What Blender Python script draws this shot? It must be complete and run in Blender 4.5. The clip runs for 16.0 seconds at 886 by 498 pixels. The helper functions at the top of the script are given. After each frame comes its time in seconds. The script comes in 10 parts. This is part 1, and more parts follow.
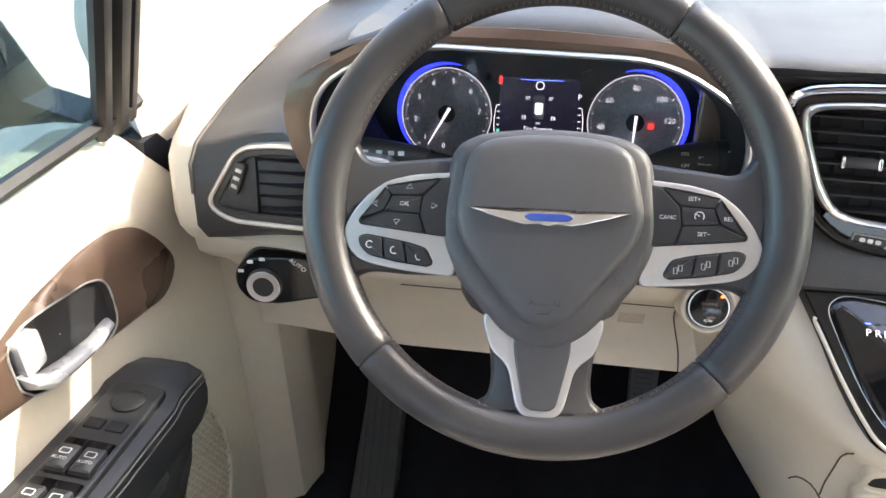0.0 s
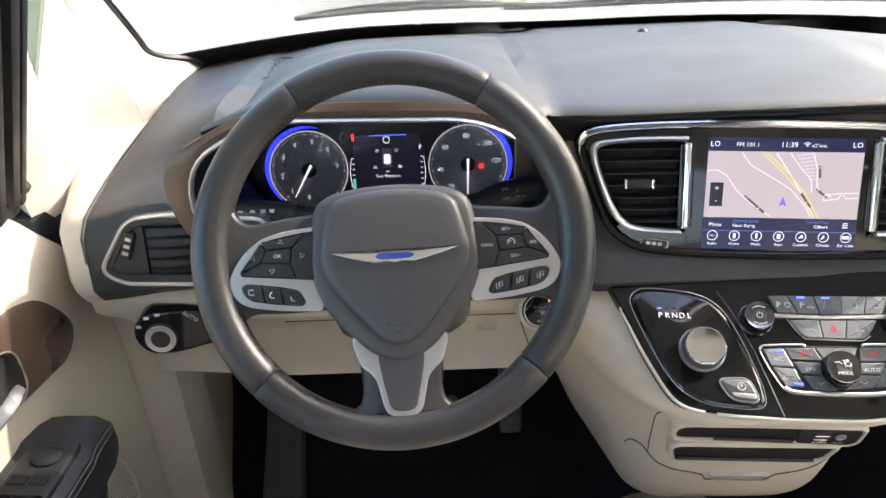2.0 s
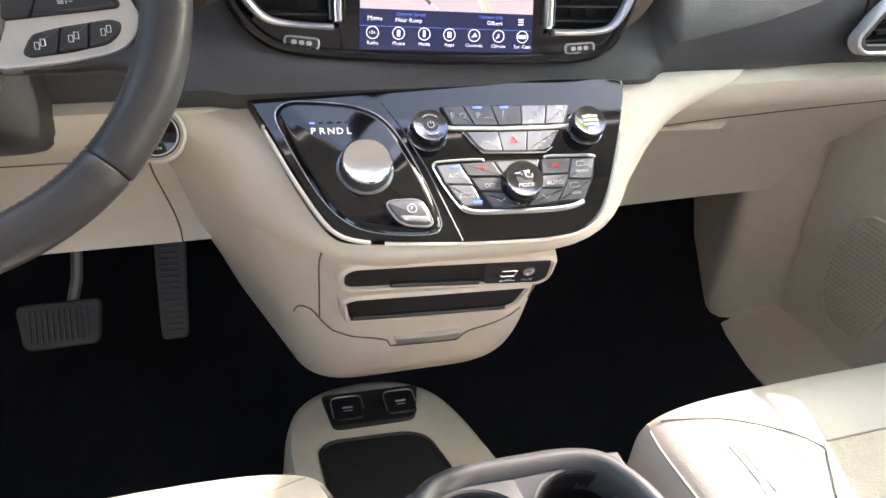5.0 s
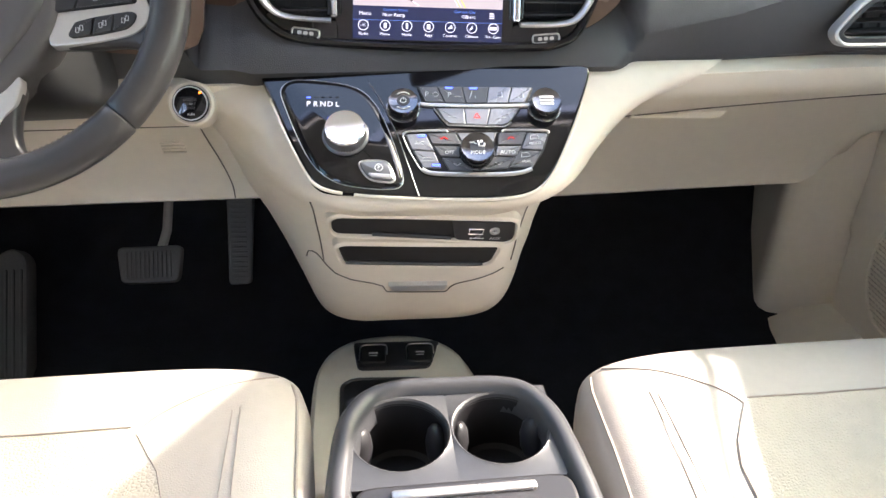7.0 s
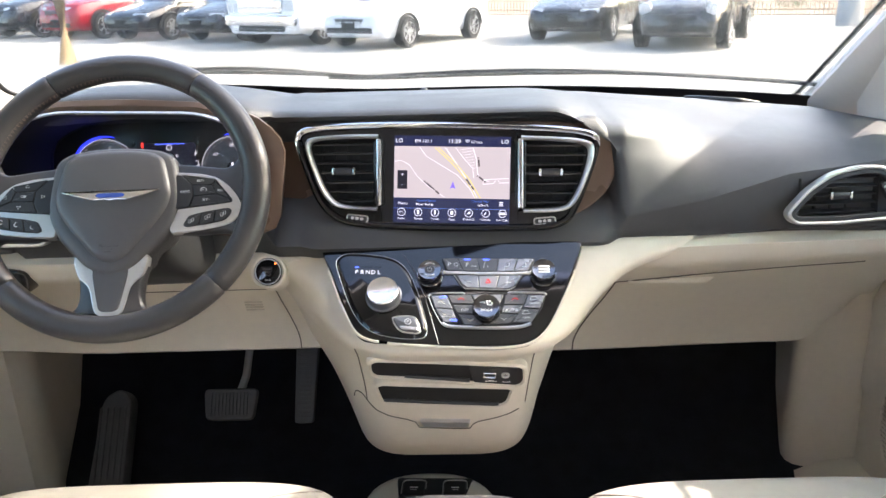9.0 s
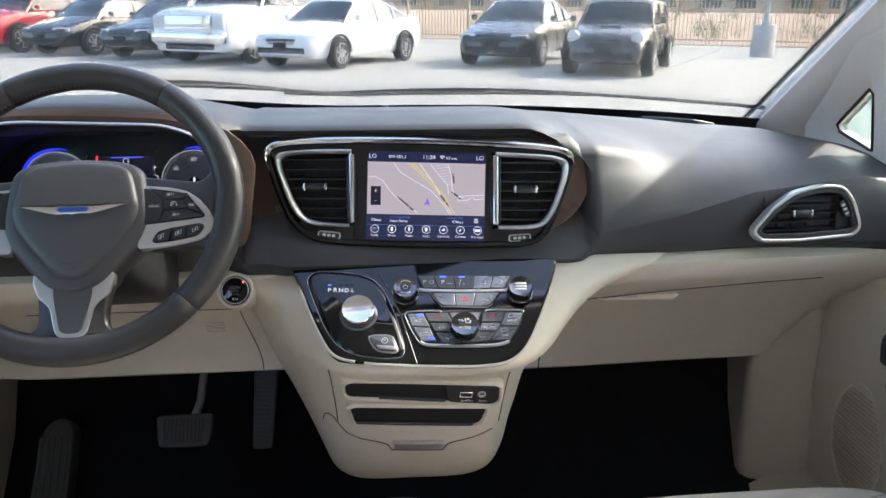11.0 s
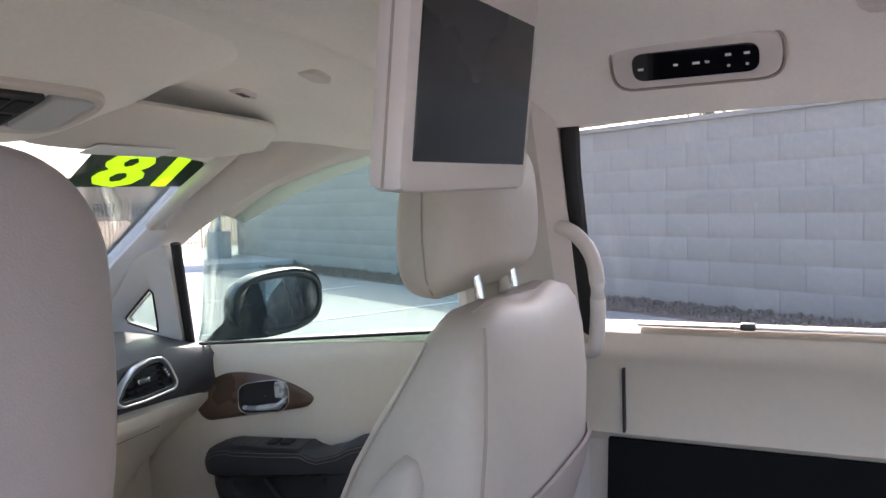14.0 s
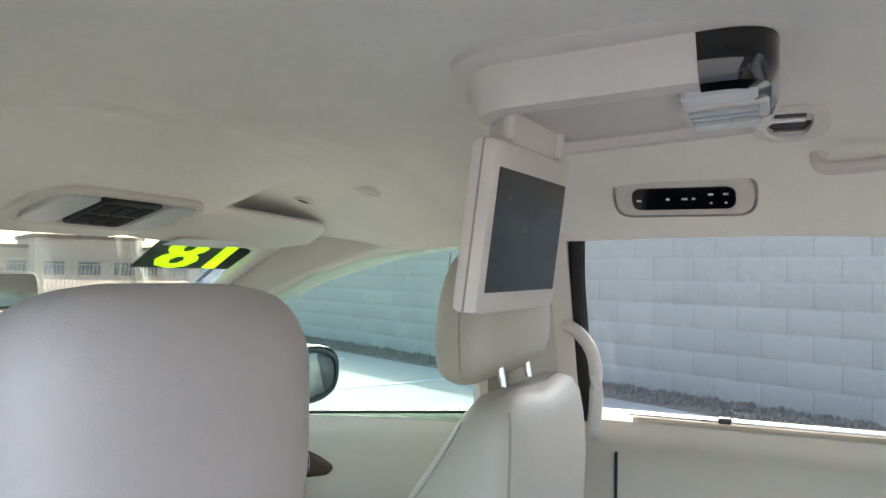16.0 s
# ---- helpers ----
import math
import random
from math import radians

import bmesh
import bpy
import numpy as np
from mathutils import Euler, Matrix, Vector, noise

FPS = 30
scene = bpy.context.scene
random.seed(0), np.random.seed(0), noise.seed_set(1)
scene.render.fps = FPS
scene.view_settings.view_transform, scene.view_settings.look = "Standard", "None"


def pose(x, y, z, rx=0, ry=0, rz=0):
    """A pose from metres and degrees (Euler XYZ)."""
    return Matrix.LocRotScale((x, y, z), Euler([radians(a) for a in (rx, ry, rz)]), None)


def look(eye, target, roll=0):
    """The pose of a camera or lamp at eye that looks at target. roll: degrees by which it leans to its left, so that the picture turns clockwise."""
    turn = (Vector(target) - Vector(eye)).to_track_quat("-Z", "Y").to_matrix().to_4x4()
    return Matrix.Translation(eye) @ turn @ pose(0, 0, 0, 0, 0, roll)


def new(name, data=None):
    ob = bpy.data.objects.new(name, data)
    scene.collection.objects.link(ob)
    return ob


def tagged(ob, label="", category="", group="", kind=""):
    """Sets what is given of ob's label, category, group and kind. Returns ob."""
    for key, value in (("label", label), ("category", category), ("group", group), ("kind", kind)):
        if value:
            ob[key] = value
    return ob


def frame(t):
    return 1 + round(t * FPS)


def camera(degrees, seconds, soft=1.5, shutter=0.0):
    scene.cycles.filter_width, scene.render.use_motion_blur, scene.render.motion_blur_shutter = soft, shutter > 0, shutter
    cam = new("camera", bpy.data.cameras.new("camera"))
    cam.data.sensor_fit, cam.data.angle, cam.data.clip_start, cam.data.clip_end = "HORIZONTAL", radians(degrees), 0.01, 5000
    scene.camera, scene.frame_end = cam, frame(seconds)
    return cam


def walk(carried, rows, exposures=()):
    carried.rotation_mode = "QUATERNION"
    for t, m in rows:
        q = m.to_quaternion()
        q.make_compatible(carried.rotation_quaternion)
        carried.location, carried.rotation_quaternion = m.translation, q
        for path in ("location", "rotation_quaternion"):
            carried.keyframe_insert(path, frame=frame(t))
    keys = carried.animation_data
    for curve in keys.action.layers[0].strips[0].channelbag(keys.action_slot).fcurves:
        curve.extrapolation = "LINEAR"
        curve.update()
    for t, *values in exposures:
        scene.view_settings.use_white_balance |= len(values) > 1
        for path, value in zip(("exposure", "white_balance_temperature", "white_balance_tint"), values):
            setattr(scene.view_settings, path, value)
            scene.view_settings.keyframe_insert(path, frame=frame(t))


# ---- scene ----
from mathutils.bvhtree import BVHTree

cam = camera(60.5, 16.0)
PATH = [
    (0, (-0.413, -0.658, 1.397), (-0.729, 1.026, 0.365), -1.1),
    (0.5, (-0.391, -0.7, 1.446), (-0.617, 1.001, 0.419), -1.6),
    (1, (-0.385, -0.733, 1.468), (-0.556, 0.981, 0.45), -2.3),
    (1.5, (-0.38, -0.766, 1.478), (-0.505, 0.958, 0.472), -2.8),
    (2, (-0.371, -0.771, 1.478), (-0.4, 0.968, 0.491), -2.6),
    (2.5, (-0.338, -0.729, 1.451), (-0.218, 1.022, 0.493), -1.7),
    (3, (-0.299, -0.699, 1.413), (0.014, 1.053, 0.502), -0.2),
    (3.5, (-0.279, -0.686, 1.359), (0.174, 1.041, 0.457), 1.7),
    (4, (-0.261, -0.686, 1.325), (0.27, 0.997, 0.383), 3.2),
    (4.5, (-0.2472, -0.6866, 1.2894), (0.3321, 0.9484, 0.2932), 4.49),
    (5, (-0.2493, -0.6893, 1.2528), (0.3678, 0.8966, 0.2007), 5.35),
    (5.2, (-0.2463, -0.6933, 1.2498), (0.3596, 0.8713, 0.1604), 5.75),
    (7.3, (-0.0797, -0.8964, 1.3083), (0.1131, 0.7945, 0.2579), 1.14),
    (7.4, (-0.0797, -0.9064, 1.3413), (0.1082, 0.7743, 0.2729), 1.35),
    (7.5, (-0.0597, -0.9394, 1.3293), (0.0809, 0.7899, 0.3343), 0.52),
    (8, (-0.037, -1.002, 1.349), (0.027, 0.813, 0.512), -0.8),
    (8.5, (-0.022, -1.038, 1.359), (0.012, 0.817, 0.613), -1.2),
    (9, (-0.018, -1.078, 1.369), (-0.007, 0.806, 0.699), -1.4),
    (9.2, (-0.018, -1.083, 1.363), (-0.013, 0.81, 0.718), -1.4),
    (11.3, (-0.1205, -1.047, 1.3555), (0.1885, 0.8325, 0.746), 1.3),
    (11.5, (-0.1605, -1.011, 1.3485), (0.3175, 0.836, 0.7485), 2.4),
    (12, (-0.186, -0.9355, 1.3295), (0.7065, 0.764, 0.768), 3.35),
    (12.5, (-0.1985, -0.949, 1.3555), (1.041, 0.529, 0.829), 2.35),
    (13, (-0.2399, -1.0084, 1.3828), (1.2996, 0.1842, 0.9306), 0.46),
    (13.5, (-0.379, -1.133, 1.376), (1.366, -0.208, 1.059), -0.4),
    (14, (-0.578, -1.242, 1.409), (1.234, -0.404, 1.285), -1.9),
    (14.5, (-0.677, -1.29, 1.439), (1.14, -0.455, 1.487), -1.0),
    (15, (-0.729, -1.298, 1.455), (1.087, -0.473, 1.604), 1.0),
    (15.5, (-0.744, -1.304, 1.453), (1.075, -0.491, 1.634), 2.2),
    (16, (-0.798, -1.264, 1.452), (1.031, -0.459, 1.525), 1.0),
]
walk(cam, [(t, look(eye, target, roll)) for t, eye, target, roll in PATH], [(0.0, 3.84, 6950, 21), (1.0, 3.52, 6950, 21), (2.0, 3.34, 6950, 21), (3.4, 3.28, 6950, 21), (4.0, 3.44, 7000, 22), (4.5, 3.64, 7000, 22), (5.0, 3.76, 7050, 23), (7.4, 3.76, 6900, 21), (9.2, 3.48, 6950, 21), (11.3, 2.84, 6550, 19), (12.1, 2.72, 6550, 19), (13.0, 2.34, 6650, 20), (14.0, 2.58, 6600, 24), (15.0, 2.86, 6550, 13), (16.0, 2.86, 6600, 10)])

# ---- light: hazy midday sun from the passenger side, pale sky ----
SUN = Vector((0.74, 0.27, 0.54)).normalized()
world = bpy.data.worlds.new("sky")
scene.world = world
world.use_nodes = True
wn = world.node_tree.nodes
sky = wn.new("ShaderNodeTexSky")
sky.sky_type, sky.sun_disc = "NISHITA", False
sky.sun_elevation, sky.sun_rotation = math.asin(SUN.z), math.atan2(SUN.x, SUN.y)
sky.dust_density, sky.air_density, sky.ozone_density = 3.0, 1.0, 1.0
world.node_tree.links.new(sky.outputs[0], wn["Background"].inputs[0])
wn["Background"].inputs[1].default_value = 0.15
sun = new("sun", bpy.data.lights.new("sun", "SUN"))
sun.data.energy, sun.data.angle, sun.data.color = 1.6, radians(0.6), (1.0, 0.95, 0.87)
sun.matrix_world = look(SUN * 50, (0, 0, 0))

# ---- materials ----


def mk(name, col, rough=0.5, metal=0.0, var=0.12, vs=6.0, bump=0.0, bs=300.0, kind="noise", coat=0.0, spec=0.5, rvar=0.08, island=0.0):
    """A painted, moulded, woven or metal surface: colour with variation at two scales, roughness variation, fine relief."""
    m = bpy.data.materials.new(name)
    m.use_nodes = True
    n, l = m.node_tree.nodes, m.node_tree.links
    b = n["Principled BSDF"]
    tc = n.new("ShaderNodeTexCoord")

    def noise_tex(scale, detail=4.0):
        t = n.new("ShaderNodeTexNoise")
        t.inputs["Scale"].default_value, t.inputs["Detail"].default_value = scale, detail
        l.new(tc.outputs["Object"], t.inputs["Vector"])
        return t
    a, c = noise_tex(vs), noise_tex(vs * 17)
    add = n.new("ShaderNodeMath")
    add.operation = "ADD"
    l.new(a.outputs[0], add.inputs[0])
    l.new(c.outputs[0], add.inputs[1])
    val = n.new("ShaderNodeMapRange")
    val.inputs[1].default_value, val.inputs[2].default_value = 0.6, 1.4
    val.inputs[3].default_value, val.inputs[4].default_value = 1 - var, 1 + var
    l.new(add.outputs[0], val.inputs[0])
    mul = n.new("ShaderNodeVectorMath")
    mul.operation = "SCALE"
    mul.inputs[0].default_value = col
    l.new(val.outputs[0], mul.inputs["Scale"])
    out = mul.outputs[0]
    if island:
        rnd = n.new("ShaderNodeObjectInfo")
        mr = n.new("ShaderNodeMapRange")
        mr.inputs[3].default_value, mr.inputs[4].default_value = 1 - island, 1 + island
        l.new(rnd.outputs["Random"], mr.inputs[0])
        m2 = n.new("ShaderNodeVectorMath")
        m2.operation = "SCALE"
        l.new(out, m2.inputs[0])
        l.new(mr.outputs[0], m2.inputs["Scale"])
        out = m2.outputs[0]
    l.new(out, b.inputs["Base Color"])
    rr = n.new("ShaderNodeMapRange")
    rr.inputs[1].default_value, rr.inputs[2].default_value = 0.3, 0.7
    rr.inputs[3].default_value, rr.inputs[4].default_value = max(0.02, rough - rvar), min(1, rough + rvar)
    l.new(a.outputs[0], rr.inputs[0])
    l.new(rr.outputs[0], b.inputs["Roughness"])
    b.inputs["Metallic"].default_value = metal
    b.inputs["Coat Weight"].default_value = coat
    b.inputs["Coat Roughness"].default_value = 0.04
    b.inputs["Specular IOR Level"].default_value = spec
    if bump:
        if kind == "leather":
            t = n.new("ShaderNodeTexVoronoi")
            t.feature = "DISTANCE_TO_EDGE"
            t.inputs["Scale"].default_value = bs
            l.new(tc.outputs["Object"], t.inputs["Vector"])
            h = t.outputs["Distance"]
        else:
            h = noise_tex(bs, 6.0).outputs[0]
        bp = n.new("ShaderNodeBump")
        bp.inputs["Strength"].default_value, bp.inputs["Distance"].default_value = bump, 0.002
        l.new(h, bp.inputs["Height"])
        l.new(bp.outputs[0], b.inputs["Normal"])
    return m


def glow(name, col, strength):
    m = bpy.data.materials.new(name)
    m.use_nodes = True
    b = m.node_tree.nodes["Principled BSDF"]
    b.inputs["Base Color"].default_value = (*[c * 0.3 for c in col], 1)
    b.inputs["Emission Color"].default_value = (*col, 1)
    b.inputs["Emission Strength"].default_value = strength
    b.inputs["Roughness"].default_value = 0.25
    return m


def pane_mat(name, tint, gloss=1.0):
    """Thin sheet glass: tinted see-through with a mirror-like reflection that grows at grazing angles."""
    m = bpy.data.materials.new(name)
    m.use_nodes = True
    n, l = m.node_tree.nodes, m.node_tree.links
    n.remove(n["Principled BSDF"])
    t, g, mix, fr, k = (n.new("ShaderNode" + s) for s in ("BsdfTransparent", "BsdfGlossy", "MixShader", "Fresnel", "Math"))
    t.inputs[0].default_value = (*tint, 1)
    g.inputs["Roughness"].default_value = 0.0
    fr.inputs[0].default_value = 1.45
    k.operation = "MULTIPLY"
    k.inputs[1].default_value = gloss
    l.new(fr.outputs[0], k.inputs[0])
    l.new(k.outputs[0], mix.inputs[0])
    l.new(t.outputs[0], mix.inputs[1])
    l.new(g.outputs[0], mix.inputs[2])
    l.new(mix.outputs[0], n["Material Output"].inputs[0])
    return m


CREAM = mk("cream_plastic", (0.72, 0.655, 0.555), 0.48, var=0.04, vs=4, bump=0.10, bs=900, kind="leather")
CREAM_D = mk("beige_plastic", (0.56, 0.50, 0.42), 0.55, var=0.04, vs=4, bump=0.12, bs=900, kind="leather")
LINER = mk("headliner_cloth", (0.88, 0.845, 0.80), 0.95, var=0.04, vs=9, bump=0.25, bs=1400)
LINER_P = mk("roof_plastic", (0.68, 0.625, 0.585), 0.5, var=0.03, vs=6, bump=0.05, bs=1200)
LEATHER = mk("cream_leather", (0.50, 0.455, 0.40), 0.42, var=0.05, vs=5, bump=0.18, bs=420, kind="leather")
LEATHER_B = mk("seat_back_vinyl", (0.45, 0.39, 0.36), 0.5, var=0.04, vs=5, bump=0.14, bs=420, kind="leather")
PERF = mk("perforated_leather", (0.58, 0.52, 0.43), 0.55, var=0.08, vs=60, bump=0.6, bs=260, kind="leather")
PAD = mk("dark_soft_dash", (0.050, 0.051, 0.054), 0.50, var=0.08, vs=5, bump=0.28, bs=480, kind="leather")
BLACKP = mk("black_plastic", (0.026, 0.026, 0.028), 0.42, var=0.12, vs=8, bump=0.08, bs=900)
BLACKM = mk("matt_black", (0.010, 0.010, 0.011), 0.7, var=0.15, vs=8, bump=0.1, bs=600)
PIANO = mk("piano_black", (0.006, 0.006, 0.007), 0.05, var=0.1, vs=12, coat=0.3, rvar=0.02)
WHEELL = mk("wheel_leather", (0.040, 0.038, 0.039), 0.33, var=0.04, vs=9, bump=0.12, bs=700, kind="leather", rvar=0.05)
HUBS = mk("hub_smooth_vinyl", (0.070, 0.068, 0.072), 0.44, var=0.04, vs=9, bump=0.06, bs=900, kind="leather")
BTN = mk("satin_black_button", (0.022, 0.022, 0.024), 0.42, var=0.06, vs=12)
HUBL = mk("hub_vinyl", (0.070, 0.066, 0.068), 0.42, var=0.04, vs=9, bump=0.22, bs=560, kind="leather")
BROWN = mk("brown_trim", (0.125, 0.080, 0.058), 0.30, metal=0.25, var=0.08, vs=7, coat=0.15)
CHROME = mk("chrome", (0.86, 0.86, 0.87), 0.09, metal=1.0, var=0.03, rvar=0.03)
SATIN = mk("satin_silver", (0.62, 0.61, 0.60), 0.32, metal=0.75, var=0.04, vs=14, rvar=0.05)
GREYJ = mk("grey_joint", (0.10, 0.10, 0.105), 0.3, var=0.05)
DARKCH = mk("dark_chrome", (0.20, 0.20, 0.21), 0.12, metal=1.0, var=0.04, rvar=0.03)
SILVERB = mk("silver_grey_button", (0.15, 0.15, 0.155), 0.35, metal=0.5, var=0.06, vs=12)
CARPET = mk("black_carpet", (0.020, 0.021, 0.027), 1.0, var=0.35, vs=30, bump=0.9, bs=700, spec=0.1)
RUBBER = mk("black_rubber", (0.085, 0.085, 0.087), 0.6, var=0.2, vs=20, bump=0.2, bs=400)
SHUT = mk("shut_line", (0.11, 0.095, 0.08), 0.8, var=0.1)
SEAL = mk("rubber_seal", (0.008, 0.008, 0.009), 0.45, var=0.2, vs=20)
STITCH = mk("stitch_thread", (0.16, 0.15, 0.15), 0.8, var=0.1, vs=40)
SEAMT = mk("seat_stitch", (0.39, 0.34, 0.29), 0.7, var=0.1, vs=40)
INK = mk("white_print", (0.75, 0.75, 0.75), 0.6, var=0.02)
NAVY = mk("dark_blue_paint", (0.006, 0.008, 0.014), 0.30, var=0.08, vs=4, coat=0.25, spec=0.3)
LEVERM = mk("silver_lever", (0.60, 0.60, 0.61), 0.28, metal=0.35, var=0.05, vs=20, coat=0.4)
ARMM = mk("black_armrest_vinyl", (0.030, 0.031, 0.036), 0.45, var=0.1, vs=9, bump=0.15, bs=600, kind="leather", spec=0.5)
DULLB = mk("dull_black_panel", (0.008, 0.008, 0.009), 0.85, var=0.15, vs=9, bump=0.2, bs=500, spec=0.1)
MIRROR = mk("mirror_glass", (0.92, 0.94, 0.95), 0.02, metal=1.0, var=0.01, rvar=0.01)
LENS = mk("clear_plastic", (0.55, 0.55, 0.56), 0.35, var=0.05, vs=20, coat=0.2)
WS_GLASS = pane_mat("windshield_glass", (0.80, 0.84, 0.82), 0.55)
SIDE_GLASS = pane_mat("side_glass", (0.63, 0.74, 0.70), 0.4)
REAR_GLASS = pane_mat("privacy_glass", (0.72, 0.74, 0.74), 0.7)

# ---- building helpers ----
BASE = {}


def thing(name, base=(0, 0, 0), label="", category="", group="", kind=""):
    ob = new(name)
    ob.empty_display_size = 0.05
    ob.location = base
    BASE[ob.name] = Matrix.Translation(base)
    return tagged(ob, label, category, group, kind)


def mesh_of(name, bm, mat, angle=38):
    me = bpy.data.meshes.new(name)
    bmesh.ops.recalc_face_normals(bm, faces=bm.faces[:])
    bm.to_mesh(me)
    bm.free()
    me.materials.append(mat)
    me.shade_smooth()
    me.set_sharp_from_angle(angle=radians(angle))
    return me


def part(name, bm, mat, parent, label="", angle=38):
    ob = new(name, mesh_of(name, bm, mat, angle))
    ob.parent = parent
    ob.matrix_parent_inverse = BASE[parent.name].inverted() if parent.name in BASE else Matrix()
    return tagged(ob, label)


def solo(name, bm, mat, label="", category="", group="", kind="", angle=38):
    return tagged(new(name, mesh_of(name, bm, mat, angle)), label, category, group, kind)


def add_loft(bm, rings, close=True, caps=True, loop=False):
    """Quads between successive rings of points; ends capped, or the last joined to the first."""
    vs = [[bm.verts.new(p) for p in r] for r in rings]
    n = len(vs[0])
    pairs = list(zip(vs, vs[1:])) + ([(vs[-1], vs[0])] if loop else [])
    for a, b in pairs:
        for i in range(n if close else n - 1):
            j = (i + 1) % n
            bm.faces.new((a[i], a[j], b[j], b[i]))
    if caps and not loop and close:
        bm.faces.new(vs[0])
        bm.faces.new(vs[-1])
    return bm


def loft(rings, close=True, caps=True, loop=False):
    return add_loft(bmesh.new(), rings, close, caps, loop)


def sheet(grid, thick=0.0, toward=None):
    """A grid of points as a sheet; with thick, a solid slab towards the given direction."""
    bm = bmesh.new()
    top = [[bm.verts.new(p) for p in row] for row in grid]
    rows, cols = len(grid), len(grid[0])
    for i in range(rows - 1):
        for j in range(cols - 1):
            bm.faces.new((top[i][j], top[i][j + 1], top[i + 1][j + 1], top[i + 1][j]))
    if thick:
        d = Vector(toward).normalized() * thick
        low = [[bm.verts.new(Vector(p) + d) for p in row] for row in grid]
        for i in range(rows - 1):
            for j in range(cols - 1):
                bm.faces.new((low[i][j], low[i + 1][j], low[i + 1][j + 1], low[i][j + 1]))
        edge = [(0, j) for j in range(cols)] + [(i, cols - 1) for i in range(1, rows)] + [(rows - 1, j) for j in range(cols - 2, -1, -1)] + [(i, 0) for i in range(rows - 2, 0, -1)]
        for (a, b), (c, e) in zip(edge, edge[1:] + edge[:1]):
            bm.faces.new((top[a][b], low[a][b], low[c][e], top[c][e]))
    return bm


def rounded(pts, r, seg=4):
    """A polygon (counter-clockwise) with rounded corners; r one radius or one for each corner."""
    out, n = [], len(pts)
    for i, p in enumerate(pts):
        rad = r[i] if isinstance(r, (list, tuple)) else r
        p, a, b = Vector(p), Vector(pts[i - 1]), Vector(pts[(i + 1) % n])
        da, db = (a - p), (b - p)
        t = min(rad, da.length * 0.48, db.length * 0.48)
        s, e = p + da.normalized() * t, p + db.normalized() * t
        for k in range(seg + 1):
            f = k / seg
            q = s * (1 - f) ** 2 + p * 2 * f * (1 - f) + e * f * f
            out.append((q.x, q.y))
    return out


def rrect(x0, y0, x1, y1, r, seg=4):
    return rounded([(x0, y0), (x1, y0), (x1, y1), (x0, y1)], r, seg)


def inset(pts, d):
    """The outline moved inwards by d (counter-clockwise outline)."""
    out, n = [], len(pts)
    for i in range(n):
        a, p, b = Vector(pts[i - 1]), Vector(pts[i]), Vector(pts[(i + 1) % n])
        e1, e2 = (p - a), (b - p)
        if e1.length < 1e-7:
            e1 = e2
        if e2.length < 1e-7:
            e2 = e1
        n1, n2 = Vector((-e1.y, e1.x)).normalized(), Vector((-e2.y, e2.x)).normalized()
        m = n1 + n2
        m = m / max(0.6, m.length_squared / 2) if m.length > 1e-6 else n1
        out.append((p.x + m.x * d, p.y + m.y * d))
    return out


def at_z(pts, z, m=Matrix()):
    return [m @ Vector((x, y, z)) for x, y in pts]


def plate(bm, pts, z0, z1, bevel=0.001, m=Matrix()):
    """An outline pushed from z0 to z1 with a bevelled front edge."""
    return add_loft(bm, [at_z(pts, z0, m), at_z(pts, z1 - bevel, m), at_z(inset(pts, bevel * 0.35), z1 - bevel * 0.3, m), at_z(inset(pts, bevel), z1, m), at_z(inset(pts, bevel * 1.15), z1, m)])


def rim(bm, pts, w, z0, z1, bevel=0.001, m=Matrix()):
    """A closed frame of width w along an outline."""
    return add_loft(bm, [at_z(pts, z0, m), at_z(pts, z1 - bevel, m), at_z(inset(pts, bevel), z1, m), at_z(inset(pts, w - bevel), z1, m), at_z(inset(pts, w), z1 - bevel, m), at_z(inset(pts, w), z0, m)], loop=True)


def lathe(bm, prof, seg=24, m=Matrix()):
    return add_loft(bm, [[m @ Vector((r * math.cos(2 * math.pi * k / seg), r * math.sin(2 * math.pi * k / seg), z)) for k in range(seg)] for r, z in prof])


def tube(bm, pts, r, n=8, closed=False, flat=1.0, up=(0, 0, 1)):
    """A round (or, with flat, oval) rod along points; r one radius or one for each point."""
    pts = [Vector(p) for p in pts]
    rings = []
    for i, p in enumerate(pts):
        a = pts[i - 1] if i or closed else p
        b = pts[(i + 1) % len(pts)] if i < len(pts) - 1 or closed else p
        d = (b - a).normalized()
        u = Vector(up) - d * d.dot(Vector(up))
        u = u.normalized() if u.length > 1e-3 else d.orthogonal().normalized()
        s = d.cross(u)
        rad = r[i] if isinstance(r, (list, tuple)) else r
        rings.append([p + (s * math.cos(2 * math.pi * k / n) + u * flat * math.sin(2 * math.pi * k / n)) * rad for k in range(n)])
    return add_loft(bm, rings, loop=closed)


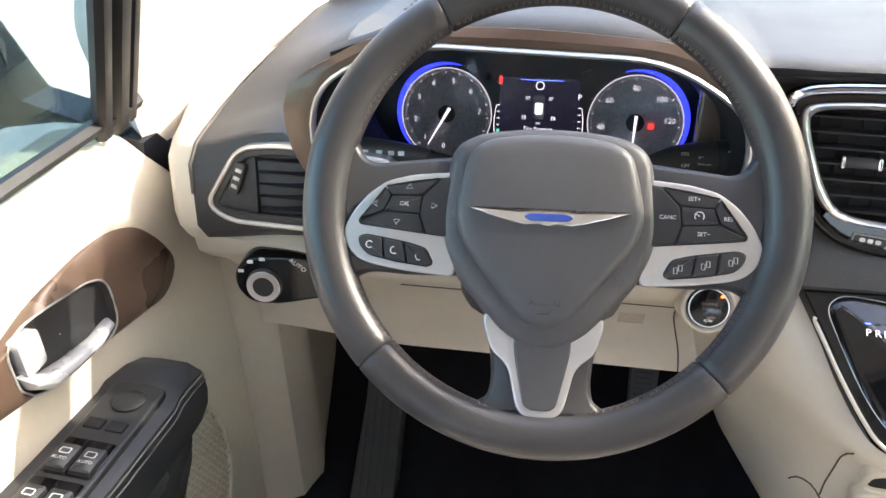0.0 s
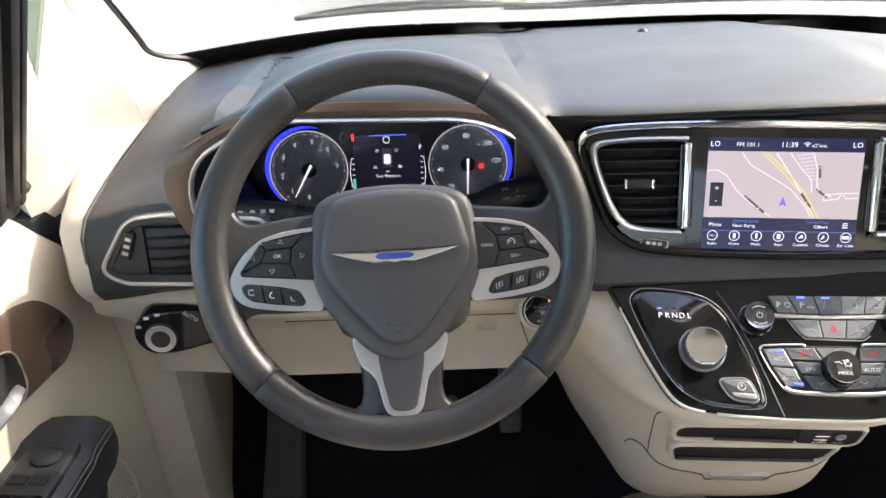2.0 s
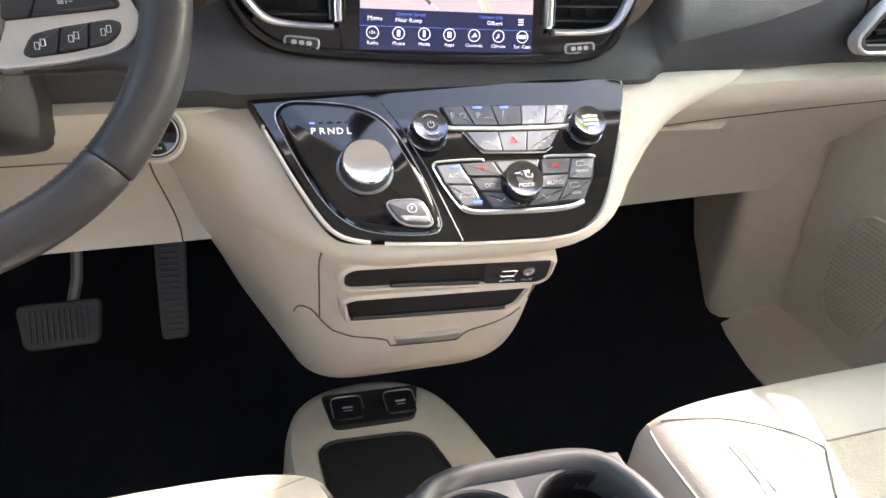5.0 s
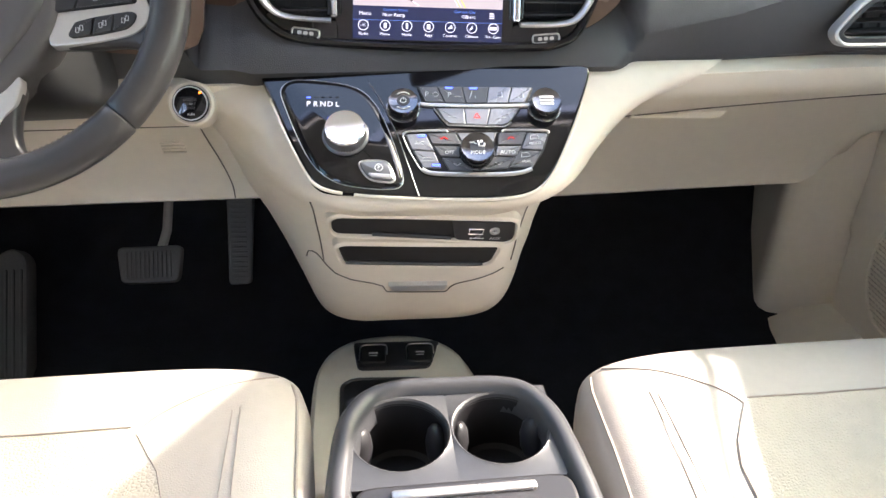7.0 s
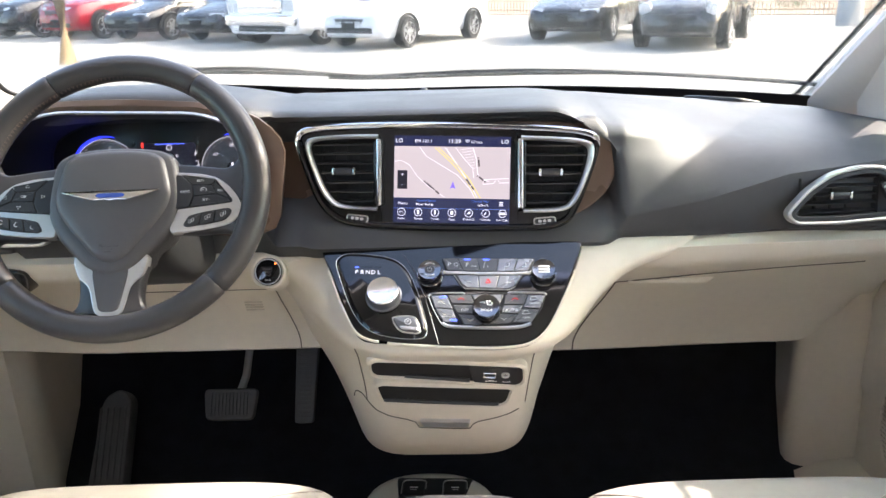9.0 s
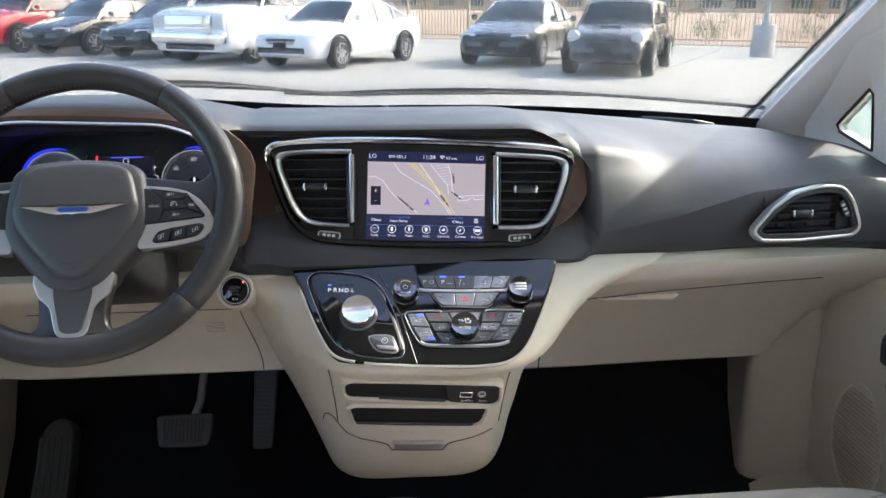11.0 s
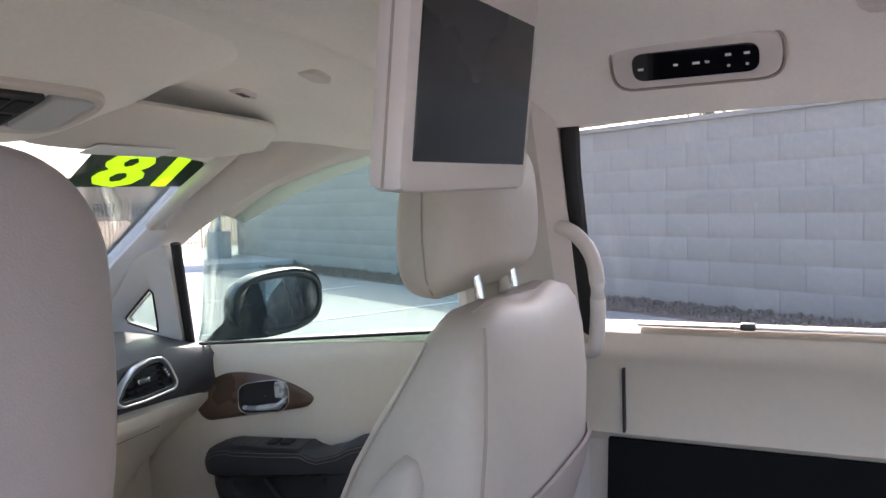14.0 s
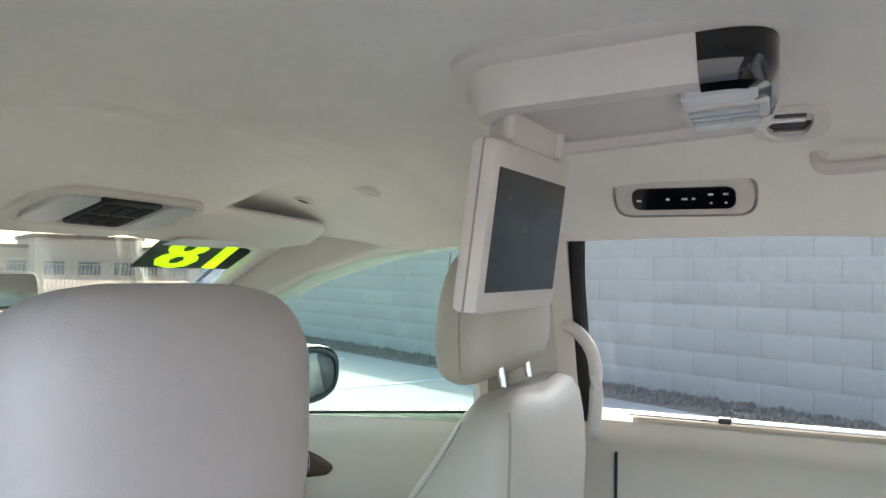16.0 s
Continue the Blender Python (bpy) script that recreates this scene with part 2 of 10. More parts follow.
def box(bm, lo, hi, bevel=0.0, m=Matrix(), seg=2):
    """A block from corner lo to corner hi with rounded edges."""
    x0, y0, z0 = lo
    x1, y1, z1 = hi
    b = min(bevel, (x1 - x0) * 0.45, (y1 - y0) * 0.45, (z1 - z0) * 0.45)
    if b <= 0:
        q = [(x0, y0), (x1, y0), (x1, y1), (x0, y1)]
        return add_loft(bm, [at_z(q, z0, m), at_z(q, z1, m)])
    pts = rrect(x0, y0, x1, y1, b * 1.6, seg)
    return add_loft(bm, [at_z(inset(pts, b), z0, m), at_z(inset(pts, b * 0.3), z0 + b * 0.3, m), at_z(pts, z0 + b, m), at_z(pts, z1 - b, m), at_z(inset(pts, b * 0.3), z1 - b * 0.3, m), at_z(inset(pts, b), z1, m)])


def lerp(a, b, f):
    return a + (b - a) * f


def smooth(f):
    f = max(0.0, min(1.0, f))
    return f * f * (3 - 2 * f)


def curve_pts(knots, n):
    """n points on a smooth curve through knots (tuples of any length)."""
    k, out = [Vector(p) for p in knots], []
    for i in range(n):
        f = i / (n - 1) * (len(k) - 1)
        j = min(int(f), len(k) - 2)
        u = f - j
        p0, p1, p2, p3 = k[max(j - 1, 0)], k[j], k[j + 1], k[min(j + 2, len(k) - 1)]
        out.append(0.5 * ((2 * p1) + (p2 - p0) * u + (2 * p0 - 5 * p1 + 4 * p2 - p3) * u * u + (3 * p1 - p0 - 3 * p2 + p3) * u ** 3))
    return out


def letters(body, size, m, mat, parent, name="lettering", align="CENTER", lift=0.0004):
    """Printed characters in the built-in font, turned into a thin mesh."""
    cu = bpy.data.curves.new("text", "FONT")
    cu.body, cu.size, cu.align_x, cu.align_y, cu.resolution_u = body, size, align, "CENTER", 2
    cu.extrude = 0.0001
    tmp = new("text", cu)
    me = bpy.data.meshes.new_from_object(tmp)
    bpy.data.objects.remove(tmp)
    me.transform(m @ Matrix.Translation((0, 0, lift)))
    me.materials.clear()
    me.materials.append(mat)
    ob = new(name, me)
    ob.parent = parent
    ob.matrix_parent_inverse = BASE[parent.name].inverted() if parent.name in BASE else Matrix()
    return ob

# ---- the van's shell: floor, roof, pillars, doors, glass ----
bm = sheet([[(x, y, z) for x in np.linspace(-0.86, 0.86, 13)] for y, z in ((-2.6, 0.36), (-1.2, 0.36), (-0.5, 0.37), (0.1, 0.38), (0.25, 0.40), (0.40, 0.50), (0.56, 0.72), (0.62, 0.95), (0.72, 1.075))], 0.03, (0, 0.2, -1))
solo("floor", bm, CARPET, "black carpeted van floor rising to the firewall", "floor", kind="structure")


def roof_z(x, y):
    """Height of the headliner."""
    mid = np.interp(y, (-2.6, -1.6, -1.2, -0.75, -0.43, -0.25, -0.14), (1.63, 1.66, 1.668, 1.65, 1.612, 1.575, 1.535))
    k = smooth((y + 0.95) / 0.3)
    k2 = smooth((y + 0.60) / 0.4)
    return float(mid) - lerp(lerp(0.115 * (abs(x) / 0.645) ** 6, 0.10 * (abs(x) / 0.62) ** 3.2, k), 0.03 * (abs(x) / 0.66) ** 3, k2)


def window_top(y):
    """Lower edge of the side rail, over the door glass and the sliding door glass."""
    return float(np.interp(y, (-2.6, -1.435, -1.21, -0.9, -0.55, -0.375, -0.19, -0.06), (1.585, 1.583, 1.566, 1.548, 1.531, 1.493, 1.44, 1.375)))


def belt_z(y, s=1):
    """Lower edge of the front door glass."""
    return 1.089 + 0.092 * max(0.0, 0.03 - y) if s == 1 else 1.124


ys = [-2.6, -2.2, -1.8, -1.5, -1.3, -1.1, -0.95, -0.8, -0.76] + [round(-0.75 + 0.006 * k, 3) for k in range(33)] + [-0.5, -0.42, -0.34, -0.26, -0.2, -0.14]
xs = [-0.66, -0.64, -0.6, -0.55, -0.48, -0.4, -0.3, -0.2, -0.1, 0, 0.1, 0.2, 0.3, 0.4, 0.48, 0.55, 0.6, 0.64, 0.66]
# a shallow ridge crosses the cloth behind the front seats
solo("ceiling", sheet([[(x, y, roof_z(x, y) - 0.010 * math.exp(-((y + 0.645 + 0.10 * x) / 0.011) ** 2) * smooth((x + 0.32) / 0.2) * smooth((0.60 - x) / 0.15)) for x in xs] for y in ys], 0.05, (0, 0, 1)), LINER, "light grey-beige cloth headliner", "ceiling", kind="structure")
solo("roof", sheet([[(x * 1.22, lerp(-2.75, -0.125, (y + 2.6) / 2.46), roof_z(x, y) + 0.085) for x in xs] for y in ys], 0.012, (0, 0, 1)), NAVY, "dark painted van roof seen from outside", "roof", kind="structure")

def ws_pt(x, f):
    """f 0 at the cowl, 1 at the roof."""
    bow = 1 - (abs(x) / (0.78 if x > 0 else 0.86)) ** 2.2
    y = lerp(0.44 + 0.36 * bow, -0.16 + 0.06 * bow, f)
    return Vector((x * lerp(1.05, 0.965, f), y, lerp(1.085, 1.545, f) + 0.02 * math.sin(math.pi * f)))


for s, side in ((1, "right"), (-1, "left")):
    # roof side rail over the windows
    rail = []
    for y in np.linspace(-2.6, -0.1, 20):
        z, w_ = roof_z(0.61, y), window_top(y)
        z = max(z, w_ + 0.02)
        o_ = 0.075 * smooth((y + 0.75) / 0.55)
        rail.append([Vector((s * (a + o_), y, b)) for a, b in ((0.585, z + 0.022), (0.612, z + 0.001), (0.638, lerp(z, w_, 0.55)), (0.655, w_ + 0.004), (0.675, w_), (0.74, w_ - 0.02), (0.745, w_ + 0.05), (0.66, z + 0.08))])
    solo(f"trim_{side}", loft(rail), LINER_P, "beige moulded roof side rail above the side windows", "trim", kind="structure")

    # front pillar between windshield and door
    knots_in = [(0.76, 0.58, 1.085), (0.745, 0.461, 1.147), (0.742, 0.24, 1.305), (0.74, 0.02, 1.466), (0.73, -0.065, 1.525), (0.70, -0.15, 1.565)]
    knots_out = [(0.80, 0.36, 1.10), (0.79, 0.275, 1.165), (0.778, 0.16, 1.255), (0.76, 0.0, 1.355), (0.745, -0.16, 1.43), (0.715, -0.35, 1.515)]
    if s == -1:
        # behind the driver's pillar a shallow niche runs to the corner of the door
        knots_in = [(0.82, 0.30, 1.075), (0.807, 0.262, 1.131), (0.80, 0.211, 1.183), (0.80, 0.175, 1.235), (0.798, 0.137, 1.281), (0.79, 0.09, 1.33), (0.765, 0.01, 1.40), (0.73, -0.08, 1.475), (0.69, -0.16, 1.56)]
        knots_out = [(0.890, 0.070, 1.05), (0.876, 0.036, 1.12), (0.853, 0.014, 1.16), (0.830, -0.008, 1.20), (0.802, -0.034, 1.25), (0.773, -0.061, 1.30), (0.72, -0.16, 1.42), (0.69, -0.33, 1.515)]
    a, b = curve_pts(knots_in, 16), curve_pts(knots_out, 16)
    rings = []
    for i, (p, q) in enumerate(zip(a, b)):
        out = Vector((0.07, 0.04, 0.06))
        mid = p.lerp(q, 0.5) - Vector((0.028 if s == 1 else -0.012, 0.01, 0.0))
        ring = [p, p.lerp(mid, 0.5) - Vector((0.012 * (s > 0), 0, 0)), mid, mid.lerp(q, 0.5) + Vector((-0.008, 0, 0)), q, q + out, p.lerp(q, 0.5) + out, p + out * 0.8]
        rings.append([Vector((s * v.x, v.y, v.z)) for v in ring])
    pil = thing(f"pillar_{side}", (s * 0.66, 0.2, 1.1), "grey-beige front pillar trim beside the windshield", "pillar", kind="structure")
    part("trim", loft(rings), LINER_P, pil)
    if s == -1:
        # broad sunlit face of the driver's pillar, from the glass to the crease
        glass_edge = curve_pts([ws_pt(x, f) - Vector((0, 0.004, 0.004)) for x, f in ((-0.735, 0.09), (-0.75, 0.155), (-0.775, 0.185), (-0.79, 0.22), (-0.79, 0.28), (-0.79, 0.36), (-0.79, 0.5), (-0.79, 0.7), (-0.785, 0.95))], 33)
        crease = curve_pts([(-0.815, 0.285, 1.09), (-0.807, 0.262, 1.131), (-0.803, 0.235, 1.16), (-0.80, 0.205, 1.19), (-0.80, 0.175, 1.235), (-0.798, 0.137, 1.281), (-0.785, 0.07, 1.345), (-0.745, -0.05, 1.45), (-0.69, -0.16, 1.56)], 33)
        part("face", sheet([[p.lerp(q, g) + Vector((0.010 * math.sin(math.pi * g), -0.004 * math.sin(math.pi * g), 0)) for g in (0, 0.08, 0.25, 0.5, 0.75, 0.92, 1)] for p, q in zip(glass_edge, crease)], 0.01, (-1, 0.3, 0.3)), LINER_P, pil, "cream pillar face beside the glass")
        bm = bmesh.new()
        tube(bm, [p + Vector((0.004, -0.003, 0)) for p in glass_edge], 0.005, 6)
        part("seal", bm, SEAL, pil, "black rubber windshield seal")
    bm = bmesh.new()
    tube(bm, [Vector((s * v.x, v.y, v.z)) for v in (p.lerp(q, -0.06) + Vector((0, 0.012, 0.006)) for p, q in zip(a, b))], 0.005, 6)
    if s == 1:
        part("seal", bm, SEAL, pil, "black rubber windshield seal")
        # grab handle recess moulded on the passenger pillar
        g = [a[i].lerp(b[i], 0.42) - Vector((0.058, 0.012, 0)) for i in range(8, 15)]
        bm = bmesh.new()
        tube(bm, [g[0] + Vector((0.04, 0, 0))] + g + [g[-1] + Vector((0.04, 0, 0.02))], [0.012, 0.015, 0.016, 0.016, 0.016, 0.016, 0.016, 0.015, 0.012], 10)
        part("grab_handle", bm, LINER_P, pil, "beige moulded grab handle")

    # fixed quarter glass with its frame and the upright door bar
    lean = s == -1

    def side_pt(y, z, inward=0.0):
        if s == -1:
            return Vector((-(0.885 - 0.57 * max(0.0, z - 1.10) - inward), y + (0.085 - 0.42 * (z - 1.10) if lean else 0.0), z))
        return Vector((s * (0.80 - 0.30 * max(0.0, z - 1.10) - inward), y, z))
    if s == 1:
        tri = rounded([(0.264, 1.141), (0.156, 1.117), (0.134, 1.232)], [0.02, 0.006, 0.012], 4)
        q = thing(f"quarter_window_{side}", (s * 0.77, 0.14, 1.15), "small triangular quarter window in a beige frame", "window", kind="structure")
        bm = bmesh.new()
        outer = [(0.35, 1.06), (0.345, 1.13), (0.24, 1.215), (0.15, 1.30), (0.04, 1.335), (0.06, 1.20), (0.078, 1.06)]
        outer = rounded(outer, 0.004, 1)
        # frame: ring between a wide outline and the opening
        n = 40
        cy, cz = 0.178, 1.160

        def ray_hit(poly, ang):
            d, best = Vector((math.cos(ang), math.sin(ang))), 0.02
            for i in range(len(poly)):
                p, e = Vector(poly[i - 1]) - Vector((cy, cz)), Vector(poly[i]) - Vector(poly[i - 1])
                den = d.x * e.y - d.y * e.x
                if abs(den) > 1e-9:
                    t, u = (p.x * e.y - p.y * e.x) / den, (p.x * d.y - p.y * d.x) / den
                    if t > 0 and -0.001 <= u <= 1.001:
                        best = max(best, t)
            return cy + d.x * best, cz + d.y * best
        angs = [2 * math.pi * k / n for k in range(n)]
        o, i_ = [ray_hit(outer, t) for t in angs], [ray_hit(tri, t) for t in angs]
        add_loft(bm, [[side_pt(*p, -0.01) for p in o], [side_pt(*p, 0.02) for p in o], [side_pt(lerp(p[0], r[0], 0.6), lerp(p[1], r[1], 0.6), 0.018) for p, r in zip(o, i_)], [side_pt(*p, 0.006) for p in i_], [side_pt(*p, -0.012) for p in i_]], caps=False)
        part("frame", bm, LINER_P, q)
        bm = bmesh.new()
        tube(bm, [side_pt(*p, 0.007) for p in i_], 0.003, 6, closed=True)
        part("seal", bm, SEAL, q, "black rubber edge")
        pane = part("pane", loft([[side_pt(*p, -0.002) for p in i_], [side_pt(*p, -0.004) for p in i_]]), SIDE_GLASS, q)
        pane.visible_shadow = False

    lean = False

    # door window: black channel at its front edge, glass, belt seal
    w = thing(f"window_{side}_front", (s * 0.82, -0.3, 1.12), "front door window with black rubber channel", "window", kind="structure")
    bm = bmesh.new()
    edge = [(0.063, 1.078), (0.053, 1.174), (0.033, 1.295), (0.026, 1.335), (-0.10, 1.42), (-0.22, 1.475), (-0.45, 1.525), (-0.66, 1.535)]
    if s == 1:
        tube(bm, [side_pt(y, z, 0.004) for y, z in edge[:4]], 0.012, 8, flat=0.8)
    else:
        for dy, r_ in ((-0.016, 0.012), (0.010, 0.015), (0.034, 0.010)):
            tube(bm, [side_pt(dy - 0.53 * (z - 1.10), z, 0.004) for z in (1.112, 1.2, 1.3, 1.40)], r_, 8, flat=0.8, up=(1, 0, 0))
    part("front_channel", bm, SEAL, w, "black rubber window channel")
    bm = bmesh.new()
    tube(bm, [side_pt(y, belt_z(y, 1) + 0.004 if s == 1 else 1.126, 0.006 if s == 1 else 0.004) for y in np.linspace(0.035, -0.66, 10)], 0.004 if s == 1 else 0.008, 6)
    part("belt_seal", bm, SEAL, w, "thin black belt seal")
    grid = [[side_pt(y, lerp(1.06, float(np.interp(-y, [-0.09, -0.02, 0.01, 0.10, 0.22, 0.45, 0.66], [1.07, 1.29, 1.345, 1.42, 1.475, 1.525, 1.535])) + 0.02, f), -0.015 - (0.05 * f if s == 1 else 0.0)) for y in np.linspace(0.08, -0.68, 20)] for f in np.linspace(0, 1, 5)]
    pane = part("pane", sheet(grid, 0.004, (s, 0, 0)), SIDE_GLASS, w)
    pane.visible_shadow = False

    # centre pillar
    rings = []
    for z in np.linspace(0.4, 1.60, 18):
        xx = 0.80 - 0.34 * max(0.0, z - 1.10) - 0.02
        y0, y1 = lerp(-0.63, -0.665, (z - 0.4) / 1.2), lerp(-0.90, -0.885, (z - 0.4) / 1.2)
        rings.append([(s * (xx + 0.09), y0, z), (s * (xx + 0.02), y0, z), (s * (xx - 0.012), y0 - 0.03, z), (s * (xx - 0.015), (y0 + y1) / 2, z), (s * (xx - 0.012), y1 + 0.03, z), (s * (xx + 0.02), y1, z), (s * (xx + 0.09), y1, z)])
    cp = thing(f"centre_pillar_{side}", (s * 0.78, -0.73, 0.4), "beige centre pillar trim with belt anchor", "pillar", kind="structure")
    part("trim", loft(rings), LINER_P, cp)
    bm = bmesh.new()
    tube(bm, curve_pts([(s * 0.74, -0.855, 1.368), (s * 0.705, -0.868, 1.362), (s * 0.695, -0.905, 1.345), (s * 0.692, -0.935, 1.30), (s * 0.695, -0.94, 1.22), (s * 0.71, -0.93, 1.15), (s * 0.78, -0.90, 1.13)], 20), 0.0135, 12)
    part("grab_handle", bm, LINER_P, cp, "curved beige entry grab handle")

    # sliding door window; the driver's side door stands slid back
    slide = Vector((0, 0, 0)) if s == 1 else Vector((-0.14, -0.98, 0))
    made_before = set(bpy.data.objects)
    w = thing(f"window_{side}_sliding", (s * 0.80, -1.3, 1.17), "sliding door window with dark seal", "window", kind="structure")
    bm = bmesh.new()
    tube(bm, [side_pt(y, z, -0.004) for y, z in ((-0.905, 1.15), (-0.90, 1.3), (-0.898, 1.45), (-0.902, 1.52), (-0.908, 1.545), (-0.93, 1.556))], 0.017, 8, flat=0.8, up=(1, 0, 0))
    part("front_channel", bm, SEAL, w, "black rubber window channel")
    grid = [[side_pt(y, z, -0.02) for y in np.linspace(-0.90, -2.0, 8)] for z in np.linspace(1.12, 1.60, 5)]
    pane = part("pane", sheet(grid, 0.004, (s, 0, 0)), REAR_GLASS, w)
    pane.visible_shadow = False
    # sliding door trim panel with sill, shade slot and latch
    sd = thing(f"sliding_door_{side}", (s * 0.82, -1.4, 0.45), "beige sliding door trim panel with window shade slot", "door", kind="structure")
    prof = [(0.86, 1.175), (0.80, 1.178), (0.775, 1.165), (0.768, 1.14), (0.775, 1.115), (0.785, 1.10), (0.785, 1.0), (0.78, 0.98), (0.80, 0.96), (0.80, 0.40), (0.86, 0.40)]
    # darker copy of the cream trim: the door's dimmer light is put into its colour
    part("trim_panel", loft([[(s * x, y, z) for x, z in prof] for y in (-0.893, -0.898, -1.2, -1.6, -2.0)]), CREAM_D, sd)
    bm = bmesh.new()
    box(bm, (min(s * 0.772, s * 0.80), -2.0, 1.1785), (max(s * 0.772, s * 0.80), -0.99, 1.184), 0.002)
    part("shade_slot", bm, SATIN, sd, "pale metal shade strip")
    bm = bmesh.new()
    box(bm, (min(s * 0.765, s * 0.785), -1.185, 1.178), (max(s * 0.765, s * 0.785), -1.160, 1.190), 0.003)
    part("shade_tab", bm, BLACKP, sd, "small black pull tab")
    bm = bmesh.new()
    box(bm, (min(s * 0.77, s * 0.79), -0.966, 0.985), (max(s * 0.77, s * 0.7865), -0.962, 1.10), 0.0)
    part("gap", bm, BLACKM, sd)
    bm = sheet([[(s * (0.775 - 0.03 * math.sin(math.pi * min(1, (0.97 - z) / 0.5))), y, z) for z in np.linspace(0.97, 0.42, 6)] for y in np.linspace(-0.935, -2.0, 6)], 0.02, (s, 0, 0))
    part("lower_panel", bm, DULLB, sd, "black lower door panel")
    for ob in set(bpy.data.objects) - made_before:
        if not ob.parent:
            ob.location += slide
    # rear body side and window beyond the sliding door
    rq = thing(f"rear_side_{side}", (s * 0.80, -2.3, 0.4), "beige rear side panel with window", "wall", kind="structure")
    bm = bmesh.new()
    box(bm, (min(s * 0.78, s * 0.86), -2.62, 0.36), (max(s * 0.78, s * 0.86), -2.0, 1.17), 0.01)
    part("trim_panel", bm, CREAM, rq)
    bm = loft([[(s * (0.80 - 0.42 * max(0, z - 1.1)), y0, z), (s * (0.88 - 0.42 * max(0, z - 1.1)), y0, z), (s * (0.88 - 0.42 * max(0, z - 1.1)), y0 - 0.1, z), (s * (0.80 - 0.42 * max(0, z - 1.1)), y0 - 0.1, z)] for z in (1.15, 1.3, 1.45, 1.62) for y0 in (-2.0,)])
    part("pillar", bm, LINER_P, rq)
    pane = part("pane", sheet([[side_pt(y, z, -0.02) for y in (-2.08, -2.6)] for z in (1.15, 1.4, 1.62)], 0.004, (s, 0, 0)), REAR_GLASS, rq)
    pane.visible_shadow = False
    # outer skin of the doors
    body = thing(f"body_side_{side}", (s * 0.95, -1.0, 0.3), "dark blue painted body side of the van", "car body", kind="structure")
    prof = [(0.87, 1.14), (0.93, 1.10), (0.965, 0.95), (0.97, 0.75), (0.95, 0.55), (0.93, 0.30), (0.90, 0.30), (0.92, 0.6), (0.925, 0.9), (0.87, 1.09)]
    part("door_skin", loft([[(s * (x + (0.065 if s == -1 else 0.0) - 0.10 * smooth((y - 0.3) / 0.9)), y, z + (-0.075 + 0.09 * min(0.8, -y) if y < 0.0 else -0.075 - 0.05 * y)) for x, z in prof] for y in ((-2.7, -2.0, -1.2) if s == 1 else ()) + (-0.83, -0.4, 0.1, 0.5, 1.0)]), NAVY, body)
    bm = bmesh.new()
    tube(bm, [(s * (0.885 if s == 1 else 0.945), y, 1.070 - 0.05 * max(0, y) + 0.09 * min(0.8, max(0, -y))) for y in np.linspace(-2.6 if s == 1 else -0.83, 0.25, 12)], 0.007, 6)
    part("belt_moulding", bm, CHROME, body, "bright belt moulding")

# rear wall with tailgate glass
rw = thing("wall_rear", (0, -2.62, 0.36), "beige tailgate trim with rear window", "wall", kind="structure")
bm = bmesh.new()
box(bm, (-0.86, -2.66, 0.36), (0.86, -2.60, 1.08), 0.01)
part("trim_panel", bm, CREAM, rw)
pane = part("pane", sheet([[(x, y, z) for x in (-0.80, 0.80)] for y, z in ((-2.63, 1.08), (-2.60, 1.64))], 0.004, (0, -1, 0)), REAR_GLASS, rw)
pane.visible_shadow = False

# windshield


ws = thing("windshield", (0, 0.7, 1.08), "laminated windshield with black edge band and lime price sticker", "window", kind="structure")
pane = part("pane", sheet([[ws_pt(x, f) for x in np.linspace(-0.86, 0.78, 17)] for f in np.linspace(0, 1, 9)], 0.005, (0, 0.5, 0.8)), WS_GLASS, ws)
bm = sheet([[ws_pt(x, lerp(-0.02, 0.098 + 0.085 * smooth((-x - 0.1) / 0.5), g)) - Vector((0, 0, 0.004)) for x in np.linspace(-0.76, 0.76, 29)] for g in (0, 0.5, 1)], 0.002, (0, 0, -1))
part("black_band", bm, SEAL, ws, "black printed band along the cowl")
# cowl outside the glass with the two wiper arms
bm = sheet([[ws_pt(x, f) + Vector((0, 0.03 + g, -0.02 - 0.3 * g)) for x in np.linspace(-0.60, 0.78, 17)] for f, g in ((0.0, 0.0), (-0.02, 0.08), (-0.04, 0.20))], 0.02, (0, 0, -1))
part("cowl", bm, BLACKM, ws, "black plastic cowl")
for x0, x1 in ((-0.25, 0.72), (-0.60, -0.08)):
    pts = [ws_pt(lerp(x0, x1, f), 0.088 + 0.085 * smooth((-lerp(x0, x1, f) - 0.1) / 0.5) + 0.020 * math.sin(math.pi * f)) + Vector((0, 0.012, 0.022)) for f in np.linspace(0, 1, 14)]
    bm = bmesh.new()
    tube(bm, pts, [0.006 + 0.006 * math.sin(math.pi * min(1, i / 9)) for i in range(14)], 6, flat=0.7)
    part("wiper", bm, BLACKM, ws, "black wiper arm and blade")
# bonnet in front of the cowl
solo("bonnet", sheet([[(x, 0.98 + 0.55 * f, 1.0 - 0.16 * f - 0.10 * (abs(x) / 0.8) ** 2) for x in np.linspace(-0.82, 0.82, 9)] for f in np.linspace(0, 1.5, 6)], 0.02, (0, 0, -1)), NAVY, "dark blue bonnet of the van outside the windshield", "bonnet", kind="structure")
# panel beside the passenger footwell, added to stop sun leaking in under the dash
bm = bmesh.new()
box(bm, (0.870, 0.15, 0.38), (0.895, 0.60, 1.078), 0.004)
solo("cowl_side_right", bm, CARPET, "added dark panel that stops sun leaking in ahead of the passenger door", "body panel", kind="structure")

# ---- front doors ----


